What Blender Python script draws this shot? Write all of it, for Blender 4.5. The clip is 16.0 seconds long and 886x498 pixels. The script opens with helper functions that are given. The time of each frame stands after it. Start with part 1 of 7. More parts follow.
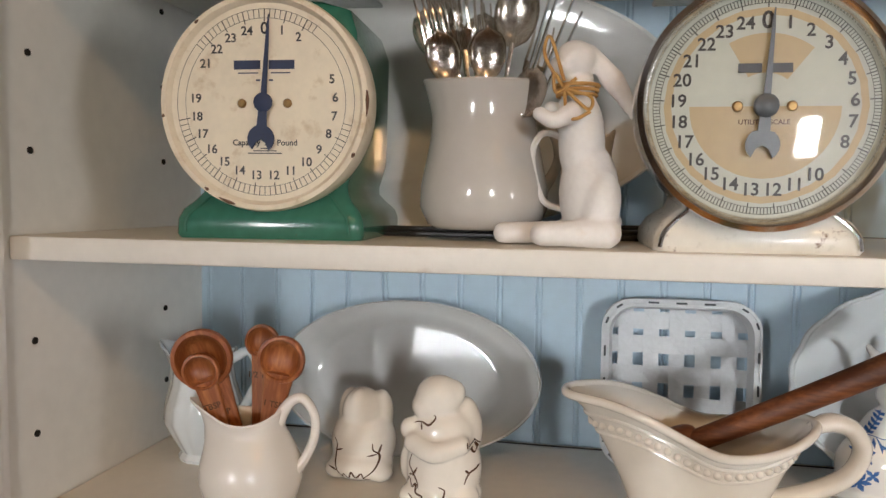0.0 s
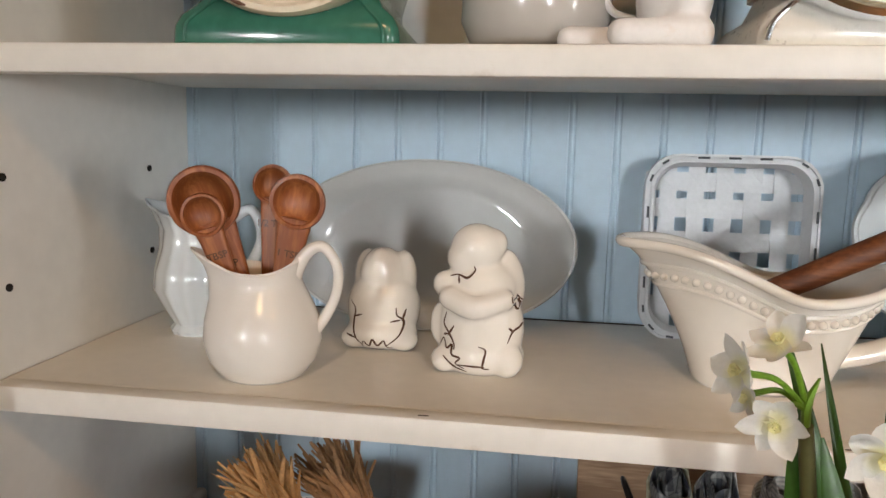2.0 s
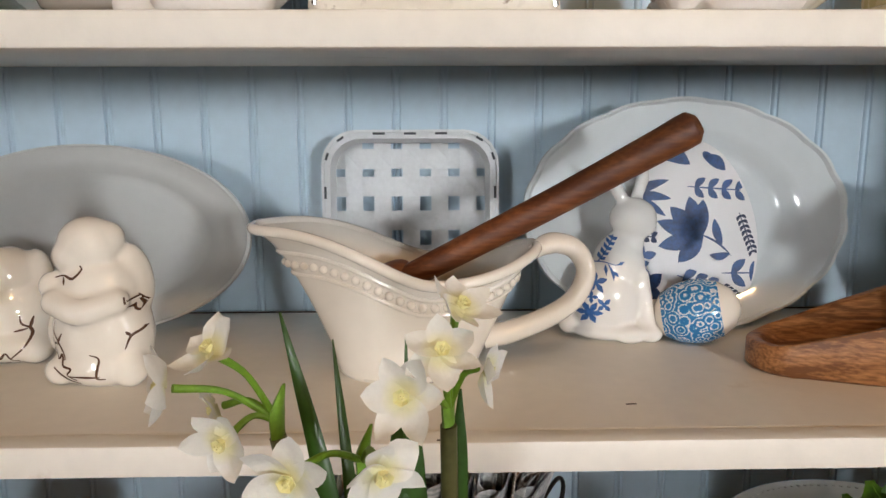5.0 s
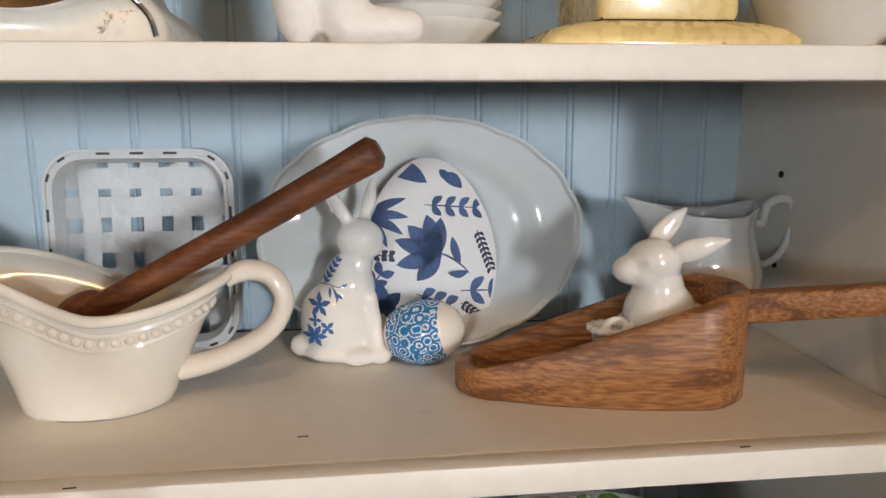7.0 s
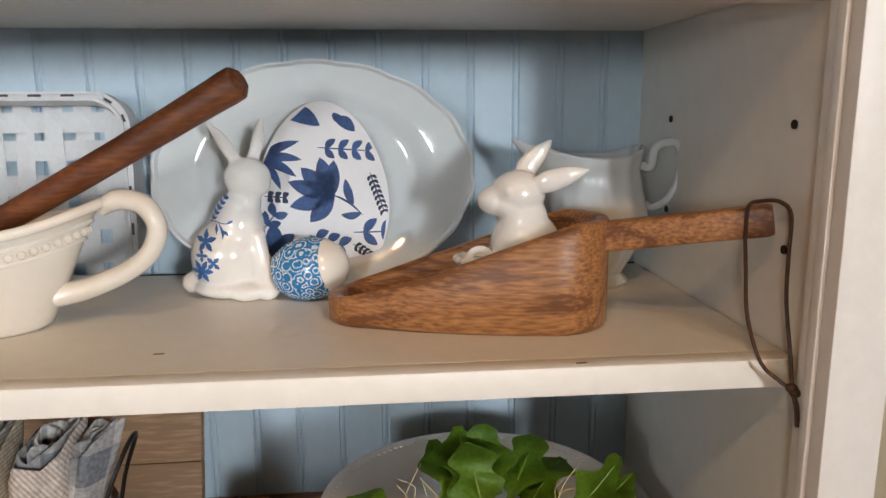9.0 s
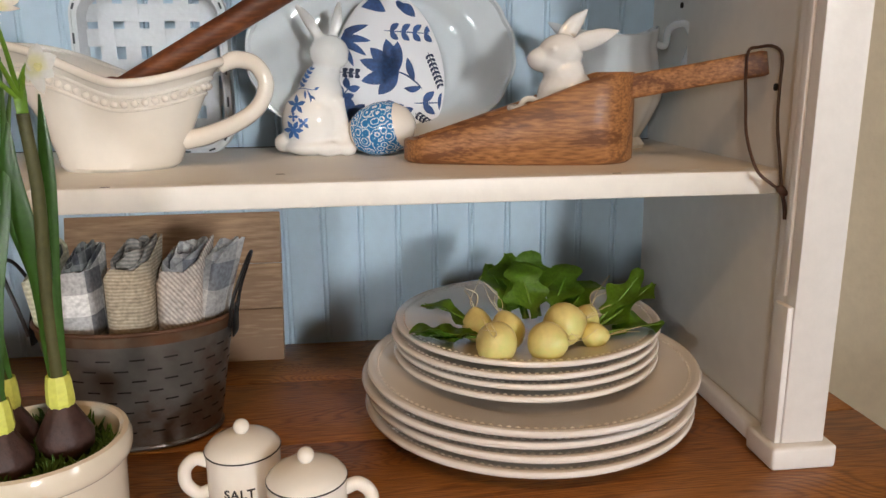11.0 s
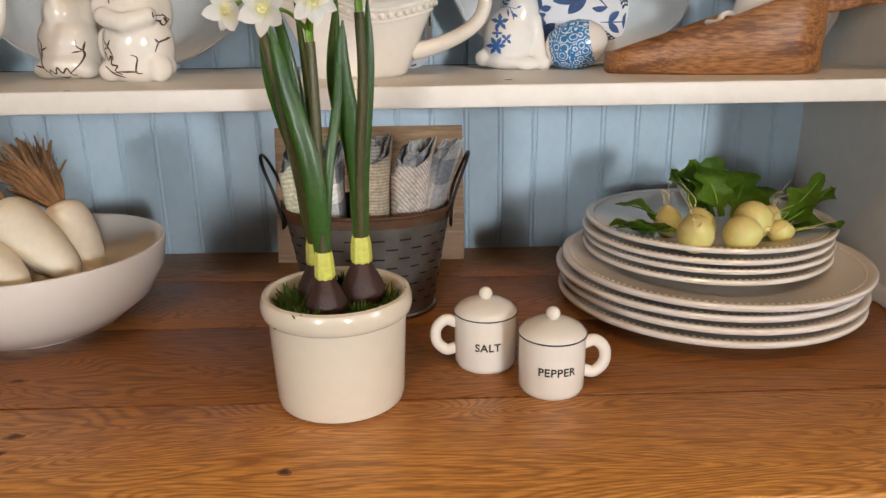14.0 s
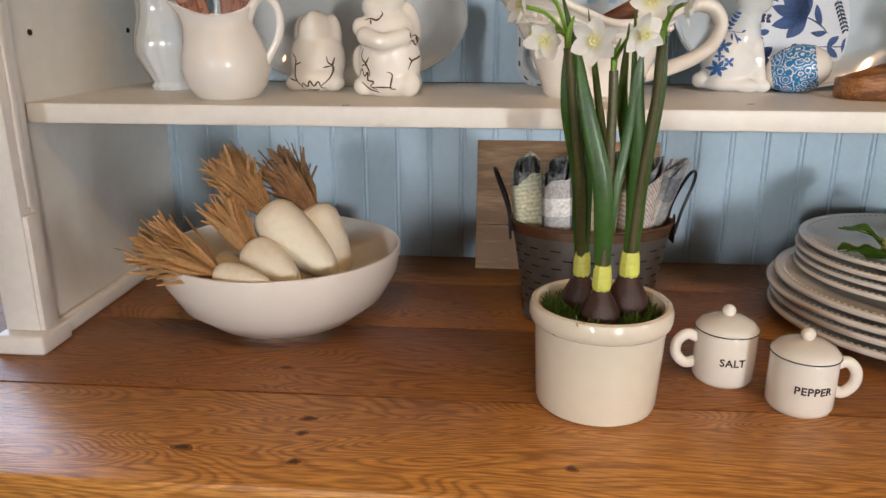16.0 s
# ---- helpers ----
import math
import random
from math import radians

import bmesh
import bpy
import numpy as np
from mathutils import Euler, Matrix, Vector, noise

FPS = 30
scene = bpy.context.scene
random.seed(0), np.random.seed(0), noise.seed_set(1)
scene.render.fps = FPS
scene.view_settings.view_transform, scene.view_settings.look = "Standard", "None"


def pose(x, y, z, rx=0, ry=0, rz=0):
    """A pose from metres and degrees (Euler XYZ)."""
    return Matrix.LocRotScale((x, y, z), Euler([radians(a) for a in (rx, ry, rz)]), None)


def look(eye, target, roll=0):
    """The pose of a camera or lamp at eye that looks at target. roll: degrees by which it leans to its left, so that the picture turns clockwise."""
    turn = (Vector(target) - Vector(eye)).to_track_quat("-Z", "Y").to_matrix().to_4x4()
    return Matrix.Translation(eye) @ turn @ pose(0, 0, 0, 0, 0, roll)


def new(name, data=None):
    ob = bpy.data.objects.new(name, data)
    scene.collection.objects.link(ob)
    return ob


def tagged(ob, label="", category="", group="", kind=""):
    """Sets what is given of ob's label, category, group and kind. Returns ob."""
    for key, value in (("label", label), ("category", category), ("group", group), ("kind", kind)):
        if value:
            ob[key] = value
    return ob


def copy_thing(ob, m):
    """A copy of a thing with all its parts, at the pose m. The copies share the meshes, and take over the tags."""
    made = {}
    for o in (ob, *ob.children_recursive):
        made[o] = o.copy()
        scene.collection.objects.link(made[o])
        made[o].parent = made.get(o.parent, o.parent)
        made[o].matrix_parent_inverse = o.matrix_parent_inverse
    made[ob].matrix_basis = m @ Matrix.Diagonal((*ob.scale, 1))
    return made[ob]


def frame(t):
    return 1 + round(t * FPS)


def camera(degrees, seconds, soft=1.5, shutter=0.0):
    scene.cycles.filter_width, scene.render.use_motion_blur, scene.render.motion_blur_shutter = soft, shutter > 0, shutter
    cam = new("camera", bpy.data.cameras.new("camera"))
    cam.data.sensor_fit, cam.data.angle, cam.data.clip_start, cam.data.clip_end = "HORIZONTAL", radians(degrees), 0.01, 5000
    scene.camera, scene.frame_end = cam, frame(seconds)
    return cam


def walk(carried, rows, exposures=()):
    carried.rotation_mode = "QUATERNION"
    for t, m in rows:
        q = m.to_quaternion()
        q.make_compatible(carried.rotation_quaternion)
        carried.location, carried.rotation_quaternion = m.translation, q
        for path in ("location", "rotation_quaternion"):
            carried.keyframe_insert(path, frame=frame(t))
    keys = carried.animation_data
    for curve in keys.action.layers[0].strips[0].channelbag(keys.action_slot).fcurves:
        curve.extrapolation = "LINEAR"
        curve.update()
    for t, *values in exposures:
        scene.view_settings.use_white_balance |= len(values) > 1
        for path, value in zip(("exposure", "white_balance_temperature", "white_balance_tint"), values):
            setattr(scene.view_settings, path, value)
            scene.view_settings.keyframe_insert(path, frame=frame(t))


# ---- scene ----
from mathutils.bvhtree import BVHTree

cam = camera(62.0, 16.0)
PATH = [
    (0, (0.534, -0.587, 0.586), (0.132, 1.367, 0.448), 0.7),
    (0.5, (0.492, -0.559, 0.529), (0.099, 1.393, 0.340), 1.1),
    (1, (0.460, -0.533, 0.496), (0.089, 1.419, 0.268), 1.3),
    (1.5, (0.446, -0.527, 0.487), (0.109, 1.427, 0.226), 1.3),
    (2, (0.450, -0.516, 0.480), (0.158, 1.441, 0.189), 1.3),
    (2.5, (0.465, -0.509, 0.480), (0.223, 1.452, 0.167), 1.2),
    (3, (0.493, -0.495, 0.482), (0.307, 1.467, 0.141), 1.0),
    (3.5, (0.530, -0.480, 0.471), (0.387, 1.489, 0.149), 0.3),
    (4, (0.558, -0.470, 0.473), (0.491, 1.501, 0.144), 0.1),
    (4.5, (0.603, -0.461, 0.477), (0.593, 1.510, 0.135), -0.1),
    (5, (0.651, -0.450, 0.483), (0.692, 1.519, 0.134), -0.2),
    (7.5, (0.885, -0.446, 0.508), (1.113, 1.506, 0.139), -0.3),
    (8, (0.921, -0.447, 0.505), (1.148, 1.506, 0.139), -0.3),
    (8.5, (0.958, -0.454, 0.483), (1.168, 1.499, 0.108), -0.4),
    (9, (0.961, -0.483, 0.457), (1.151, 1.471, 0.074), -0.3),
    (9.5, (0.930, -0.555, 0.434), (1.117, 1.397, 0.042), -0.5),
    (10, (0.903, -0.620, 0.416), (1.106, 1.326, 0.002), -0.8),
    (10.2, (0.888, -0.642, 0.406), (1.113, 1.301, -0.010), -0.8),
    (12.5, (0.869, -0.642, 0.330), (0.980, 1.262, -0.270), -0.7),
    (13, (0.819, -0.676, 0.339), (0.900, 1.229, -0.266), -0.9),
    (13.5, (0.755, -0.721, 0.337), (0.811, 1.186, -0.262), -1.0),
    (14, (0.710, -0.740, 0.338), (0.752, 1.168, -0.258), -0.8),
    (14.5, (0.652, -0.746, 0.344), (0.662, 1.165, -0.245), -0.5),
    (15, (0.603, -0.761, 0.355), (0.557, 1.151, -0.230), -0.3),
    (15.5, (0.561, -0.777, 0.363), (0.457, 1.133, -0.221), -0.0),
    (16, (0.529, -0.785, 0.360), (0.375, 1.121, -0.226), 0.1),
]
walk(cam, [(t, look(eye, target, roll)) for t, eye, target, roll in PATH],
     exposures=[(0, -0.26), (2, -0.10), (5, -0.16), (7.5, -0.14), (9, -0.02), (10, -0.02), (13, 0.0), (16, -0.08)])

# ---- light ----
world = bpy.data.worlds.new("world")
scene.world = world
world.use_nodes = True
wn = world.node_tree
sky = wn.nodes.new("ShaderNodeTexSky")
sky.sky_type = "NISHITA"
sky.sun_disc = False
sky.sun_elevation, sky.sun_rotation = radians(38), radians(150)
wn.links.new(sky.outputs[0], wn.nodes["Background"].inputs[0])
wn.nodes["Background"].inputs[1].default_value = 0.12

WINDOW_COLOUR = (0.945, 0.955, 0.97)
LAMP_COLOUR = (1.0, 0.62, 0.31)


def area(name, m, sx, sy, power, colour, spread=180):
    d = bpy.data.lights.new(name, "AREA")
    d.shape, d.size, d.size_y, d.energy, d.color = "RECTANGLE", sx, sy, power, colour
    d.spread = radians(spread)
    ob = new(name, d)
    ob.matrix_world = m
    return ob


# daylight in the window openings of the room, behind the camera and left of the hutch
area("window_light_a", look((-1.55, -6.14, 0.85), (0.50, 0, 0.25)), 0.50, 0.76, 3.8, WINDOW_COLOUR, 26)
area("window_light_b", look((3.05, -6.14, 0.85), (0.84, 0, 0.32)), 0.50, 0.76, 6.3, WINDOW_COLOUR, 26)
# added fill from the right, aimed to brighten the upper shelf and left panel
area("window_light_c", look((3.94, -1.70, 0.62), (0.15, 0.05, 0.75)), 0.66, 0.96, 1.8, WINDOW_COLOUR, 34)
area("window_light_d", look((-0.66, 0.53, 0.635), (-0.66, -1, 0.3)), 0.64, 1.00, 16, (0.60, 0.74, 1.0), 120)
# warm recessed ceiling lamps
for lx, ly in ((0.50, -1.25), (1.42, -1.25)):
    area("downlight_light", look((lx, ly, 1.535), (lx, ly + 0.001, 0)), 0.14, 0.14, 8.2, LAMP_COLOUR)

# ---- materials ----
def mat(name, colour, rough=0.5, metal=0.0, vary=0.06, scale=20.0, bump=0.0, bscale=60.0, coat=0.0, spots=None, ior=1.5, sss=0.0):
    """Principled surface with colour variation at two scales and fine relief."""
    rvary = 0.02 if vary < 0.04 else 0.12
    m = bpy.data.materials.new(name)
    m.use_nodes = True
    nt = m.node_tree
    b = nt.nodes["Principled BSDF"]
    tc = nt.nodes.new("ShaderNodeTexCoord")
    n1 = nt.nodes.new("ShaderNodeTexNoise")
    n1.inputs["Scale"].default_value = scale
    n1.inputs["Detail"].default_value = 5
    n2 = nt.nodes.new("ShaderNodeTexNoise")
    n2.inputs["Scale"].default_value = scale * 7.3
    n2.inputs["Detail"].default_value = 3
    add = nt.nodes.new("ShaderNodeMath")
    add.operation = "ADD"
    for n in (n1, n2):
        nt.links.new(tc.outputs["Object"], n.inputs["Vector"])
    nt.links.new(n1.outputs["Fac"], add.inputs[0])
    nt.links.new(n2.outputs["Fac"], add.inputs[1])
    mr = nt.nodes.new("ShaderNodeMapRange")
    mr.inputs[1].default_value, mr.inputs[2].default_value = 0.6, 1.4
    mr.inputs[3].default_value, mr.inputs[4].default_value = 1 - vary, 1 + vary
    nt.links.new(add.outputs[0], mr.inputs[0])
    mul = nt.nodes.new("ShaderNodeVectorMath")
    mul.operation = "SCALE"
    mul.inputs[0].default_value = colour
    nt.links.new(mr.outputs[0], mul.inputs["Scale"])
    out = mul.outputs[0]
    if spots:
        scol, sscale, lo, hi = spots
        n3 = nt.nodes.new("ShaderNodeTexNoise")
        n3.inputs["Scale"].default_value = sscale
        n3.inputs["Detail"].default_value = 8
        n3.inputs["Roughness"].default_value = 0.65
        nt.links.new(tc.outputs["Object"], n3.inputs["Vector"])
        r = nt.nodes.new("ShaderNodeMapRange")
        r.inputs[1].default_value, r.inputs[2].default_value = lo, hi
        nt.links.new(n3.outputs["Fac"], r.inputs[0])
        mx = nt.nodes.new("ShaderNodeMix")
        mx.data_type = "RGBA"
        nt.links.new(r.outputs[0], mx.inputs[0])
        nt.links.new(out, mx.inputs[6])
        mx.inputs[7].default_value = (*scol, 1)
        out = mx.outputs[2]
    nt.links.new(out, b.inputs["Base Color"])
    rr = nt.nodes.new("ShaderNodeMapRange")
    rr.inputs[1].default_value, rr.inputs[2].default_value = 0.3, 0.7
    rr.inputs[3].default_value, rr.inputs[4].default_value = rough * (1 - rvary), min(1, rough * (1 + rvary))
    nt.links.new(n2.outputs["Fac"], rr.inputs[0])
    nt.links.new(rr.outputs[0], b.inputs["Roughness"])
    b.inputs["Metallic"].default_value = metal
    b.inputs["IOR"].default_value = ior
    b.inputs["Coat Weight"].default_value = coat
    b.inputs["Coat Roughness"].default_value = 0.06
    if bump:
        n4 = nt.nodes.new("ShaderNodeTexNoise")
        n4.inputs["Scale"].default_value = bscale
        n4.inputs["Detail"].default_value = 4
        nt.links.new(tc.outputs["Object"], n4.inputs["Vector"])
        bp = nt.nodes.new("ShaderNodeBump")
        bp.inputs["Strength"].default_value = bump
        bp.inputs["Distance"].default_value = 0.002
        nt.links.new(n4.outputs["Fac"], bp.inputs["Height"])
        nt.links.new(bp.outputs[0], b.inputs["Normal"])
    return m


def wood(name, dark, light, stretch=(2.0, 26.0, 26.0), rough=0.4, rings=9.0, bump=0.25, coat=0.0, per_piece=0.12, pores=0.35, warp=0.25, line=0.0, fine_scale=None):
    """Wood with long wavering growth lines, pores and a shade of its own per piece."""
    m = bpy.data.materials.new(name)
    m.use_nodes = True
    nt = m.node_tree
    b = nt.nodes["Principled BSDF"]
    tc = nt.nodes.new("ShaderNodeTexCoord")
    oi = nt.nodes.new("ShaderNodeObjectInfo")
    off = nt.nodes.new("ShaderNodeVectorMath")
    off.operation = "MULTIPLY_ADD"
    off.inputs[1].default_value = (1, 1, 1)
    sc = nt.nodes.new("ShaderNodeVectorMath")
    sc.operation = "SCALE"
    sc.inputs[0].default_value = (7.1, 3.7, 5.3)
    nt.links.new(oi.outputs["Random"], sc.inputs["Scale"])
    nt.links.new(tc.outputs["Object"], off.inputs[0])
    nt.links.new(sc.outputs[0], off.inputs[2])
    mp = nt.nodes.new("ShaderNodeMapping")
    mp.inputs["Scale"].default_value = stretch
    nt.links.new(off.outputs[0], mp.inputs[0])
    big = nt.nodes.new("ShaderNodeTexNoise")
    big.inputs["Scale"].default_value = 0.55
    big.inputs["Detail"].default_value = 2
    big.inputs["Distortion"].default_value = warp
    nt.links.new(mp.outputs[0], big.inputs["Vector"])
    m1 = nt.nodes.new("ShaderNodeMath")
    m1.operation = "MULTIPLY"
    m1.inputs[1].default_value = rings
    nt.links.new(big.outputs["Fac"], m1.inputs[0])
    fr = nt.nodes.new("ShaderNodeMath")
    fr.operation = "PINGPONG"
    fr.inputs[1].default_value = 0.5
    nt.links.new(m1.outputs[0], fr.inputs[0])
    mp2 = nt.nodes.new("ShaderNodeMapping")
    mp2.inputs["Scale"].default_value = fine_scale or tuple(s * 9 for s in stretch)
    nt.links.new(off.outputs[0], mp2.inputs[0])
    fine = nt.nodes.new("ShaderNodeTexNoise")
    fine.inputs["Scale"].default_value = 1.2
    fine.inputs["Detail"].default_value = 5
    nt.links.new(mp2.outputs[0], fine.inputs["Vector"])
    mixv = nt.nodes.new("ShaderNodeMath")
    mixv.operation = "MULTIPLY_ADD"
    mixv.inputs[1].default_value = 1.1
    if line:
        ln = nt.nodes.new("ShaderNodeMapRange")
        ln.inputs[2].default_value, ln.inputs[4].default_value = line, 0.62
        nt.links.new(fr.outputs[0], ln.inputs[0])
        nt.links.new(ln.outputs[0], mixv.inputs[0])
    else:
        nt.links.new(fr.outputs[0], mixv.inputs[0])
    pm = nt.nodes.new("ShaderNodeMapRange")
    pm.inputs[1].default_value, pm.inputs[2].default_value = 0.35, 0.7
    pm.inputs[3].default_value, pm.inputs[4].default_value = -pores, pores
    nt.links.new(fine.outputs["Fac"], pm.inputs[0])
    nt.links.new(pm.outputs[0], mixv.inputs[2])
    pr = nt.nodes.new("ShaderNodeMapRange")
    pr.inputs[3].default_value, pr.inputs[4].default_value = -per_piece, per_piece
    nt.links.new(oi.outputs["Random"], pr.inputs[0])
    ad = nt.nodes.new("ShaderNodeMath")
    ad.operation = "ADD"
    nt.links.new(mixv.outputs[0], ad.inputs[0])
    nt.links.new(pr.outputs[0], ad.inputs[1])
    mx = nt.nodes.new("ShaderNodeMix")
    mx.data_type = "RGBA"
    nt.links.new(ad.outputs[0], mx.inputs[0])
    mx.inputs[6].default_value = (*dark, 1)
    mx.inputs[7].default_value = (*light, 1)
    nt.links.new(mx.outputs[2], b.inputs["Base Color"])
    b.inputs["Roughness"].default_value = rough
    b.inputs["Coat Weight"].default_value = coat
    b.inputs["Coat Roughness"].default_value = 0.22
    bp = nt.nodes.new("ShaderNodeBump")
    bp.inputs["Strength"].default_value = bump
    bp.inputs["Distance"].default_value = 0.0008
    nt.links.new(ad.outputs[0], bp.inputs["Height"])
    nt.links.new(bp.outputs[0], b.inputs["Normal"])
    return m


M_SHELF = mat("shelf_paint", (0.80, 0.765, 0.70), 0.42, vary=0.05, scale=9, bump=0.15, bscale=90, spots=((0.60, 0.53, 0.43), 14, 0.66, 0.80))
M_SIDE = mat("side_paint", (0.79, 0.77, 0.72), 0.45, vary=0.05, scale=7, bump=0.12, bscale=70)
M_TRIM = mat("trim_paint", (0.82, 0.80, 0.77), 0.38, vary=0.05, scale=11, bump=0.12, bscale=80, spots=((0.55, 0.47, 0.38), 40, 0.72, 0.80))
M_BEAD = mat("blue_bead_paint", (0.47, 0.60, 0.70), 0.5, vary=0.06, scale=8, bump=0.15, bscale=60)
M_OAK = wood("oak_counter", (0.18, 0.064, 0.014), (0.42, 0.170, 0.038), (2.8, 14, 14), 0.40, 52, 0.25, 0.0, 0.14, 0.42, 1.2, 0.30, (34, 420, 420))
# Paler front board; its colour also holds the brighter light and sheen there.
M_OAK_PALE_LIT = wood("oak_counter_pale_lit", (0.40, 0.165, 0.034), (0.84, 0.41, 0.105), (2.8, 14, 14), 0.34, 52, 0.25, 0.0, 0.05, 0.46, 1.2, 0.32, (34, 420, 420))
M_KNOT = mat("oak_knot", (0.095, 0.036, 0.012), 0.5, vary=0.3, scale=60)
# Dark colour for shade painted into gaps, and for the shelf nicks.
M_DARK = mat("gap_shade_and_nick", (0.05, 0.03, 0.02), 0.8, vary=0.3, scale=30)
M_HOLE = mat("pin_hole_shade", (0.01, 0.008, 0.006), 0.9, vary=0.2)
# Unseen walls, coloured far too dark for a room so they bounce little light.
M_ROOM = mat("dim_room_wall", (0.13, 0.08, 0.042), 0.8, vary=0.05, scale=3)
M_CEIL = mat("ceiling_paint", (0.55, 0.46, 0.35), 0.85, vary=0.03, scale=3)
M_FLOOR = wood("room_floor", (0.14, 0.07, 0.03), (0.33, 0.19, 0.09), (1.2, 9, 9), 0.45, 6)
M_PLATTER = mat("grey_white_glaze", (0.58, 0.59, 0.58), 0.06, vary=0.03, scale=10, coat=1.0, ior=1.7)
M_WHITE = mat("white_glaze", (0.78, 0.77, 0.74), 0.10, vary=0.02, scale=12, coat=0.5)
M_BLUEWHITE = mat("cool_white_glaze", (0.68, 0.72, 0.735), 0.08, vary=0.02, scale=12, coat=0.6)
M_CREAM = mat("cream_glaze", (0.80, 0.75, 0.67), 0.13, vary=0.025, scale=14, coat=0.4)
M_MATTE = mat("matte_cream_glaze", (0.82, 0.775, 0.715), 0.22, vary=0.008, scale=5, coat=0.25)
M_GREY = mat("stone_grey_glaze", (0.54, 0.51, 0.47), 0.14, vary=0.03, scale=12, coat=0.5)
M_CROCK = mat("crock_glaze", (0.78, 0.71, 0.58), 0.16, vary=0.03, scale=10, coat=0.4, spots=((0.62, 0.52, 0.37), 22, 0.68, 0.8))
M_BISQUE = mat("white_bisque", (0.80, 0.77, 0.74), 0.5, vary=0.05, scale=30, bump=0.2, bscale=50, spots=((0.70, 0.56, 0.42), 18, 0.62, 0.80))
M_INK = mat("black_ink", (0.015, 0.013, 0.012), 0.4, vary=0.2)
M_BROWNINK = mat("brown_line", (0.10, 0.055, 0.035), 0.25, vary=0.3, scale=80)
M_NAVY = mat("navy_paint", (0.018, 0.070, 0.22), 0.5, vary=0.55, scale=38, spots=((0.006, 0.022, 0.095), 30, 0.50, 0.66))
M_BLUE = mat("blue_paint", (0.035, 0.12, 0.34), 0.3, vary=0.4, scale=60)

# ---- mesh helpers ----
def part(name, bm, material, parent=None, label="", m=None, smooth=True, angle=40):
    """Link a bmesh as one mesh object, under a thing or part where given."""
    me = bpy.data.meshes.new(name)
    bmesh.ops.recalc_face_normals(bm, faces=bm.faces[:])
    bm.to_mesh(me)
    bm.free()
    for mm in (material if isinstance(material, (list, tuple)) else [material]):
        me.materials.append(mm)
    if smooth:
        me.polygons.foreach_set("use_smooth", [True] * len(me.polygons))
        me.set_sharp_from_angle(angle=radians(angle))
    ob = new(name, me)
    if parent is not None:
        ob.parent = parent
    if m is not None:
        ob.matrix_basis = m
    if label:
        tagged(ob, label)
    return ob


def thing(name, m, label, category, group="", kind=""):
    ob = new(name)
    ob.empty_display_size = 0.03
    ob.matrix_basis = m
    return tagged(ob, label, category, group, kind)


def box(x0, x1, y0, y1, z0, z1, bevel=0.0, seg=2):
    bm = bmesh.new()
    bmesh.ops.create_cube(bm, size=1)
    for v in bm.verts:
        v.co = Vector((x0 + (v.co.x + 0.5) * (x1 - x0), y0 + (v.co.y + 0.5) * (y1 - y0), z0 + (v.co.z + 0.5) * (z1 - z0)))
    if bevel:
        bmesh.ops.bevel(bm, geom=bm.edges[:], offset=bevel, segments=seg, affect="EDGES", profile=0.5)
    return bm


def grid_surface(rows, closed_u=True, cap0=False, cap1=False, bm=None, mi=0):
    """Skin rings of points (a list of equally long lists)."""
    bm = bm or bmesh.new()
    vs = [[bm.verts.new(p) for p in r] for r in rows]
    n = len(rows[0])
    for a, b in zip(vs, vs[1:]):
        for i in range(n if closed_u else n - 1):
            j = (i + 1) % n
            bm.faces.new((a[i], a[j], b[j], b[i])).material_index = mi
    if cap0:
        bm.faces.new(vs[0][::-1]).material_index = mi
    if cap1:
        bm.faces.new(vs[-1]).material_index = mi
    return bm


def lathe(profile, seg=64, sx=1.0, sy=1.0, flute=0, depth=0.0, shift=None, wave=None):
    """Turn (r, z) pairs about z. flute: lobes; shift(f, z, r) -> (x, y, z) for spouts and the like."""
    bm = bmesh.new()
    rows = []
    for r, z in profile:
        if r <= 1e-6:
            rows.append([bm.verts.new((0, 0, z))])
            continue
        ring = []
        for i in range(seg):
            f = 2 * math.pi * i / seg
            k = r * (1 + (depth * math.cos(flute * f) if flute else 0))
            p = (k * math.cos(f) * sx, k * math.sin(f) * sy, z)
            if shift:
                p = shift(f, p, r, z)
            ring.append(bm.verts.new(p))
        rows.append(ring)
    for a, b in zip(rows, rows[1:]):
        if len(a) == 1 and len(b) == 1:
            continue
        for i in range(seg):
            j = (i + 1) % seg
            if len(a) == 1:
                bm.faces.new((a[0], b[j], b[i]))
            elif len(b) == 1:
                bm.faces.new((a[i], a[j], b[0]))
            else:
                bm.faces.new((a[i], a[j], b[j], b[i]))
    return bm


def spline(pts, n):
    """Catmull-Rom points through pts."""
    pts = [Vector(p) for p in pts]
    if len(pts) == 2:
        return [pts[0].lerp(pts[1], i / n) for i in range(n + 1)]
    ext = [2 * pts[0] - pts[1]] + pts + [2 * pts[-1] - pts[-2]]
    out = []
    for i in range(n + 1):
        u = i / n * (len(pts) - 1)
        k = min(int(u), len(pts) - 2)
        t = u - k
        a, b, c, d = ext[k:k + 4]
        out.append(0.5 * (2 * b + (c - a) * t + (2 * a - 5 * b + 4 * c - d) * t * t + (3 * b - a - 3 * c + d) * t ** 3))
    return out


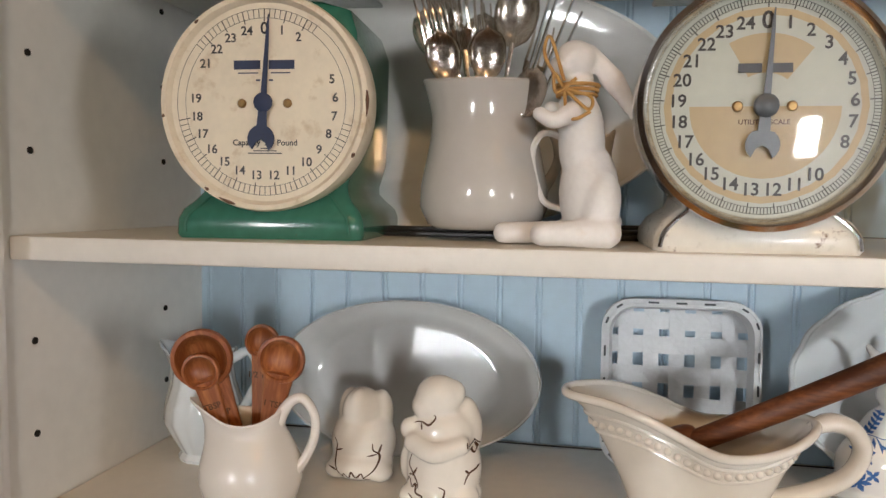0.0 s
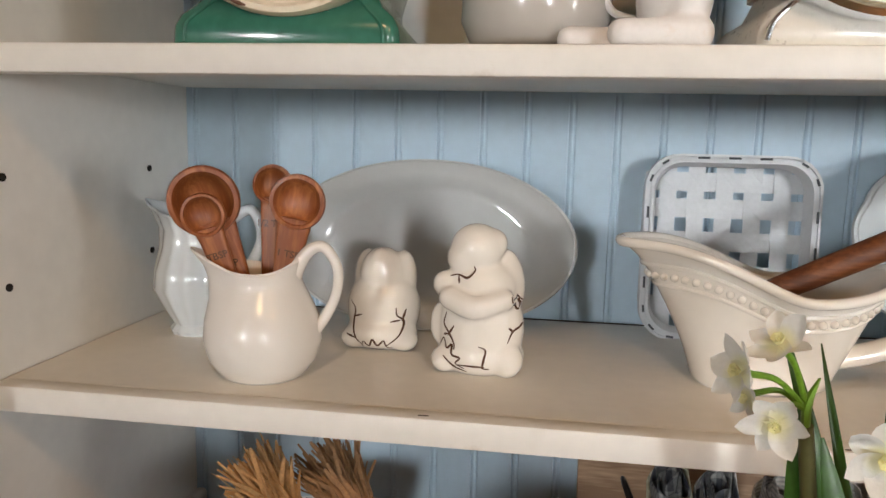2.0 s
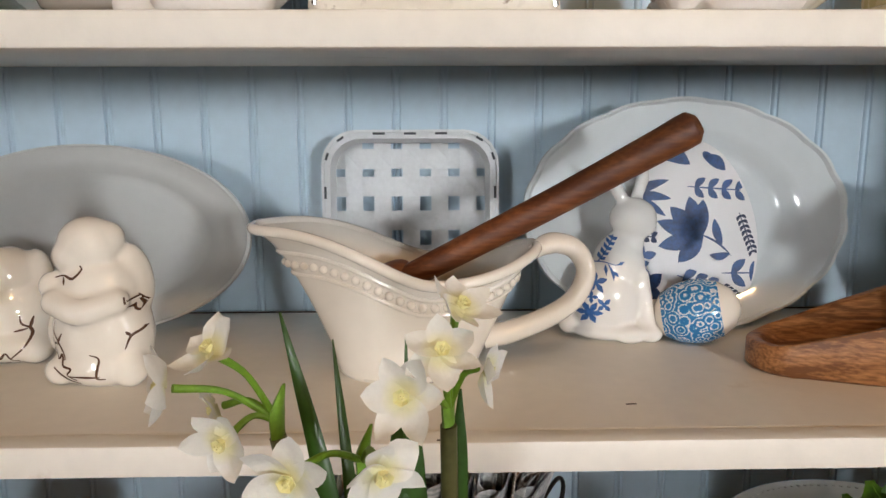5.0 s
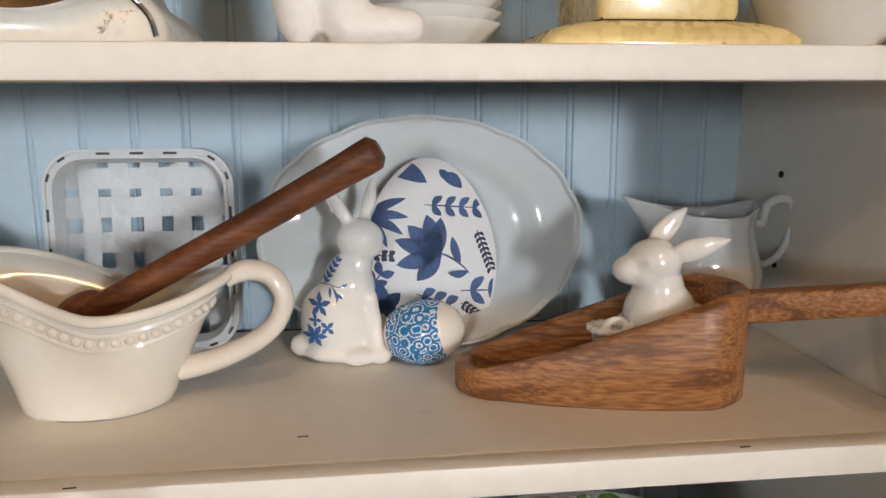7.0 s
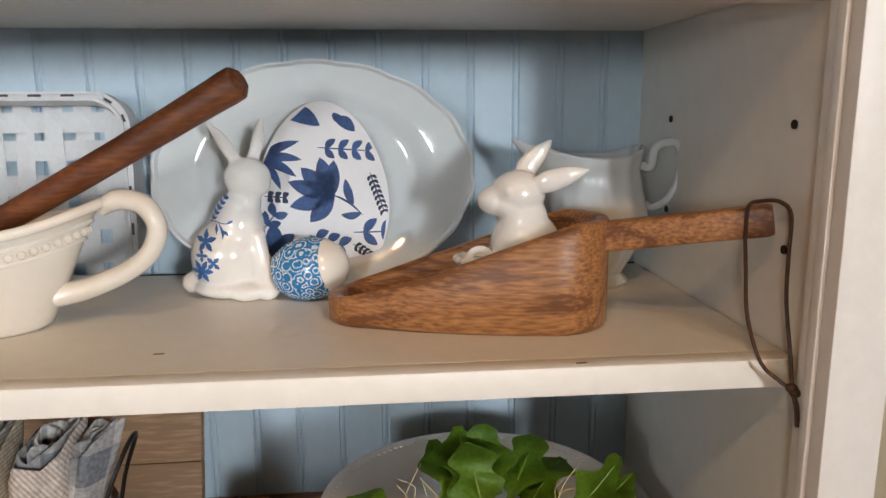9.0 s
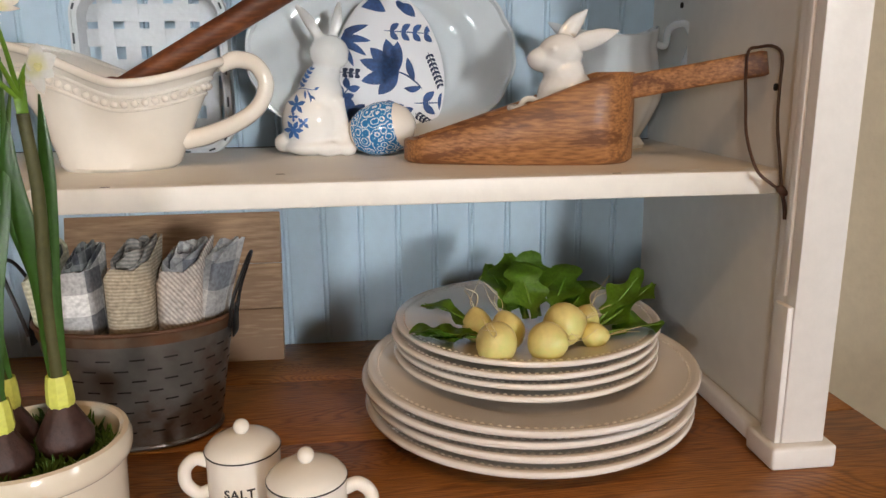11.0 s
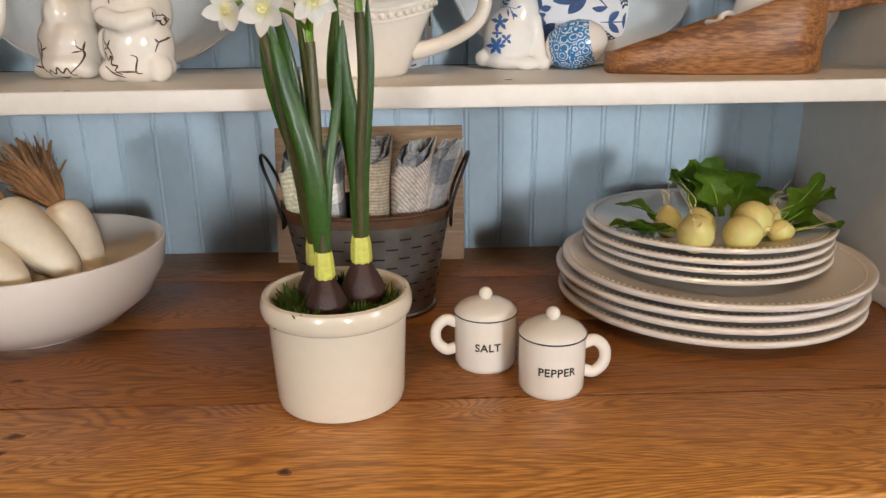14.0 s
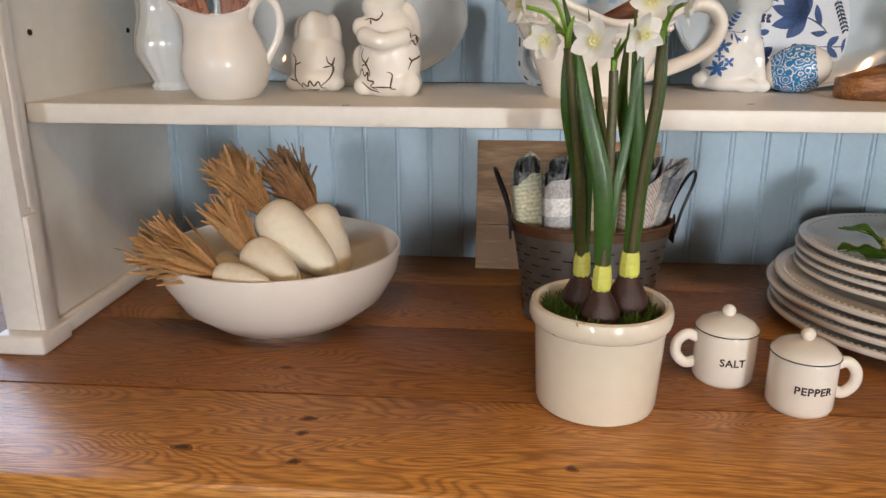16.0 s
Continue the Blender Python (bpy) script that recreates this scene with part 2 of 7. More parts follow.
def tube(pts, radius, seg=10, n=0, flat=1.0, bm=None, up=(0, 0, 1), mi=0, cap=True):
    """A tube along pts; radius: a number or a list to be spread along it; flat: width of the second axis."""
    path = spline(pts, n) if n else [Vector(p) for p in pts]
    rr = radius if isinstance(radius, (list, tuple)) else [radius, radius]
    rows = []
    ref, prev = Vector(up), None
    for i, p in enumerate(path):
        d = (path[min(i + 1, len(path) - 1)] - path[max(i - 1, 0)]).normalized()
        s = d.cross(ref) if prev is None else prev - d * prev.dot(d)
        if s.length < 1e-4:
            s = d.cross(Vector((1, 0.1, 0)))
        s.normalize()
        prev = s
        u = s.cross(d).normalized()
        w = i / (len(path) - 1) * (len(rr) - 1)
        k = min(int(w), len(rr) - 2)
        r = rr[k] + (rr[k + 1] - rr[k]) * (w - k)
        rows.append([p + s * (r * math.cos(2 * math.pi * j / seg)) + u * (r * flat * math.sin(2 * math.pi * j / seg)) for j in range(seg)])
    return grid_surface(rows, True, cap, cap, bm, mi)


def ellipsoid(bm, c, r, rot=(0, 0, 0), sub=3):
    m = pose(*c, *rot) @ Matrix.Diagonal((*r, 1))
    bmesh.ops.create_icosphere(bm, subdivisions=sub, radius=1, matrix=m)
    return bm


def from_object(ob):
    """The evaluated mesh of a helper object, as a bmesh; the helper goes."""
    dg = bpy.context.evaluated_depsgraph_get()
    dg.update()
    me = bpy.data.meshes.new_from_object(ob.evaluated_get(dg))
    out = bmesh.new()
    out.from_mesh(me)
    data = ob.data
    bpy.data.objects.remove(ob)
    bpy.data.meshes.remove(me)
    if isinstance(data, bpy.types.Mesh):
        bpy.data.meshes.remove(data)
    return out


def melt(bm, voxel, rounds):
    """Melt overlapping closed forms into one smooth skin."""
    me = bpy.data.meshes.new("tmp")
    bm.to_mesh(me)
    bm.free()
    ob = new("tmp", me)
    md = ob.modifiers.new("melt", "REMESH")
    md.mode, md.voxel_size, md.use_smooth_shade = "VOXEL", voxel, True
    sm = ob.modifiers.new("soften", "SMOOTH")
    sm.factor, sm.iterations = 0.5, rounds
    return from_object(ob)


def sculpt(blobs, voxel=0.0028, smooth=6):
    """One flowing body out of overlapping ellipsoids (c, r, rot) and limbs ([points], [radii])."""
    bm = bmesh.new()
    for b in blobs:
        if isinstance(b[0], list):
            pts = spline(b[0], 10)
            for i, p in enumerate(pts):
                w = i / 10 * (len(b[1]) - 1)
                k = min(int(w), len(b[1]) - 2)
                r = b[1][k] + (b[1][k + 1] - b[1][k]) * (w - k)
                ellipsoid(bm, p, (r, r * (b[2] if len(b) > 2 else 1), r), sub=2)
        else:
            ellipsoid(bm, b[0], b[1], b[2] if len(b) > 2 else (0, 0, 0))
    return melt(bm, voxel, smooth)


def text_bm(body, size, depth=0.0002, align="CENTER", spacing=1.0):
    cu = bpy.data.curves.new("t", "FONT")
    cu.body, cu.size, cu.extrude, cu.align_x, cu.align_y, cu.space_character = body, size, depth, align, "CENTER", spacing
    cu.resolution_u = 3
    cu.offset = size * 0.018
    ob = new("t", cu)
    return from_object(ob)


def join(dst, src, m=None, mi=None):
    """Add src's geometry to dst, moved by m, with one material slot."""
    if m is not None:
        bmesh.ops.transform(src, matrix=m, verts=src.verts[:])
    if mi is not None:
        for f in src.faces:
            f.material_index = mi
    me = bpy.data.meshes.new("tmp")
    src.to_mesh(me)
    src.free()
    dst.from_mesh(me)
    bpy.data.meshes.remove(me)
    return dst


def tree_of(bm):
    return BVHTree.FromBMesh(bm)


def inked(bm, strokes, toward, mi=1, lift=0.0004):
    """Lay painted strokes on a body. Each stroke: points (u, w) in the plane facing `toward`, and half widths.
    toward: a matrix whose x, y axes span that plane and whose z axis points at the painter."""
    tr = tree_of(bm)
    inv = toward.to_3x3()
    ax, ay, az = inv.col[0], inv.col[1], inv.col[2]
    o = toward.translation
    for pts, ww in strokes:
        path = spline([(p[0], p[1], 0) for p in pts], max(6, 4 * len(pts)))
        left, right = [], []
        for i, p in enumerate(path):
            d = (path[min(i + 1, len(path) - 1)] - path[max(i - 1, 0)]).normalized()
            nrm = Vector((-d.y, d.x, 0))
            w = i / (len(path) - 1) * (len(ww) - 1)
            k = min(int(w), len(ww) - 2)
            h = ww[k] + (ww[k + 1] - ww[k]) * (w - k)
            pair = []
            for q in (p + nrm * h, p - nrm * h):
                a = o + ax * q.x + ay * q.y + az * 0.3
                loc, nor, _, _ = tr.ray_cast(a, -az)
                if loc is None:
                    break
                pair.append(loc + (nor if nor.dot(az) > 0 else -nor) * lift)
            if len(pair) == 2:
                left.append(pair[0])
                right.append(pair[1])
        for i in range(len(left) - 1):
            if (left[i] - left[i + 1]).length > 0.012:
                continue
            vs = [bm.verts.new(q) for q in (left[i], left[i + 1], right[i + 1], right[i])]
            bm.faces.new(vs).material_index = mi
    return bm


def shape_prism(outline, depth, bevel=0.0):
    """A flat outline (x, z) given thickness along y (front face at y = 0)."""
    bm = bmesh.new()
    f = bm.faces.new([bm.verts.new((x, 0, z)) for x, z in outline])
    r = bmesh.ops.extrude_face_region(bm, geom=[f])
    for v in [g for g in r["geom"] if isinstance(g, bmesh.types.BMVert)]:
        v.co.y += depth
    if bevel:
        bm.normal_update()
        es = [e for e in bm.edges if len(e.link_faces) == 2 and e.calc_face_angle(0) > 0.9]
        bmesh.ops.bevel(bm, geom=es, offset=bevel, segments=2, affect="EDGES", profile=0.5)
    return bm

# ---- the hutch and the room ----
W, BACK, S1, S2, TOP = 1.268, 0.345, 0.275, 0.546, 1.02
STILE_Y, CF = -0.028, -0.284

hutch = thing("hutch", pose(0, 0, 0), "off-white painted wooden hutch with pale blue beadboard back", "cabinet", kind="structure")


def side_board(x0, x1):
    """A full-height side panel of the hutch."""
    return box(x0, x1, STILE_Y, BACK + 0.02, 0.0, TOP, 0.001, 1)


left_panel = part("side_panel", side_board(-0.020, 0.0), M_SIDE, hutch)
right_panel = part("side_panel", side_board(W, W + 0.020), M_SIDE, hutch)
part("top_panel", box(-0.02, W + 0.02, STILE_Y, BACK + 0.02, TOP, TOP + 0.02, 0.001, 1), M_SIDE, hutch)
for k in range(-2, 7):
    for py in (0.031, 0.255):
        for px, pan in ((0.0, left_panel), (W, right_panel)):
            z = 0.3495 + 0.0925 * k
            if z < 0.30 or abs(z - S1 + 0.01) < 0.02 or abs(z - S2 + 0.01) < 0.02:
                continue
            hb = bmesh.new()
            bmesh.ops.create_cone(hb, cap_ends=True, segments=14, radius1=0.0035, radius2=0.0035, depth=0.003, matrix=pose(px, py, z, 0, 90, 0))
            part("pin_hole", hb, M_HOLE, pan)


def stile(x0, x1):
    """A face-frame stile."""
    bm = box(x0, x1, STILE_Y - 0.022, STILE_Y, 0.024, TOP + 0.02, 0.0015)
    return bm


for side in (0, 1):
    if side == 0:
        st = part("front_stile", stile(-0.030, 0.010), M_TRIM, hutch)
        part("edge_bead", box(0.010, 0.0145, STILE_Y - 0.010, STILE_Y, 0.165, TOP, 0.002), M_TRIM, st)
        part("inner_lip", box(0.0, 0.012, STILE_Y - 0.004, STILE_Y + 0.012, 0.022, TOP, 0.002), M_TRIM, st)
        part("stile_foot", box(0.0101, 0.0165, STILE_Y - 0.021, STILE_Y + 0.002, 0.024, 0.158, 0.0015), M_TRIM, st)
        part("base_block", box(-0.036, 0.022, STILE_Y - 0.038, STILE_Y + 0.02, 0.0, 0.0235, 0.004, 3), M_TRIM, hutch)
        part("base_moulding", box(0.0002, 0.016, STILE_Y + 0.0205, BACK, 0.0, 0.022, 0.006, 3), M_TRIM, hutch)
    else:
        st = part("front_stile", stile(W - 0.010, W + 0.032), M_TRIM, hutch)
        part("edge_bead", box(W - 0.0145, W - 0.010, STILE_Y - 0.010, STILE_Y, 0.165, TOP, 0.002), M_TRIM, st)
        part("inner_lip", box(W - 0.012, W, STILE_Y - 0.004, STILE_Y + 0.012, 0.022, TOP, 0.002), M_TRIM, st)
        part("stile_foot", box(W - 0.0165, W - 0.0101, STILE_Y - 0.021, STILE_Y + 0.002, 0.024, 0.158, 0.0015), M_TRIM, st)
        part("base_block", box(W - 0.022, W + 0.042, STILE_Y - 0.030, STILE_Y + 0.02, 0.0, 0.0235, 0.004, 3), M_TRIM, hutch)
        part("base_moulding", box(W - 0.016, W - 0.0002, STILE_Y + 0.0205, BACK, 0.0, 0.022, 0.006, 3), M_TRIM, hutch)


def shelf_board(z, label):
    sh = thing("shelf", pose(0, 0, z), label, "shelf", "cabinet shelves")
    part("board", box(0.002, W - 0.002, 0.0205, BACK - 0.012, -0.009, 0.0, 0.0008, 1), M_SHELF, sh)
    part("front_edge", box(0.002, W - 0.002, 0.0, 0.0203, -0.022, 0.0002, 0.0022, 2), M_SHELF, sh)
    part("rear_strip", box(0.002, W - 0.002, BACK - 0.010, BACK - 0.0005, -0.009, -0.001, 0.001, 1), M_SHELF, sh)
    # Solid dark strip in place of the shade in the rear gap.
    part("rear_gap", box(0.003, W - 0.003, BACK - 0.0132, BACK - 0.0094, -0.0085, 0.0008), M_DARK, sh, "dark brown strip standing for shade in the back gap")
    return sh


shelf_board(S1, "cream painted wooden shelf with small dark nicks")
shelf_board(S2, "cream painted wooden shelf holding old kitchen scales")
shelf_board(0.835, "cream painted wooden shelf above the scales")

# countertop of oak planks
counter = thing("countertop", pose(0, 0, 0), "honey-brown oak plank countertop with dark knots", "countertop", kind="structure")
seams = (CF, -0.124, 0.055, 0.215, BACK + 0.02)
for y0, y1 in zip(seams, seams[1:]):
    part("plank", box(-0.14, W + 0.14, y0 + 0.0005, y1 - 0.0005, -0.035, 0.0, 0.0010 if y0 > CF else 0.0035, 2), M_OAK_PALE_LIT if y0 == CF else M_OAK, counter)
part("edge_lip", box(-0.135, W + 0.135, CF + 0.012, CF + 0.03, -0.062, -0.0352, 0.004), M_OAK_PALE_LIT, counter)
base_cabinet = thing("base_cabinet", pose(0, 0, 0), "painted base cabinet under the oak countertop", "cabinet", kind="structure")
part("body", box(-0.10, W + 0.10, CF + 0.035, BACK, -0.9, -0.0355, 0.002), M_TRIM, base_cabinet)

# room shell
RX0, RX1, RY0, RY1, RZ0, RZ1 = -2.4, 3.8, -6.0, BACK + 0.035, -0.9, 1.55


def wall_with_openings(axis, at, out, lo, hi, holes):
    """A wall in the plane axis = at, with rectangular openings (a0, a1, z0, z1) through its thickness."""
    bm = bmesh.new()
    cuts = sorted({lo, hi, *[h[0] for h in holes], *[h[1] for h in holes]})
    for a0, a1 in zip(cuts, cuts[1:]):
        here = [h for h in holes if h[0] <= a0 and h[1] >= a1]
        spans = [(RZ0, here[0][2]), (here[0][3], RZ1)] if here else [(RZ0, RZ1)]
        for z0, z1 in spans:
            t0, t1 = min(at, at + out), max(at, at + out)
            b = box(a0, a1, t0, t1, z0, z1) if axis == "y" else box(t0, t1, a0, a1, z0, z1)
            join(bm, b)
    return bm


def window(name, m, w, h):
    win = thing(name, m, "white-framed window with muntins, bright daylight outside", "window", kind="structure")
    for x0, x1, z0, z1 in ((-w / 2, w / 2, 0, 0.05), (-w / 2, w / 2, h - 0.05, h), (-w / 2, -w / 2 + 0.05, 0.05, h - 0.05), (w / 2 - 0.05, w / 2, 0.05, h - 0.05)):
        part("window_frame", box(x0, x1, 0, 0.05, z0, z1, 0.004), M_TRIM, win)
    part("muntin", box(-0.018, 0.018, 0.012, 0.035, 0.05, h - 0.05, 0.003), M_TRIM, win)
    for k in (1, 2):
        part("muntin", box(-w / 2 + 0.05, w / 2 - 0.05, 0.014, 0.033, h * k / 3 - 0.016, h * k / 3 + 0.016, 0.003), M_TRIM, win)
    return win


# These three walls stay out of view; their dark colour holds down the fill.
tagged(part("wall_south", wall_with_openings("y", RY0, -0.12, RX0, RX1, [(-1.85, -1.25, 0.40, 1.30), (2.75, 3.35, 0.40, 1.30)]), M_ROOM), "unseen room wall with two windows, dark brown to limit bounced light", "wall", kind="structure")
tagged(part("wall_east", wall_with_openings("x", RX1, 0.12, RY0, RY1, [(-2.05, -1.35, 0.12, 1.12)]), M_ROOM), "unseen room wall with an added window, dark brown to limit bounced light", "wall", kind="structure")
tagged(part("wall_west", wall_with_openings("x", RX0, -0.12, RY0, RY1, []), M_ROOM), "plain unseen room wall, dark brown to limit bounced light", "wall", kind="structure")
M_PAPER = mat("embossed_paper", (0.66, 0.58, 0.43), 0.7, vary=0.07, scale=6, bump=0.6, bscale=45)
tagged(part("wall_north", wall_with_openings("y", RY1, 0.12, RX0, RX1, [(-1.0, -0.32, 0.12, 1.15)]), M_PAPER), "cream embossed papered wall behind the hutch", "wall", kind="structure")
tagged(part("floor", box(RX0, RX1, RY0, RY1, RZ0 - 0.05, RZ0), M_FLOOR), "brown wooden room floor", "floor", kind="structure")
tagged(part("ceiling", box(RX0 - 0.1, RX1 + 0.1, RY0 - 0.1, RY1 + 0.1, RZ1, RZ1 + 0.05), M_CEIL), "plain off-white ceiling", "ceiling", kind="structure")
window("window_1", pose(-1.55, RY0 - 0.05, 0.40), 0.6, 0.9)
window("window_2", pose(3.05, RY0 - 0.05, 0.40), 0.6, 0.9)
# unseen window, added to house the fill lamp on the right
window("window_3", pose(RX1 + 0.05, -1.70, 0.12, 0, 0, 90), 0.70, 1.0)
window("window_4", pose(-0.66, RY1 + 0.06, 0.12), 0.68, 1.03)

# beadboard back: one board per bead, all on one profile
PITCH = 0.0505


def bead_profile():
    p = [(0.0, 0.0020), (0.0012, 0.0), (PITCH - 0.0084, 0.0), (PITCH - 0.0072, 0.0016), (PITCH - 0.0062, 0.0005)]
    p += [(PITCH - 0.0042 + 0.002 * math.cos(a), 0.0012 - 0.0014 * math.sin(a)) for a in np.linspace(math.pi, 0, 5)]
    p += [(PITCH - 0.0012, 0.0018), (PITCH, 0.0020)]
    bm = bmesh.new()
    lo = [bm.verts.new((x, y, 0.0)) for x, y in p] + [bm.verts.new((PITCH, 0.012, 0)), bm.verts.new((0, 0.012, 0))]
    hi = [bm.verts.new((v.co.x, v.co.y, 0.84)) for v in lo]
    for i in range(len(lo)):
        j = (i + 1) % len(lo)
        bm.faces.new((lo[i], lo[j], hi[j], hi[i]))
    bm.faces.new(lo[::-1])
    bm.faces.new(hi)
    return bm


back = part("back_panel", box(0.0, W, BACK + 0.0125, BACK + 0.019, 0.0, TOP), M_BEAD, hutch, "pale blue painted beadboard back")
b0 = part("bead_board", bead_profile(), M_BEAD, back, m=pose(0.117 - 3 * PITCH + 0.0001, BACK, 0.0), angle=25)
for k in range(1, 26):
    ob = new("bead_board", b0.data)
    ob.parent = back
    ob.matrix_basis = pose(0.117 - 3 * PITCH + k * PITCH, BACK, 0.0)

# ---- more materials ----
M_GREEN = mat("green_enamel", (0.034, 0.150, 0.103), 0.22, vary=0.15, scale=14, coat=0.4, bump=0.08, bscale=40, spots=((0.09, 0.045, 0.025), 55, 0.70, 0.76))
M_DIALCREAM = mat("aged_cream_enamel", (0.74, 0.65, 0.50), 0.55, vary=0.07, scale=18, spots=((0.46, 0.31, 0.15), 26, 0.57, 0.74))
M_CHIPPED = mat("chipped_cream_enamel", (0.74, 0.70, 0.62), 0.3, vary=0.06, scale=20, coat=0.3, spots=((0.17, 0.09, 0.05), 38, 0.63, 0.69))
M_DIALYEL = mat("yellow_dial", (0.41, 0.31, 0.165), 0.4, vary=0.08, scale=16)
M_DIALPALE = mat("pale_dial", (0.43, 0.44, 0.37), 0.4, vary=0.06, scale=16)
M_POINTER = mat("blue_black_enamel", (0.018, 0.03, 0.075), 0.62, vary=0.25, scale=40)
M_POINTERG = mat("dark_grey_enamel", (0.07, 0.08, 0.09), 0.35, vary=0.2, scale=40)
M_RUSTCHIP = mat("rust_chip", (0.10, 0.045, 0.022), 0.7, vary=0.3, scale=60)
M_BRASS = mat("dull_brass", (0.30, 0.19, 0.08), 0.35, 0.9, vary=0.2, scale=50)
M_CHROME = mat("worn_chrome", (0.88, 0.89, 0.90), 0.20, 1.0, vary=0.05, scale=30, spots=((0.36, 0.30, 0.24), 45, 0.72, 0.84))
M_SILVER = mat("tarnished_silver", (0.80, 0.74, 0.67), 0.20, 1.0, vary=0.14, scale=30, spots=((0.30, 0.20, 0.13), 30, 0.55, 0.75))
M_TAN = mat("tan_enamel", (0.50, 0.38, 0.22), 0.35, vary=0.12, scale=18, spots=((0.15, 0.08, 0.04), 30, 0.62, 0.7))
M_YELLOW = mat("butter_yellow_enamel", (0.76, 0.60, 0.27), 0.28, vary=0.05, scale=16, coat=0.4, spots=((0.16, 0.10, 0.05), 50, 0.68, 0.73))
M_TWINE = mat("jute_twine", (0.52, 0.30, 0.10), 0.8, vary=0.25, scale=120, bump=0.6, bscale=400)
M_BLACKTRAY = mat("black_tray", (0.02, 0.018, 0.017), 0.4, vary=0.2)
M_SPOONWOOD = wood("cherry_wood", (0.24, 0.070, 0.020), (0.52, 0.20, 0.07), (30, 30, 4), 0.42, 7, 0.2, 0.05, 0.15)
M_LADLE = wood("dark_walnut", (0.10, 0.028, 0.009), (0.25, 0.085, 0.027), (5, 30, 30), 0.5, 5, 0.2, 0.0)
M_SCOOP = wood("mango_wood", (0.15, 0.056, 0.018), (0.47, 0.215, 0.078), (6, 40, 40), 0.42, 5, 0.3, 0.05, pores=0.42, line=0.2, fine_scale=(45, 380, 380))
M_LEATHER = mat("brown_leather", (0.055, 0.024, 0.014), 0.55, vary=0.25, scale=60)
M_BASKET = mat("whitewashed_splint", (0.66, 0.68, 0.70), 0.6, vary=0.07, scale=26, bump=0.3, bscale=120)
M_PAPERWHITE = mat("white_print_board", (0.82, 0.81, 0.82), 0.5, vary=0.02, scale=20)
M_LEAF = mat("leaf_green", (0.145, 0.29, 0.024), 0.45, vary=0.35, scale=40, bump=0.3, bscale=120)


def glass_mat(name, rough=0.02):
    m = bpy.data.materials.new(name)
    m.use_nodes = True
    nt = m.node_tree
    out = nt.nodes["Material Output"]
    tr = nt.nodes.new("ShaderNodeBsdfTransparent")
    gl = nt.nodes.new("ShaderNodeBsdfGlossy")
    gl.inputs["Roughness"].default_value = rough
    fr = nt.nodes.new("ShaderNodeFresnel")
    fr.inputs[0].default_value = 1.33
    mx = nt.nodes.new("ShaderNodeMixShader")
    nt.links.new(fr.outputs[0], mx.inputs[0])
    nt.links.new(tr.outputs[0], mx.inputs[1])
    nt.links.new(gl.outputs[0], mx.inputs[2])
    nt.links.new(mx.outputs[0], out.inputs[0])
    return m


M_GLASS = glass_mat("clear_glass")
M_FILM = glass_mat("clear_film", 0.10)
for link in list(M_FILM.node_tree.nodes["Mix Shader"].inputs[0].links):
    M_FILM.node_tree.links.remove(link)
M_FILM.node_tree.nodes["Mix Shader"].inputs[0].default_value = 0.07


# ---- builders ----
def round_rect(hx, hy, r, z, n=5, cy=0.0):
    pts = []
    for sx, sy, a0 in ((1, 1, 0), (-1, 1, 90), (-1, -1, 180), (1, -1, 270)):
        for i in range(n + 1):
            a = radians(a0 + 90 * i / n)
            pts.append((sx * (hx - r) + r * math.cos(a), cy + sy * (hy - r) + r * math.sin(a), z))
    return pts


UPRIGHT = pose(0, 0, 0, 90, 0, 0)


def upright(bm, m=None):
    bmesh.ops.transform(bm, matrix=(m or Matrix()) @ UPRIGHT, verts=bm.verts[:])
    return bm


def dial_print(r_num, size, skip, r_tick, r_tick_in, style):
    """Numerals 0 to 24 clockwise round a face, with a ring and its graduation; in the plane y = 0."""
    bm = bmesh.new()
    for k in range(25):
        a = 2 * math.pi * k / 25
        if k not in skip:
            t = text_bm(str(k), size * (1.35 if k == 0 else 1.0), 0.00015)
            join(bm, t, pose(r_num * math.sin(a), 0, r_num * math.cos(a), 90, 0, 0) @ pose(0, 0, 0, 0, 0, 0 if style == "up" else -math.degrees(a) * 0.0))
        for s in range(4 if style == "up" else 8):
            b = a + 2 * math.pi / 25 * s / (4 if style == "up" else 8)
            if style == "up" and (2.6 < b / (2 * math.pi) * 25 < 7.2 or 18.2 < b / (2 * math.pi) * 25 < 21.4):
                continue
            ri = r_tick_in - (0.003 if s == 0 else 0)
            join(bm, box(-0.00028 if s else -0.0004, 0.00028 if s else 0.0004, -0.0002, 0.0002, ri, r_tick), pose(0, 0, 0, 0, math.degrees(b), 0))
    for rr in (r_tick, r_tick_in):
        ring = bmesh.new()
        n = 90
        rows = [[(q * math.sin(2 * math.pi * i / n), -0.0002, q * math.cos(2 * math.pi * i / n)) for i in range(n)] for q in (rr - 0.00022, rr + 0.00022)]
        join(bm, grid_surface(rows, True))
    return bm


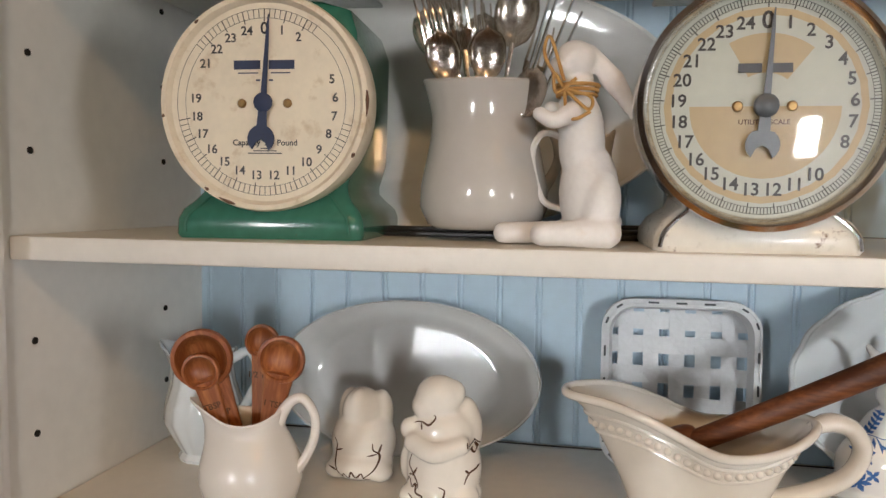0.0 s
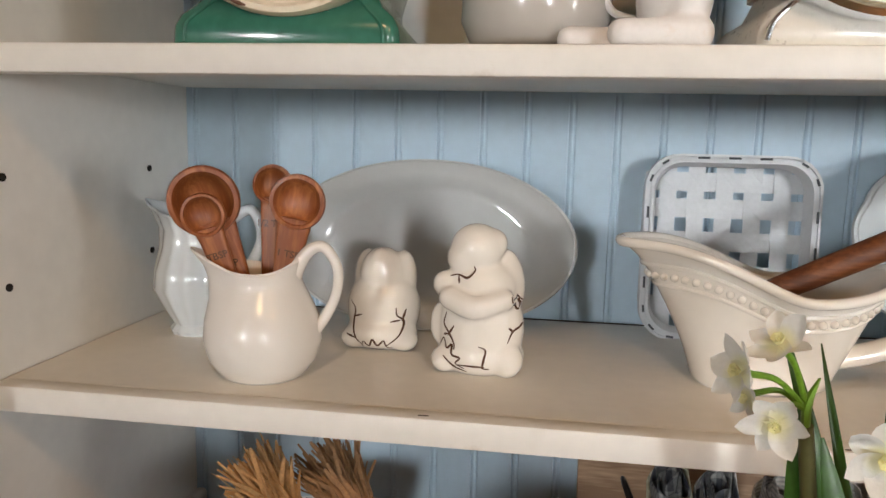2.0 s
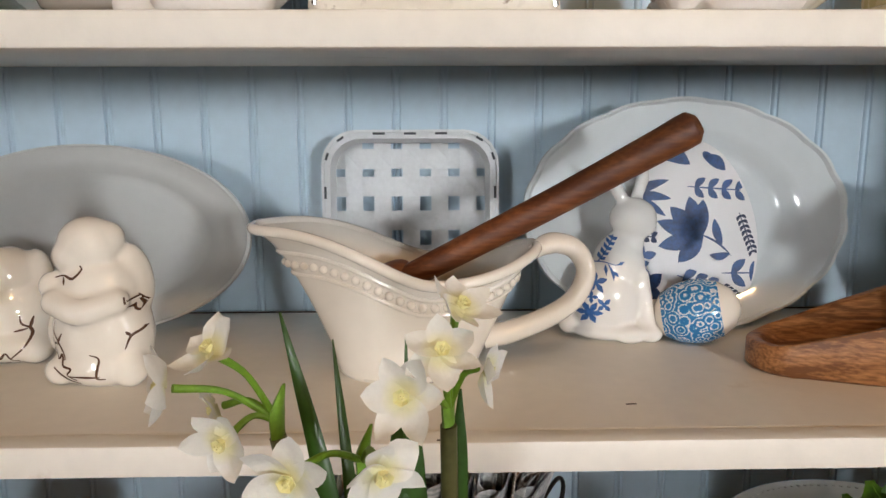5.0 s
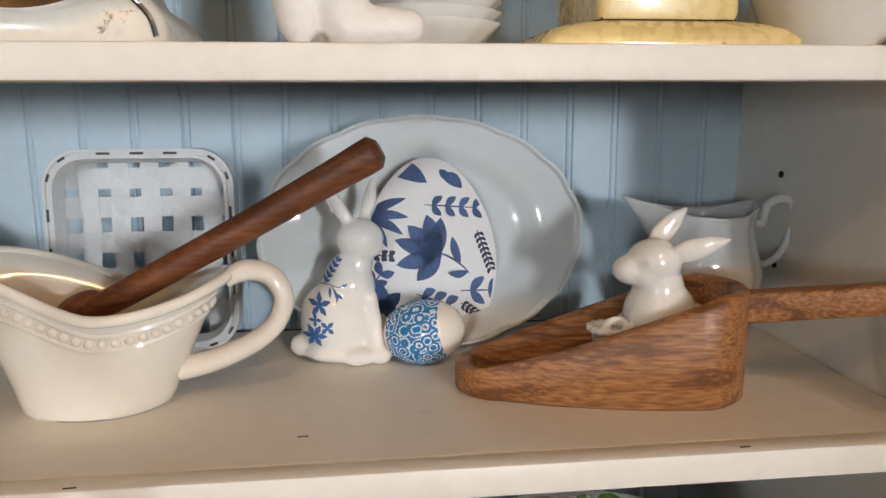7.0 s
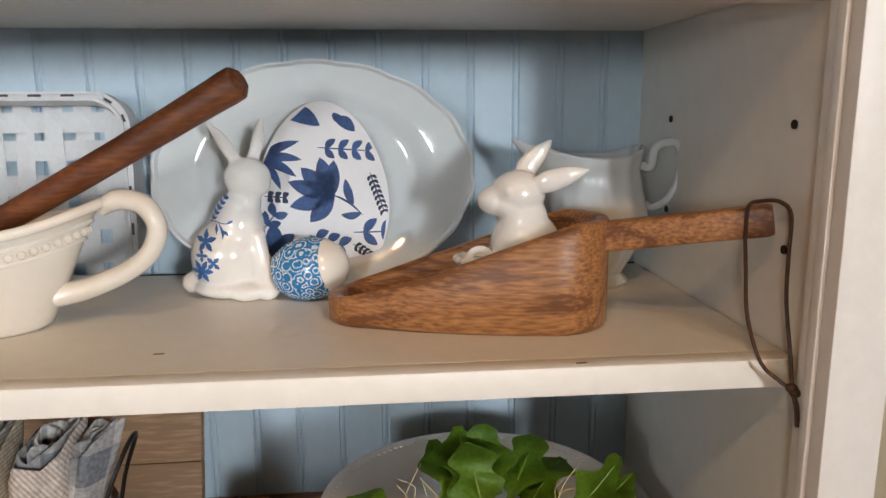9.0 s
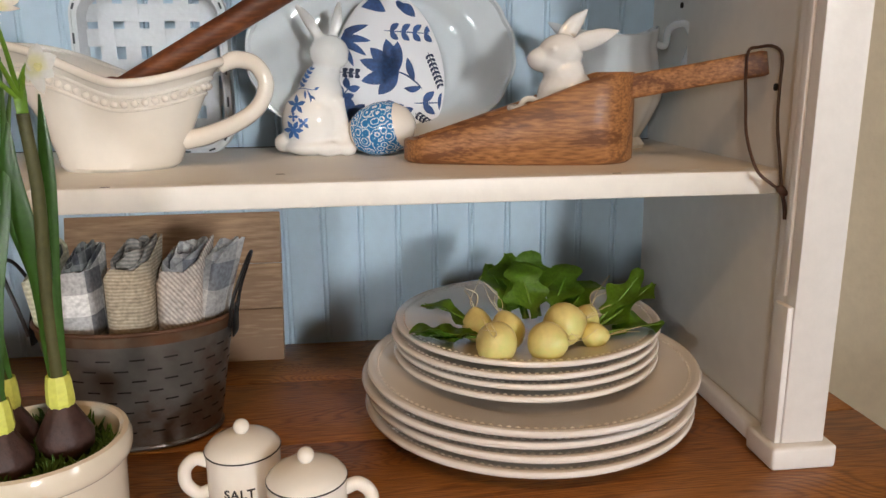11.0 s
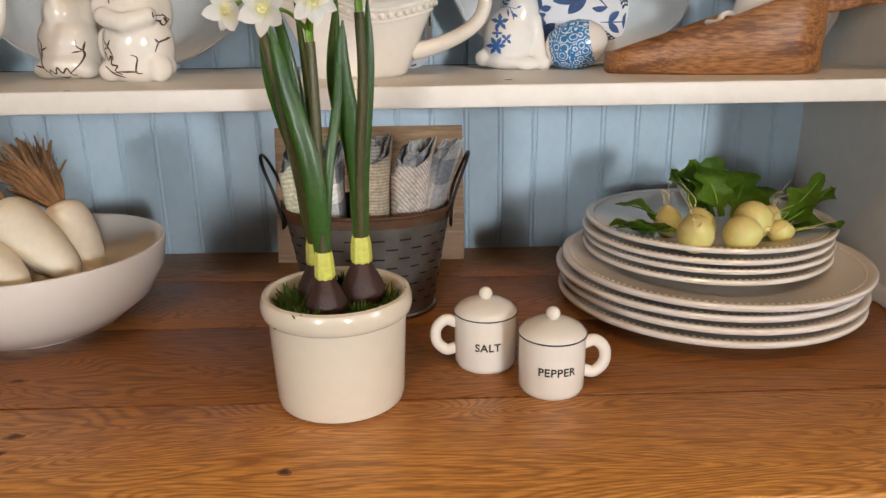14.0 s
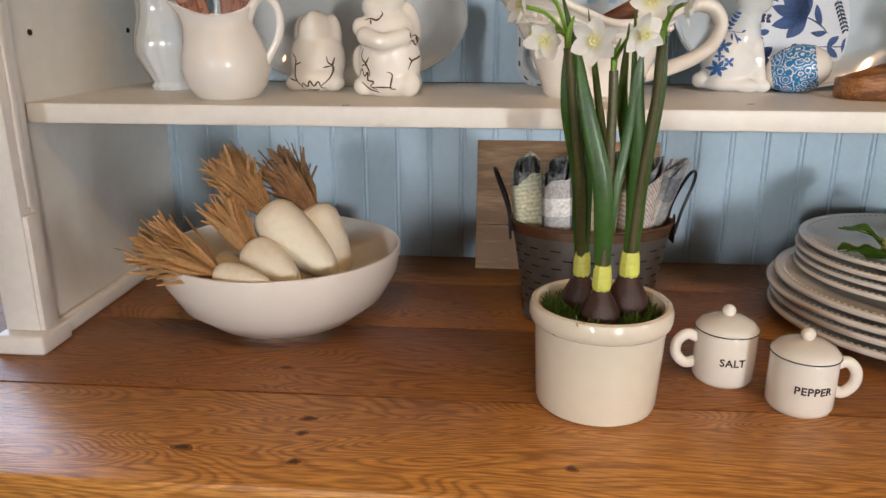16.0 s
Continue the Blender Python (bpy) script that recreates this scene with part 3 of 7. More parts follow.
def pointer(length, hub, tail):
    """A dial hand: a tapering needle, a hub and an anchor-shaped tail."""
    bm = shape_prism([(-0.0028, 0.0), (0.0028, 0.0), (0.0012, length * 0.8), (0.0003, length), (-0.0003, length), (-0.0012, length * 0.8)], 0.0018)
    join(bm, upright(lathe([(0, 0), (hub, 0), (hub, 0.003), (hub * 0.8, 0.0042), (0, 0.0042)], 24), pose(0, 0.002, 0)))
    out = [(-0.0035, 0), (0.0035, 0), (0.0045, -tail * 0.55)]
    out += [(0.0125 * math.cos(a), -tail * 0.86 + 0.0125 * math.sin(a)) for a in np.linspace(0.9, -0.9, 7)]
    out += [(0.0045, -tail * 0.95), (0.0, -tail * 0.88), (-0.0045, -tail * 0.95)]
    out += [(0.0125 * math.cos(a), -tail * 0.86 + 0.0125 * math.sin(a)) for a in np.linspace(math.pi + 0.9, math.pi - 0.9, 7)]
    out += [(-0.0045, -tail * 0.55)]
    join(bm, shape_prism(out, 0.0018))
    return bm


def loft_body(levels, mat_, parent, name, r=0.012, label=""):
    """Stacked rounded rectangles (hx, y0, y1, z) closed top and bottom."""
    rows = [round_rect(hx, (y1 - y0) / 2, min(r, hx * 0.4), z, 5, (y0 + y1) / 2) for hx, y0, y1, z in levels]
    return part(name, grid_surface(rows, True, True, True), mat_, parent, label, angle=50)


def green_scale():
    s = thing("kitchen_scale", pose(0.238, 0.045, S2, 0, 0, 4), "vintage green enamel kitchen scale with worn cream dial", "kitchen scale", "old kitchen scales")
    base = loft_body([(0.088, 0.0, 0.184, 0.0), (0.090, -0.002, 0.186, 0.004), (0.089, -0.002, 0.185, 0.018), (0.085, 0.001, 0.181, 0.027), (0.077, 0.008, 0.173, 0.035),
                      (0.071, 0.014, 0.165, 0.043), (0.070, 0.016, 0.168, 0.055)], M_GREEN, s, "base", 0.010, "green enamel base with flared foot")
    for sx in (-1, 1):
        part("seam_bead", tube([(sx * 0.078, -0.0035, 0.006), (sx * 0.076, -0.003, 0.020), (sx * 0.066, 0.004, 0.031), (sx * 0.056, 0.013, 0.042)], 0.0016, 6, 14), M_GREEN, base)
    loft_body([(0.070, 0.016, 0.168, 0.050), (0.077, 0.014, 0.172, 0.075), (0.079, 0.014, 0.174, 0.190), (0.072, 0.018, 0.168, 0.212), (0.045, 0.03, 0.15, 0.222)], M_GREEN, s, "housing", 0.010)
    cz = 0.124
    part("dial_rim", upright(lathe([(0.089, 0.012), (0.0925, 0.0175), (0.097, 0.017), (0.0985, 0.012), (0.0985, -0.010), (0.096, -0.013), (0.05, -0.013)], 72), pose(0, 0.008, cz)), M_DIALCREAM, s, "cream enamel rim with rust chips")
    face = part("dial_face", upright(lathe([(0, 0.0115), (0.0895, 0.0115), (0.0895, 0.009)], 72), pose(0, 0.008, cz)), M_DIALCREAM, s, "yellowed cream dial, partly worn off")
    fm = pose(0, -0.0038, cz)
    part("dial_print", dial_print(0.066, 0.0112, {3, 4, 20}, 0.0835, 0.0755, "up"), M_INK, face, m=fm, smooth=False)
    bars = bmesh.new()
    for x0, x1, z0, z1 in ((-0.029, -0.004, 0.030, 0.038), (0.004, 0.028, 0.030, 0.038), (-0.025, -0.006, 0.0262, 0.0272), (0.006, 0.024, 0.0262, 0.0272), (-0.008, -0.004, 0.0195, 0.021), (0.004, 0.008, 0.0195, 0.021)):
        join(bars, box(x0, x1, -0.0002, 0.0002, z0, z1))
    part("maker_mark", bars, M_POINTER, face, "dark blue maker's mark", m=fm, smooth=False)
    part("lettering", upright(text_bm("Capacity  25  Pound", 0.0075, 0.00015), pose(0, 0, -0.036)), M_INK, face, m=fm, smooth=False)
    small = bmesh.new()
    for k, w in ((0, 0.004), (1, 0.011), (2, 0.016)):
        join(small, box(-w, w, -0.0002, 0.0002, -0.0415 - k * 0.0022, -0.0405 - k * 0.0022))
    part("small_print", small, M_INK, face, m=fm, smooth=False)
    for sx in (-1, 1):
        sc = upright(lathe([(0.0042, 0), (0.0042, 0.001), (0.003, 0.0026), (0.0012, 0.003), (0, 0.003)], 20))
        part("screw", sc, M_BRASS, s, "dull brass screw", m=pose(sx * 0.0215, -0.0036, cz - 0.0005))
    for a0, a1, rr in ((196, 206, 0.0955), (213, 216, 0.0945), (84, 98, 0.0965), (118, 121, 0.096), (262, 264, 0.0955), (318, 321, 0.0950)):
        part("rust_chip", tube([(rr * math.sin(radians(a)), 0, rr * math.cos(radians(a))) for a in np.linspace(a0, a1, 7)], [0.0006, 0.0019, 0.0013, 0.0004], 6, 0, 0.35, up=(0, 1, 0)), M_RUSTCHIP, s, "rust-brown chip in the enamel", m=pose(0, -0.0092, cz))
    part("pointer", pointer(0.078, 0.0085, 0.038), M_POINTER, s, "blue-black metal pointer", m=pose(0, -0.0085, cz, 0, 4, 0))
    part("platform_post", lathe([(0, 0.22), (0.008, 0.22), (0.008, 0.245), (0, 0.245)], 16), M_GREEN, s, m=pose(0, 0.075, 0))
    part("platform", box(-0.075, 0.075, 0.0, 0.15, 0.245, 0.249, 0.0015), M_GREEN, s)


def chrome_scale():
    s = thing("kitchen_scale", pose(0.657, 0.012, S2, 0, 0, 2), "vintage cream enamel scale with chrome-ringed glass dial", "kitchen scale", "old kitchen scales")
    base = loft_body([(0.076, 0.004, 0.150, 0.0), (0.078, 0.002, 0.152, 0.004), (0.077, 0.002, 0.151, 0.014), (0.070, 0.006, 0.147, 0.025), (0.056, 0.014, 0.140, 0.034),
                      (0.050, 0.020, 0.134, 0.050)], M_CHIPPED, s, "base", 0.010, "chipped cream enamel base")
    part("front_bead", tube([(-0.073, 0.001, 0.004), (-0.070, 0.001, 0.015), (-0.060, 0.004, 0.026), (-0.048, 0.010, 0.035)], 0.002, 8, 14), M_CHROME, base)
    part("front_bead", tube([(0.073, 0.001, 0.004), (0.070, 0.001, 0.015), (0.060, 0.004, 0.026), (0.048, 0.010, 0.035)], 0.002, 8, 14), M_CHROME, base)
    loft_body([(0.054, 0.022, 0.140, 0.05), (0.054, 0.022, 0.140, 0.185), (0.046, 0.028, 0.132, 0.205)], M_TAN, s, "housing", 0.012, "tan enamel housing with rust spots")
    cz = 0.112
    part("chrome_rim", upright(lathe([(0.084, 0.006), (0.086, 0.018), (0.0905, 0.022), (0.0945, 0.019), (0.0955, 0.010), (0.0955, -0.012), (0.092, -0.016), (0.05, -0.016)], 80), pose(0, 0.008, cz)), M_CHROME, s, "worn chrome ring")
    face = part("dial_face", upright(lathe([(0, 0.007), (0.087, 0.007), (0.087, 0.004)], 72), pose(0, 0.008, cz)), M_DIALPALE, s, "pale dial with ochre fields")
    fm = pose(0, 0.0007, cz)
    y = bmesh.new()
    n = 24
    for a0, a1, r0, r1 in ((90, 270, 0.0, 0.0545), (-30, 38, 0.025, 0.0545), (0, 360, 0.068, 0.0735)):
        rows = [[(q * math.sin(radians(a0 + (a1 - a0) * i / n)), -0.0001, q * math.cos(radians(a0 + (a1 - a0) * i / n))) for i in range(n + 1)] for q in (r0 + 1e-4, r1)]
        join(y, grid_surface(rows, False))
    part("ochre_field", y, M_DIALYEL, face, "ochre painted fields", m=fm, smooth=False)
    part("dial_print", dial_print(0.0635, 0.0136, {9}, 0.0815, 0.0765, "fine"), M_INK, face, m=pose(0, 0.0003, cz), smooth=False)
    bars = bmesh.new()
    for x0, x1, z0, z1 in ((-0.020, -0.003, 0.025, 0.032), (0.003, 0.019, 0.025, 0.032)):
        join(bars, box(x0, x1, -0.0002, 0.0002, z0, z1))
    part("maker_mark", bars, M_INK, face, "black maker's mark", m=pose(0, 0.0003, cz), smooth=False)
    part("lettering", upright(text_bm("UTILITY   SCALE", 0.0052, 0.00015), pose(0, 0, -0.012)), M_BROWNINK, face, m=pose(0, 0.0003, cz), smooth=False)
    for sx in (-1, 1):
        part("screw", upright(lathe([(0.004, 0), (0.004, 0.001), (0.003, 0.0022), (0, 0.0026)], 18)), M_BRASS, s, "rusty brass screw", m=pose(sx * 0.0195, 0.0004, cz))
    part("pointer", pointer(0.072, 0.009, 0.034), M_POINTERG, s, "dark grey metal pointer", m=pose(0, -0.005, cz, 0, 3, 0))
    g = part("glass", upright(lathe([(0, 0.0225), (0.03, 0.0222), (0.06, 0.0212), (0.0855, 0.0185)], 64), pose(0, 0.008, cz)), M_GLASS, s, "clear convex dial glass")
    g.visible_shadow = False
    part("platform", box(-0.07, 0.07, 0.0, 0.15, 0.225, 0.229, 0.0015), M_CHIPPED, s)
    part("platform_post", lathe([(0, 0.2), (0.008, 0.2), (0.008, 0.226), (0, 0.226)], 16), M_CHIPPED, s, m=pose(0, 0.075, 0))


def yellow_scale():
    s = thing("kitchen_scale", pose(1.068, 0.062, S2), "butter-yellow enamel kitchen scale with dark chipped edges", "kitchen scale", "old kitchen scales")
    loft_body([(0.094, 0.0, 0.150, 0.0), (0.096, -0.002, 0.152, 0.003), (0.095, -0.002, 0.151, 0.009), (0.088, 0.002, 0.147, 0.016), (0.070, 0.01, 0.14, 0.021), (0.056, 0.014, 0.136, 0.0225)], M_YELLOW, s, "base", 0.012)
    loft_body([(0.052, 0.016, 0.13, 0.024), (0.053, 0.015, 0.13, 0.03), (0.052, 0.016, 0.13, 0.16), (0.040, 0.02, 0.12, 0.18)], M_YELLOW, s, "housing", 0.008)
    # Dark filler painted as the shade between base and housing.
    part("plinth_gap", box(-0.050, 0.050, 0.0175, 0.128, 0.0215, 0.025), M_DARK, s)
    badge = part("badge", shape_prism([(0.028 * math.cos(a), 0.012 * math.sin(a)) for a in np.linspace(0, 2 * math.pi, 29)[:-1]], 0.001), mat("badge_green", (0.03, 0.20, 0.08), 0.35), s, "green oval badge", m=pose(0, 0.0142, 0.052))
    b = bmesh.new()
    for x in (-0.013, -0.006, 0.001, 0.008):
        join(b, box(x, x + 0.004, -0.0012, -0.0008, -0.004, 0.004))
    part("badge_print", b, M_YELLOW, badge, smooth=False)


green_scale()
chrome_scale()
yellow_scale()


def jug(name, m, prof, spout, lift, handle, material, label, flute=0, depth=0.0, hr=(0.006, 0.005, 0.006), hflat=1.0, thick=0.0035, category="jug"):
    """A turned jug with its lip drawn out towards -x and a handle on +x."""
    t = thing(name, m, label, category)
    h = prof[-1][1]
    inner = [(max(r - thick, 0.002), z if i == len(prof) - 1 else max(z, prof[0][1] + thick)) for i, (r, z) in enumerate(prof)]
    full = [(0, prof[0][1])] + prof + [(prof[-1][0] - thick * 0.4, h + thick * 0.5)] + inner[::-1] + [(0, prof[0][1] + thick * 1.2)]

    def shift(f, p, r, z):
        w = max(0.0, (z / h - 0.55) / 0.45) ** 1.6 * max(0.0, -math.cos(f)) ** 5
        b = max(0.0, (z / h - 0.6) / 0.4) ** 2 * max(0.0, math.cos(f)) ** 3
        side = max(0.0, (z / h - 0.7) / 0.3) * (math.sin(f) ** 2)
        return (p[0] - spout * w, p[1] * (1 - 0.25 * w), p[2] + lift * w + lift * 0.55 * b - lift * 0.25 * side)

    part("body", lathe(full, 120 if flute else 64, flute=flute, depth=depth, shift=shift), material, t)
    part("handle", tube(handle, list(hr), 12, 30, hflat, up=(0, 1, 0)), material, t)
    return t


# dark tray and large platter behind the scales
tray = thing("serving_tray", pose(0.47, 0.235, S2), "flat black serving tray lying under the pitcher", "tray")
part("tray_base", box(-0.17, 0.15, -0.085, 0.06, 0.0, 0.006, 0.002), M_BLACKTRAY, tray)
for a in ((-0.17, 0.15, -0.085, -0.080), (-0.17, 0.15, 0.055, 0.06)):
    part("tray_rim", box(*a, 0.006, 0.011, 0.0015), M_BLACKTRAY, tray)


def platter(x, y, z, rx, ry, lean, material, label, scallop=0.0, flare=0.6):
    """An oval dish standing on its edge and leaning back on the wall."""
    t = thing("platter", pose(x, y, z), label, "platter", "leaning platters")
    m = pose(0, 0, 0, 90 - lean, 0, 0)
    prof = [(0.0, -0.004), (flare, -0.004), (flare + 0.06, 0.004), (flare + 0.14, 0.0100), (0.965, 0.0150), (0.995, 0.0165), (1.010, 0.0195), (1.004, 0.0232), (0.985, 0.0236), (0.966, 0.0200), (flare + 0.14, 0.0148), (flare + 0.07, 0.0115), (flare + 0.02, 0.0035), (flare - 0.02, 0.0008), (flare - 0.06, 0.0), (0.0, 0.0)]

    def shift(f, p, r, z_):
        k = 1 + (scallop * abs(math.sin(f * 9)) if r > 0.95 else 0)
        return (p[0] * k, p[1] * k, p[2])

    d = lathe(prof, 120, rx, ry, shift=shift if scallop else None)
    lo = min((m @ v.co).z for v in d.verts)
    part("dish", d, material, t, m=Matrix.Translation((0, 0, -lo)) @ m)
    return t


platter(0.335, 0.266, S2, 0.290, 0.150, 12, M_WHITE, "large white oval platter leaning against the beadboard")

# cutlery pitcher
PX, PY = 0.428, 0.12
pit = jug("pitcher", pose(PX, PY, S2 + 0.011, 0, 0, 8), [(0.046, 0.0), (0.054, 0.004), (0.0615, 0.020), (0.0610, 0.040), (0.0560, 0.064), (0.0508, 0.088), (0.0486, 0.106), (0.0510, 0.124), (0.0535, 0.136)],
          0.006, 0.004, [(0.047, 0.03, 0.11), (0.066, 0.04, 0.10), (0.075, 0.045, 0.07), (0.058, 0.035, 0.035)], M_GREY, "grey-white glazed ceramic pitcher holding silver cutlery", category="pitcher")


def spoon_mesh(length, bowl_w, bowl_l, cup=0.006):
    """A table spoon standing bowl-up along +z."""
    bm = tube([(0, 0.002, 0), (0, 0.0, length * 0.5), (0, 0.0035, length - bowl_l * 0.9)], [0.0042, 0.003, 0.0022, 0.0026], 8, 16, 0.45)
    rows = []
    for i in range(9):
        u = i / 8
        zz = length - bowl_l + bowl_l * u
        w = bowl_w * math.sqrt(max(0.0, 1 - (2 * u - 1) ** 2)) * (0.9 + 0.16 * u) + 0.0005
        rows.append([(w * math.cos(a), -cup * math.sin(a) * math.sqrt(max(0, 1 - (2 * u - 1) ** 2)) + 0.0035 + 0.0, zz) for a in np.linspace(math.pi, 2 * math.pi, 11)])
    b2 = grid_surface(rows, False)
    bmesh.ops.solidify(b2, geom=b2.faces[:], thickness=0.0012)
    return join(bm, b2)


def fork_mesh(length):
    bm = tube([(0, 0.002, 0), (0, 0, length * 0.5), (0, 0.003, length - 0.062)], [0.0042, 0.003, 0.0024, 0.0032], 8, 14, 0.45)
    rows = [round_rect(w, 0.0009, 0.0008, z, 2, 0.003 - 0.004 * k) for k, (w, z) in enumerate(((0.003, length - 0.064), (0.010, length - 0.054), (0.0118, length - 0.046)))]
    join(bm, grid_surface(rows, True, True, True))
    for x in (-0.0102, -0.0034, 0.0034, 0.0102):
        join(bm, tube([(x, -0.004, length - 0.047), (x, -0.006, length - 0.02), (x * 1.05, -0.001, length)], [0.0016, 0.0014, 0.0007], 6, 8))
    return bm


for i, (kind, dx, dy, rx, ry, rz, ln) in enumerate((
        ("fork", 0.002, -0.008, 1, -12.5, 8, 0.226), ("fork", 0.004, -0.004, 0, -9, -6, 0.228), ("fork", 0.002, 0.016, -3, -5.5, 4, 0.224), ("spoon", 0.0, -0.014, 6, -13.5, 6, 0.180), ("serving_spoon", 0.0, 0.004, 2, 8.5, -4, 0.226),
        ("spoon", 0.0, -0.020, 9, 2.5, 3, 0.176), ("serving_spoon", -0.004, 0.016, -5, -1, 4, 0.208), ("spoon", 0.0, 0.010, -6, 16, 176, 0.210), ("fork", 0.002, 0.012, -6, 19, 30, 0.212), ("fork", -0.002, -0.006, 2, -15, 14, 0.214),
        ("spoon", 0.0, -0.012, 4, 23, -20, 0.150), ("knife", 0.0, 0.014, -3, 15, 0, 0.232), ("knife", 0.004, -0.008, 2, 21, 0, 0.226), ("knife", 0.0, 0.0, 3, 18, 0, 0.236), ("knife", 0.0, 0.006, 0, 24.5, 0, 0.215), ("spoon", 0.006, 0.018, -8, 12, 170, 0.222), ("fork", 0.0, 0.02, -9, 3, 20, 0.222))):
    mm = pose(PX + dx, PY + dy, S2 + 0.019, rx, ry, rz)
    if kind == "fork":
        b = fork_mesh(ln)
    elif kind == "spoon":
        b = spoon_mesh(ln, 0.0165, 0.048)
    elif kind == "serving_spoon":
        b = spoon_mesh(ln, 0.0215, 0.062, 0.009)
    else:
        b = tube([(0, 0, 0), (0, 0, ln * 0.55), (0, 0, ln)], [0.0045, 0.0036, 0.005, 0.0035], 8, 14, 0.35)
    ob = part(kind, b, M_SILVER, None, "", mm)
    tagged(ob, {"fork": "tarnished silver table fork standing in the pitcher", "spoon": "tarnished silver spoon standing in the pitcher", "serving_spoon": "large tarnished silver serving spoon in the pitcher", "knife": "tarnished silver knife handle in the pitcher"}[kind], "cutlery", "cutlery in the pitcher")

# standing rabbit with bow
rab = sculpt([((0.016, 0.004, 0.046), (0.0255, 0.026, 0.044)), ((0.009, 0.002, 0.090), (0.0200, 0.020, 0.042)), ((0.005, 0.0, 0.128), (0.0145, 0.0145, 0.024)),
              ((0.002, 0.0, 0.158), (0.0175, 0.0165, 0.0165)), ((-0.008, -0.006, 0.152), (0.011, 0.010, 0.010)), ((0.026, -0.014, 0.034), (0.0165, 0.015, 0.030), (0, 8, 0)),
              ([(0.030, -0.020, 0.012), (-0.005, -0.026, 0.011), (-0.022, -0.030, 0.0105)], [0.014, 0.011, 0.0105]), ([(0.010, 0.010, 0.011), (-0.030, 0.006, 0.0105), (-0.056, 0.000, 0.010)], [0.012, 0.010, 0.010]),
              ([(0.000, -0.018, 0.112), (-0.014, -0.026, 0.104), (-0.026, -0.024, 0.110)], [0.009, 0.007, 0.0065]), ([(-0.004, 0.010, 0.115), (-0.018, 0.002, 0.118)], [0.008, 0.006]),
              ([(0.014, 0.002, 0.165), (0.034, 0.0, 0.140), (0.052, -0.002, 0.112)], [0.007, 0.0105, 0.006], 0.5), ((0.036, 0.016, 0.020), (0.010, 0.010, 0.010))], 0.0022, 3)
tagged(part("rabbit_figurine", rab, M_BISQUE, None, "", pose(0.512, 0.058, S2 + 0.0005, 0, 0, 2)), "white standing rabbit figurine with drooping ears", "figurine", "rabbit figurines")
bow = thing("twine_bow", pose(0.512, 0.058, S2 + 0.128), "tan jute twine bow tied round the rabbit's neck", "bow")
for k in range(3):
    part("neck_wrap", tube([((0.0165 + 0.001 * k) * math.cos(a) + 0.004, (0.0165 + 0.001 * k) * math.sin(a), 0.004 * k) for a in np.linspace(0, 2 * math.pi, 20)], 0.0016, 6), M_TWINE, bow)
for pts in ([(-0.006, -0.018, 0.004), (-0.022, -0.022, 0.030), (-0.018, -0.020, 0.046), (-0.006, -0.019, 0.010)], [(-0.006, -0.018, 0.004), (0.016, -0.024, -0.004), (0.014, -0.022, -0.014), (-0.004, -0.02, 0.002)],
            [(-0.006, -0.018, 0.004), (-0.003, -0.024, -0.018), (0.004, -0.025, -0.022), (0.016, -0.024, -0.016)], [(-0.006, -0.018, 0.004), (-0.014, -0.022, 0.016), (-0.012, -0.021, 0.0), (0.004, -0.02, 0.012)]):
    part("loop", tube(pts, 0.0015, 6, 18), M_TWINE, bow)
jug("creamer", pose(0.528, 0.095, S2, 0, 0, 180), [(0.016, 0.0), (0.021, 0.02), (0.021, 0.05), (0.017, 0.08), (0.018, 0.095)], 0.004, 0.006, [(0.016, 0, 0.092), (0.042, 0.0, 0.100), (0.052, 0.0, 0.078), (0.042, 0, 0.040), (0.020, 0, 0.030)], M_BISQUE, "small white creamer half hidden behind the rabbit", hr=(0.003, 0.003, 0.003))

# seated rabbit, small bowls, round bowl
rb = sculpt([((0.0, 0.01, 0.055), (0.032, 0.032, 0.058)), ((-0.012, -0.012, 0.03), (0.016, 0.014, 0.032)), ((0.014, -0.012, 0.03), (0.016, 0.014, 0.032)), ((0.005, 0.0, 0.125), (0.022, 0.022, 0.024)),
             ([(0.018, -0.012, 0.012), (0.055, -0.014, 0.011)], [0.014, 0.0115]), ([(0.0, 0.0, 0.14), (-0.004, 0.004, 0.175)], [0.008, 0.006])], 0.003, 5)
tagged(part("rabbit_figurine", rb, M_BISQUE, None, "", pose(0.823, 0.040, S2 + 0.0005)), "white seated rabbit figurine beside stacked bowls", "figurine", "rabbit figurines")
for k in range(3):
    bw = lathe([(0, 0.0), (0.036, 0.0), (0.040, 0.003), (0.058, 0.018), (0.0655, 0.024), (0.066, 0.0255), (0.064, 0.0258), (0.056, 0.0195), (0.038, 0.006), (0, 0.005)], 72, flute=14, depth=0.012)
    tagged(part("small_bowl", bw, M_WHITE, None, "", pose(0.893, 0.15, S2 + k * 0.0085, 0, 0, 9 * k)), "small white scalloped bowl in a stack", "bowl", "stacked small bowls")
tagged(part("cup", lathe([(0, 0.0), (0.020, 0.0), (0.026, 0.02), (0.030, 0.05), (0.031, 0.055), (0.029, 0.055), (0.024, 0.02), (0, 0.004)], 40), M_MATTE, None, "", pose(0.893, 0.15, S2 + 0.0225)), "pale cup standing in the top small bowl", "cup")
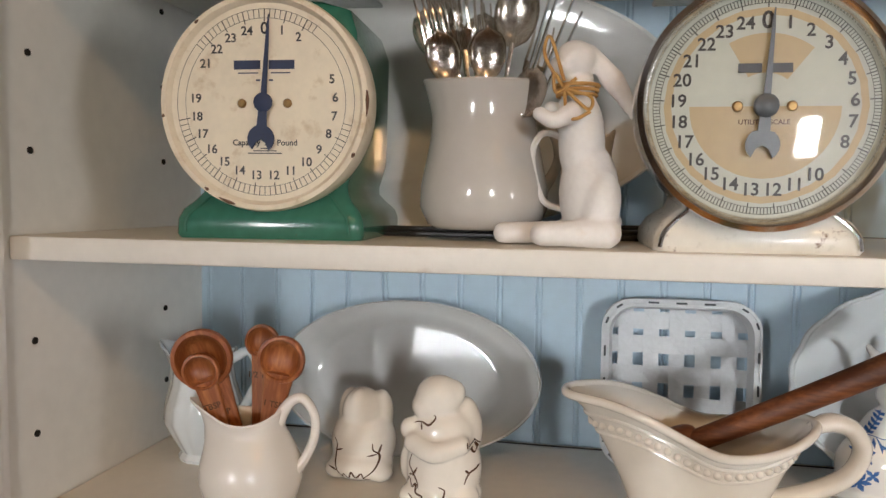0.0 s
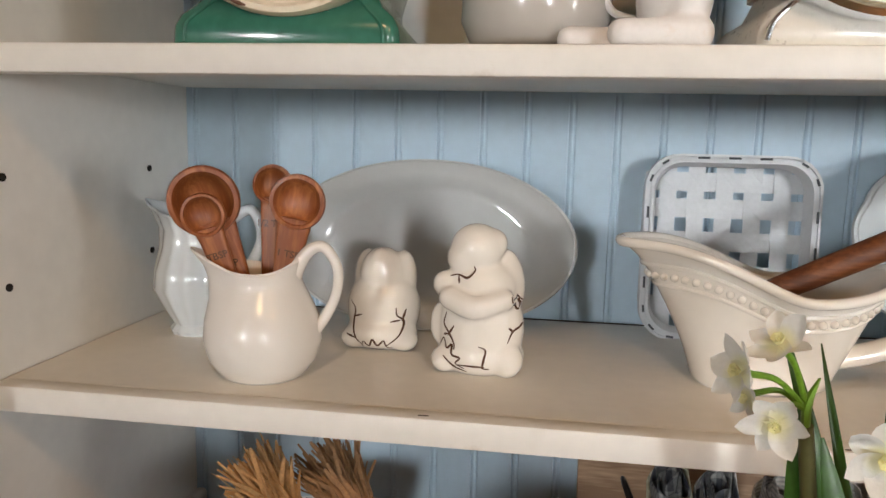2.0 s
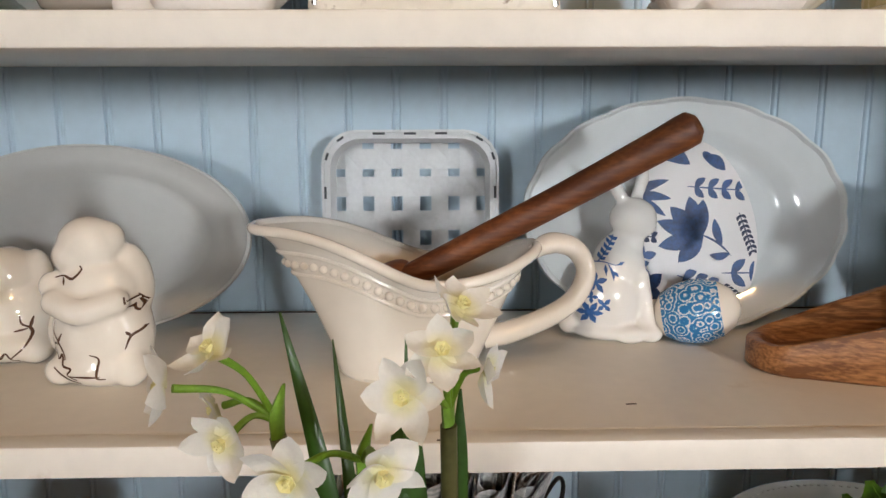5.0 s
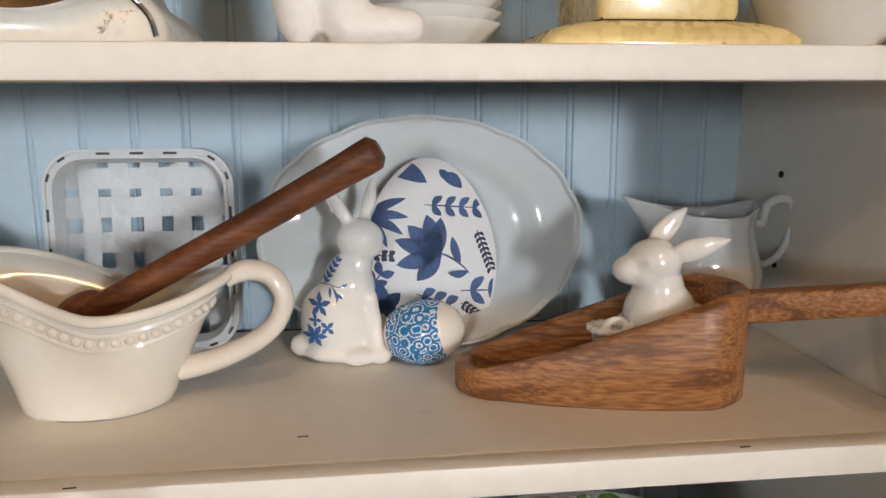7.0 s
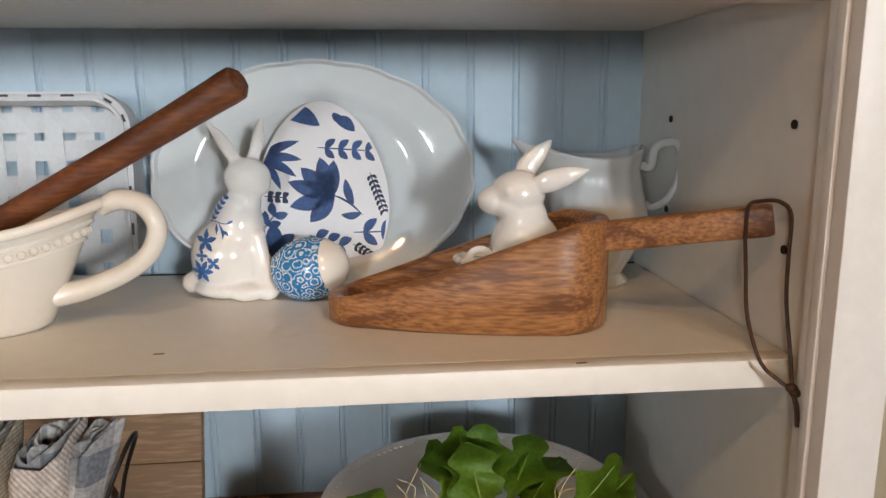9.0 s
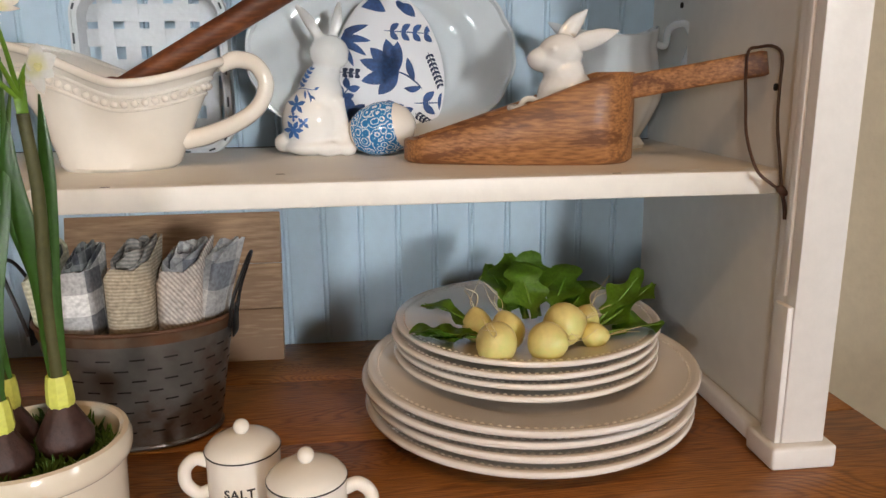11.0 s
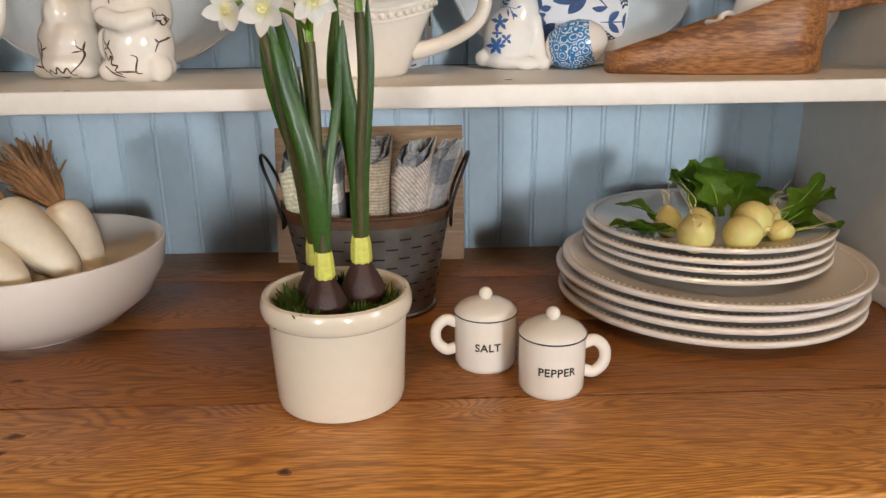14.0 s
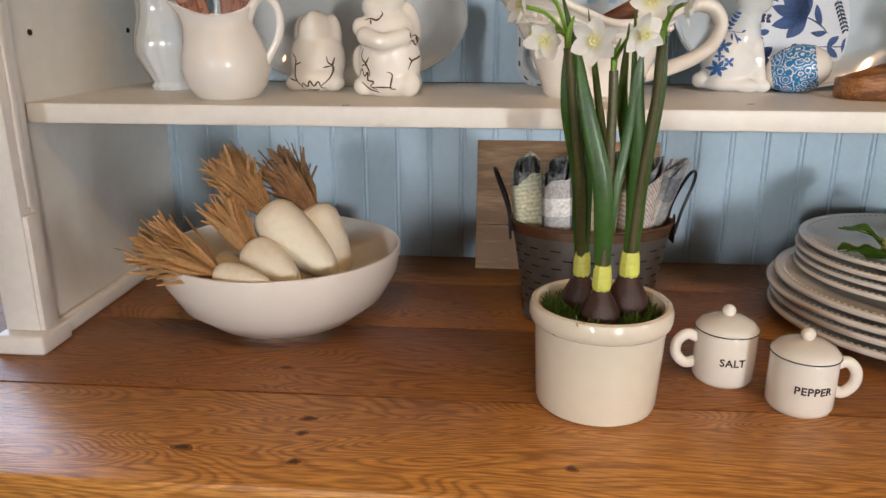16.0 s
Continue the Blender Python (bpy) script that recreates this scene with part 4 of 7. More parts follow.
tagged(part("round_bowl", lathe([(0, 0.0), (0.028, 0.0), (0.030, 0.002), (0.046, 0.016), (0.0575, 0.045), (0.060, 0.075), (0.058, 0.0765), (0.055, 0.046), (0.042, 0.018), (0, 0.006)], 56), M_WHITE, None, "", pose(1.203, 0.10, S2)), "plain white round bowl beside the yellow scale", "bowl")

# ---- middle shelf ----
jug("creamer", pose(0.206, 0.076, S1, 0, 0, 6) @ Matrix.Diagonal((0.925, 0.93, 0.955, 1)), [(0.034, 0.0), (0.039, 0.003), (0.049, 0.016), (0.0545, 0.034), (0.053, 0.052), (0.045, 0.069), (0.0370, 0.083), (0.0345, 0.091), (0.0370, 0.100)],
    0.030, 0.013, [(0.026, 0.0, 0.082), (0.034, 0.0, 0.102), (0.045, 0.0, 0.116), (0.058, 0.0, 0.118), (0.0695, 0.0, 0.101), (0.069, 0.0, 0.078), (0.059, 0.0, 0.056), (0.047, 0, 0.040)], M_MATTE, "cream stoneware creamer holding wooden measuring spoons", hr=(0.0080, 0.0058, 0.0048, 0.0048, 0.0056), hflat=1.3, category="creamer")
jug("creamer", pose(0.085, 0.200, S1, 0, 0, -2), [(0.028, 0.0), (0.030, 0.004), (0.026, 0.010), (0.036, 0.028), (0.0455, 0.048), (0.0440, 0.066), (0.036, 0.090), (0.033, 0.108), (0.037, 0.122), (0.039, 0.126)],
    0.020, 0.010, [(0.036, 0, 0.12), (0.06, 0, 0.13), (0.07, 0, 0.10), (0.05, 0, 0.06)], M_BLUEWHITE, "white fluted glazed creamer standing in the corner", 14, 0.02, category="creamer")
jc = jug("creamer", pose(1.188, 0.245, S1, 0, 0, -6) @ Matrix.Scale(1.09, 4), [(0.030, 0.0), (0.032, 0.004), (0.026, 0.012), (0.036, 0.030), (0.047, 0.052), (0.0485, 0.068), (0.043, 0.090), (0.0395, 0.108), (0.042, 0.122)],
         0.036, 0.012, [(0.040, 0, 0.112), (0.050, 0, 0.110), (0.054, 0, 0.128), (0.072, 0, 0.132), (0.078, -0.0, 0.112), (0.068, 0, 0.082), (0.052, 0, 0.072), (0.046, 0, 0.078)], M_BLUEWHITE, "white fluted creamer with scrolled handle", 12, 0.018, hr=(0.004, 0.0042, 0.0035, 0.003), category="creamer")


def wood_spoon(name, m, bowl_r, depth, stem, text):
    """A measuring spoon: a turned bowl on a widening flat stem; the hollow faces -y."""
    t = thing(name, m, "reddish wooden measuring spoon with stamped letters", "measuring spoon", "measuring spoons")
    prof = [(bowl_r * 0.80, 0.0), (bowl_r * 0.74, -depth * 0.45), (bowl_r * 0.5, -depth * 0.85), (0.0, -depth)]
    full = prof[::-1] + [(bowl_r * 0.84, 0.0012), (bowl_r * 0.96, 0.0008), (bowl_r, -0.002), (bowl_r * 0.95, -depth * 0.6), (bowl_r * 0.6, -depth * 1.15), (0, -depth * 1.28)]
    part("bowl", upright(lathe(full, 40), pose(0, 0, stem)), M_SPOONWOOD, t)
    rows = []
    for i in range(9):
        u = i / 8
        hx = 0.0062 + (bowl_r * 0.62 - 0.0062) * u ** 1.6
        rows.append(round_rect(hx, 0.0042, 0.003, u * (stem - bowl_r * 0.62), 3, 0.005))
    part("stem", grid_surface(rows, True, True, True), M_SPOONWOOD, t)
    part("stamp", upright(text_bm(text, 0.0085, 0.0001), pose(0, 0.0004, stem - bowl_r * 1.9)), M_BROWNINK, t, m=pose(0, 0, 0, 0, 0, 0), smooth=False)


JX, JY, JZ = 0.205, 0.078, S1 + 0.0035
wood_spoon("measuring_spoon", pose(JX + 0.003, JY + 0.010, JZ, 4, -20, 14), 0.0305, 0.018, 0.156, "CUP")
wood_spoon("measuring_spoon", pose(JX - 0.002, JY - 0.006, JZ, 2, -18, 10), 0.0190, 0.011, 0.142, "TBSP")
wood_spoon("measuring_spoon", pose(JX - 0.004, JY + 0.016, JZ, -2, 2, 6), 0.0180, 0.010, 0.160, "1/2 TSP")
wood_spoon("measuring_spoon", pose(JX + 0.002, JY + 0.002, JZ, 2, 11, 8), 0.0240, 0.014, 0.150, "1 TSP")


def bunny(name, blobs, strokes, m, label, ink=M_BROWNINK, base=M_CREAM, frame_m=None, voxel=0.0024):
    body = sculpt(blobs, voxel, 5)
    for v in body.verts:
        v.co.z = max(v.co.z, 0.0)
    inked(body, strokes, frame_m or Matrix(((1, 0, 0, 0), (0, 0, -1, 0), (0, 1, 0, 0), (0, 0, 0, 1))))
    return tagged(part(name, body, [base, ink], None, "", m, angle=60), label, "figurine", "rabbit figurines")


W1 = [0.0004, 0.0011, 0.0005]
bunny("rabbit_figurine", [((0, 0.0, 0.042), (0.035, 0.032, 0.044)), ((0, -0.004, 0.078), (0.022, 0.022, 0.030)), ((0, -0.012, 0.086), (0.0125, 0.014, 0.022)), ((-0.017, 0.006, 0.074), (0.013, 0.016, 0.030)), ((0.017, 0.006, 0.074), (0.013, 0.016, 0.030)),
                          ((-0.023, -0.017, 0.012), (0.014, 0.015, 0.012)), ((0.023, -0.017, 0.012), (0.014, 0.015, 0.012)), ((0, -0.008, 0.018), (0.034, 0.03, 0.020))],
      [([(-0.026, 0.052), (-0.020, 0.044), (-0.022, 0.030), (-0.018, 0.016), (-0.012, 0.009)], W1), ([(-0.022, 0.036), (-0.013, 0.040)], W1), ([(-0.028, 0.018), (-0.017, 0.015)], W1),
       ([(0.018, 0.048), (0.019, 0.040), (0.024, 0.034), (0.022, 0.020), (0.010, 0.008)], W1), ([(0.026, 0.046), (0.023, 0.034)], W1), ([(0.013, 0.033), (0.022, 0.035)], W1),
       ([(-0.012, 0.006), (-0.010, 0.013), (-0.005, 0.008), (-0.001, 0.016), (0.003, 0.009), (0.009, 0.015), (0.011, 0.007), (0.016, 0.006)], W1), ([(-0.006, 0.004), (0.002, 0.003), (0.008, 0.004)], W1)],
      pose(0.286, 0.192, S1, 0, 0, -2) @ Matrix.Diagonal((1.06, 1.04, 0.93, 1)), "white glazed rabbit figurine with brown drawn branches")
bunny("rabbit_figurine", [((0.002, 0.0, 0.040), (0.039, 0.034, 0.046)), ((0.0, 0.0, 0.078), (0.034, 0.028, 0.026)), ((-0.003, -0.004, 0.112), (0.024, 0.022, 0.022)), ((-0.014, -0.010, 0.104), (0.015, 0.015, 0.015)), ((0.010, -0.002, 0.116), (0.014, 0.014, 0.014)),
                          ((0.025, 0.010, 0.082), (0.014, 0.017, 0.029), (0, -10, 0)), ([(0.024, -0.022, 0.070), (0.0, -0.034, 0.064), (-0.022, -0.026, 0.070)], [0.010, 0.0105, 0.011]), ((-0.030, -0.014, 0.080), (0.010, 0.010, 0.012)),
                          ((-0.028, -0.014, 0.012), (0.013, 0.014, 0.012)), ((0.027, -0.016, 0.015), (0.015, 0.016, 0.016)), ((0.002, -0.002, 0.016), (0.040, 0.032, 0.020)), ((-0.035, 0.004, 0.04), (0.010, 0.014, 0.02))],
      [([(-0.024, 0.088), (-0.016, 0.090), (-0.008, 0.088), (-0.002, 0.094), (-0.003, 0.098)], W1), ([(-0.016, 0.089), (-0.015, 0.083)], W1),
       ([(-0.026, 0.056), (-0.028, 0.046), (-0.022, 0.038), (-0.018, 0.030), (-0.018, 0.024)], W1), ([(-0.024, 0.036), (-0.018, 0.046)], W1), ([(-0.024, 0.038), (-0.028, 0.036)], W1),
       ([(-0.032, 0.026), (-0.028, 0.033), (-0.025, 0.024), (-0.020, 0.029), (-0.020, 0.020), (-0.012, 0.018), (-0.016, 0.013), (-0.008, 0.009)], W1), ([(-0.028, 0.018), (-0.018, 0.010), (-0.006, 0.006)], W1),
       ([(-0.014, 0.012), (0.0, 0.012), (0.010, 0.012)], W1), ([(0.004, 0.030), (0.010, 0.027), (0.009, 0.018), (0.008, 0.011), (0.014, 0.010)], W1),
       ([(0.028, 0.032), (0.032, 0.042), (0.038, 0.046), (0.041, 0.054)], W1), ([(0.032, 0.042), (0.029, 0.046)], W1), ([(0.031, 0.074), (0.033, 0.062), (0.038, 0.060), (0.035, 0.066), (0.033, 0.072), (0.039, 0.064)], W1)],
      pose(0.388, 0.131, S1, 0, 0, -2), "white glazed rabbit figurine with folded arms and drawn branches")

# crumpled clear wrap beside the smaller rabbit
wrap = bmesh.new()
bmesh.ops.create_icosphere(wrap, subdivisions=3, radius=1)
for v in wrap.verts:
    k = 1 + 0.22 * noise.noise(v.co * 2.2) + 0.10 * noise.noise(v.co * 6)
    v.co = Vector((v.co.x * 0.026 * k, v.co.y * 0.024 * k, max(-0.036, v.co.z * 0.038 * k)))
ob = part("plastic_wrap", wrap, M_FILM, None, "", pose(0.240, 0.215, S1 + 0.036), angle=18)
ob.visible_shadow = False
tagged(ob, "crumpled clear plastic wrap behind the creamer", "wrap")

platter(0.312, 0.292, S1, 0.164, 0.0935, 13, M_PLATTER, "glossy white oval platter leaning against the beadboard", flare=0.72)
platter(0.906, 0.287, S1, 0.158, 0.1135, 11, M_BLUEWHITE, "white oval platter with scalloped rim leaning back", scallop=0.016, flare=0.64)


def basket_tray():
    t = thing("basket_tray", pose(0.634, 0.284, S1 + 0.0005, -3, 0, 0), "whitewashed woven splint tray standing on its side", "basket")
    w, h, d, r = 0.086, 0.097, 0.042, 0.034

    def ring(inset, y):
        return [(x, y, z + h) for x, z, _ in round_rect(w - inset, h - inset, r - inset * 0.6, 0, 7)]

    part("rim_band", grid_surface([ring(0.0, 0.0), ring(0.0, d), ring(0.003, d), ring(0.003, 0.0), ring(0.0, 0.0)], True), M_BASKET, t)
    part("outer_band", grid_surface([ring(-0.0028, -0.002), ring(-0.003, 0.012), ring(-0.0002, 0.012), ring(-0.0002, -0.002), ring(-0.0028, -0.002)], True), M_BASKET, t)
    part("inner_band", grid_surface([ring(0.0032, -0.002), ring(0.006, -0.002), ring(0.010, 0.016), ring(0.0034, 0.016), ring(0.0032, -0.002)], True), M_BASKET, t)
    hole = ring(0.001, -0.0026)
    n = len(hole)
    for i in range(0, n, 1):
        a, b = Vector(hole[i]), Vector(hole[(i + 1) % n])
        if (b - a).length > 0.02:
            for u in (0.2, 0.5, 0.8):
                c = a.lerp(b, u)
                dd = (b - a).normalized() * 0.006
                part("stitch", tube([c - dd, c + dd], 0.0013, 6), M_POINTERG, t)
        elif i % 3 == 1:
            part("stitch", tube([a, b], 0.0013, 6), M_POINTERG, t)
    y0 = d - 0.004
    for k, z in enumerate((0.030, 0.066, 0.103, 0.139, 0.168)):
        zz = z
        pts = [(-w + 0.002 + (2 * w - 0.004) * i / 24, y0 + 0.0016 * math.cos(math.pi * (i / 24 * 5 + k)), zz) for i in range(25)]
        rows = [[(x, y, z0 - 0.0105), (x, y - 0.0008, z0 - 0.0105), (x, y - 0.0008, z0 + 0.0105), (x, y, z0 + 0.0105)] for x, y, z0 in pts]
        part("weaver", grid_surface(rows, True, True, True), M_BASKET, t)
    for k, x in enumerate((-0.060, -0.030, 0.0, 0.030, 0.060)):
        pts = [(x, y0 - 0.0016 * math.cos(math.pi * (i / 24 * 5 + k)), 0.003 + (2 * h - 0.006) * i / 24) for i in range(25)]
        rows = [[(x0 - 0.009, y, z), (x0 - 0.009, y - 0.0008, z), (x0 + 0.009, y - 0.0008, z), (x0 + 0.009, y, z)] for x0, y, z in pts]
        part("stake", grid_surface(rows, True, True, True), M_BASKET, t)


basket_tray()


def gravy_boat():
    t = thing("gravy_boat", pose(0.655, 0.147, S1), "cream glazed gravy boat with beaded rim and loop handle", "gravy boat")

    def rim_h(f):
        c = math.cos(f)
        k = min(1.0, max(0.0, -c) / 0.90)
        return 0.085 + 0.037 * k * k * (3 - 2 * k) + 0.020 * max(0.0, c) ** 2

    def at(f, u, inset=0.0):
        c, s = math.cos(f), math.sin(f)
        base_x, base_y, off = 0.056, 0.043, -0.022 * (1 - u) ** 1.3
        top_x = 0.138 * (0.62 + 0.38 * (-c) ** 1.2) if c < 0 else 0.078
        top_y = 0.056 * (1.0 if c > 0 else 1 - 0.22 * (-c) ** 2.2)
        k = u ** 1.2
        ax = base_x + (top_x - base_x) * k - inset
        ay = base_y + (top_y - base_y) * (u ** 0.8) - inset
        flare = 0.009 * (max(0, u - 0.86) / 0.14) ** 1.4
        s = math.copysign(abs(s) ** 0.72, s) if c < 0 else s
        return ((ax + flare) * c + off, (ay + flare) * s, u * rim_h(f))

    n = 72
    fs = [2 * math.pi * i / n for i in range(n)]
    rows = [[(0.75 * at(f, 0.0)[0], 0.75 * at(f, 0.0)[1], 0.0) for f in fs]]
    for u in (0.0, 0.04, 0.12, 0.25, 0.4, 0.55, 0.68, 0.80, 0.90, 0.95, 1.0):
        rows.append([at(f, u, 0.004 if u == 0.0 else 0) for f in fs])
    rows.append([tuple(a + b for a, b in zip(at(f, 1.0, 0.003), (0, 0, 0.002))) for f in fs])
    for u in (0.99, 0.9, 0.75, 0.55, 0.35, 0.15):
        rows.append([at(f, u, 0.0058) for f in fs])
    part("body", grid_surface(rows, True, True, True), M_CREAM, t)
    part("rim_lip", tube([Vector(at(f, 1.0, 0.0015)) for f in fs] + [Vector(at(0, 1.0, 0.0015))], 0.0044, 12), M_CREAM, t)
    for j, uu in enumerate((0.845, 0.700)):
        ring = [Vector(at(f, uu)) * 1.004 for f in fs] + [Vector(at(0, uu)) * 1.004]
        part("moulding", tube(ring, 0.0024 if j == 0 else 0.0018, 8), M_CREAM, t)
    beads = bmesh.new()
    last = None
    for i in range(721):
        f = 2 * math.pi * i / 720
        p = Vector(at(f, 0.772))
        if last is None or (p - last).length > 0.0088:
            ellipsoid(beads, p + Vector((math.cos(f), math.sin(f), 0)) * 0.0004, (0.0036, 0.0036, 0.0036), sub=2)
            last = p
    tagged(part("beaded_moulding", beads, M_CREAM, t), kind="stuff")
    part("handle", tube([(0.082, 0, 0.0985), (0.091, 0, 0.1045), (0.102, 0, 0.1068), (0.118, 0, 0.101), (0.127, 0, 0.083), (0.119, 0, 0.061), (0.098, 0, 0.045), (0.066, 0, 0.032), (0.042, 0, 0.027)], [0.0060, 0.0088, 0.0086, 0.0082, 0.0082, 0.0090, 0.0100], 14, 34, 1.35, up=(0, 1, 0)), M_CREAM, t)


gravy_boat()
ladle = thing("wooden_spoon", pose(0, 0, 0), "dark brown wooden spoon resting in the gravy boat", "wooden spoon")
part("handle", tube([(0.602, 0.154, 0.337), (0.650, 0.150, 0.361), (0.752, 0.138, 0.416), (0.832, 0.129, 0.461), (0.854, 0.127, 0.4735), (0.862, 0.126, 0.478)], [0.009, 0.0105, 0.0115, 0.012, 0.013, 0.014, 0.0138, 0.008], 18, 40), M_LADLE, ladle)
part("bowl", join(bmesh.new(), ellipsoid(bmesh.new(), (0.616, 0.158, 0.350), (0.024, 0.018, 0.012), (0, -34, 0))), M_LADLE, ladle)

# seated rabbit with blue flowers
LEAFW = [0.0002, 0.0016, 0.0002]


def petals(cx, cy, r, n, w, turn=0.0):
    out = []
    for k in range(n):
        a = turn + 2 * math.pi * k / n
        out.append(([(cx, cy), (cx + r * 0.55 * math.cos(a), cy + r * 0.55 * math.sin(a)), (cx + r * math.cos(a), cy + r * math.sin(a))], [w * 0.3, w, w * 0.2]))
    return out


st = petals(-0.022, 0.058, 0.0105, 5, 0.0026, 0.3) + petals(-0.027, 0.030, 0.0115, 6, 0.0028) + petals(-0.015, 0.038, 0.0075, 4, 0.0022, 0.8) + petals(-0.026, 0.045, 0.006, 4, 0.0018)
st += [([(-0.018, 0.075), (-0.010, 0.088), (-0.003, 0.100)], [0.0004, 0.0004])]
for k in range(5):
    st.append(([(-0.016 + 0.0028 * k, 0.078 + 0.0045 * k), (-0.0115 + 0.0028 * k, 0.080 + 0.0045 * k)], LEAFW))
    st.append(([(-0.016 + 0.0028 * k, 0.078 + 0.0045 * k), (-0.0165 + 0.0026 * k, 0.084 + 0.0045 * k)], LEAFW))
st += [([(-0.024, 0.074), (-0.014, 0.076), (-0.004, 0.074), (0.002, 0.076)], [0.0004, 0.0004]), ([(-0.010, 0.075), (-0.006, 0.066), (-0.006, 0.060)], LEAFW), ([(-0.012, 0.074), (-0.012, 0.064)], LEAFW), ([(-0.002, 0.074), (0.004, 0.077)], LEAFW), ([(-0.005, 0.068), (-0.001, 0.063)], LEAFW)]
bunny("rabbit_figurine", [((-0.006, 0.0, 0.038), (0.036, 0.031, 0.040)), ((0.004, 0.0, 0.065), (0.026, 0.024, 0.038)), ((0.012, 0, 0.092), (0.016, 0.016, 0.020)), ((0.016, -0.002, 0.115), (0.0225, 0.019, 0.0195)), ((0.024, -0.004, 0.109), (0.014, 0.013, 0.012)),
                          ([(0.008, -0.004, 0.128), (-0.004, -0.004, 0.148), (-0.016, -0.004, 0.164)], [0.0065, 0.0075, 0.0045], 0.6), ([(0.020, 0.006, 0.130), (0.026, 0.008, 0.150), (0.029, 0.008, 0.168)], [0.006, 0.0075, 0.0042], 0.6),
                          ([(0.022, -0.010, 0.060), (0.028, -0.014, 0.03), (0.030, -0.018, 0.010)], [0.010, 0.0085, 0.0095]), ((0.032, -0.021, 0.008), (0.012, 0.010, 0.009)), ((0.012, -0.024, 0.008), (0.016, 0.010, 0.009)), ((-0.041, 0.0, 0.014), (0.011, 0.011, 0.011)), ((-0.004, 0, 0.010), (0.038, 0.030, 0.012))],
      st, pose(0.828, 0.236, S1, 0, 0, 0), "white porcelain rabbit figurine painted with blue flowers", ink=M_BLUE, base=M_WHITE)


def egg_print(name):
    """Blue transfer pattern: bands, scallops and speckles on white."""
    m = bpy.data.materials.new(name)
    m.use_nodes = True
    nt = m.node_tree
    b = nt.nodes["Principled BSDF"]
    tc = nt.nodes.new("ShaderNodeTexCoord")
    cell = nt.nodes.new("ShaderNodeTexVoronoi")
    cell.inputs["Scale"].default_value = 88
    cell.inputs["Randomness"].default_value = 1.0
    rings = nt.nodes.new("ShaderNodeMath")
    rings.operation = "MULTIPLY"
    rings.inputs[1].default_value = 22
    wv = nt.nodes.new("ShaderNodeMath")
    wv.operation = "SINE"
    nt.links.new(cell.outputs["Distance"], rings.inputs[0])
    nt.links.new(rings.outputs[0], wv.inputs[0])
    half = nt.nodes.new("ShaderNodeMath")
    half.operation = "MULTIPLY_ADD"
    half.inputs[1].default_value = half.inputs[2].default_value = 0.42
    nt.links.new(wv.outputs[0], half.inputs[0])
    vo = nt.nodes.new("ShaderNodeTexVoronoi")
    vo.feature = "DISTANCE_TO_EDGE"
    vo.inputs["Scale"].default_value = 300
    mx = nt.nodes.new("ShaderNodeMath")
    mx.operation = "MULTIPLY_ADD"
    mx.inputs[1].default_value = 1.2
    ramp = nt.nodes.new("ShaderNodeValToRGB")
    ramp.color_ramp.interpolation = "EASE"
    e = ramp.color_ramp.elements
    e[0].position, e[0].color = 0.50, (0.03, 0.19, 0.45, 1)
    e[1].position, e[1].color = 0.98, (0.72, 0.76, 0.78, 1)
    k = ramp.color_ramp.elements.new(0.70)
    k.color = (0.10, 0.36, 0.62, 1)
    for n in (cell, vo):
        nt.links.new(tc.outputs["Object"], n.inputs["Vector"])
    nt.links.new(vo.outputs[0], mx.inputs[0])
    nt.links.new(half.outputs[0], mx.inputs[2])
    nt.links.new(mx.outputs[0], ramp.inputs[0])
    nt.links.new(ramp.outputs[0], b.inputs["Base Color"])
    b.inputs["Roughness"].default_value = 0.2
    return m


eg = lathe([(0, -0.042), (0.012, -0.040), (0.022, -0.033), (0.029, -0.020), (0.032, -0.004), (0.0315, 0.008), (0.027, 0.022), (0.018, 0.034), (0.008, 0.0395), (0, 0.041)], 48)
for f in eg.faces:
    f.material_index = 0 if -0.034 < f.calc_center_median().z < 0.026 else 1
tagged(part("painted_egg", eg, [egg_print("blue_transfer"), M_CREAM], None, "", pose(0.902, 0.212, S1 + 0.0302, 12, 78, -8) @ Matrix.Scale(0.94, 4)), "cream egg with a blue paisley band lying down", "egg")


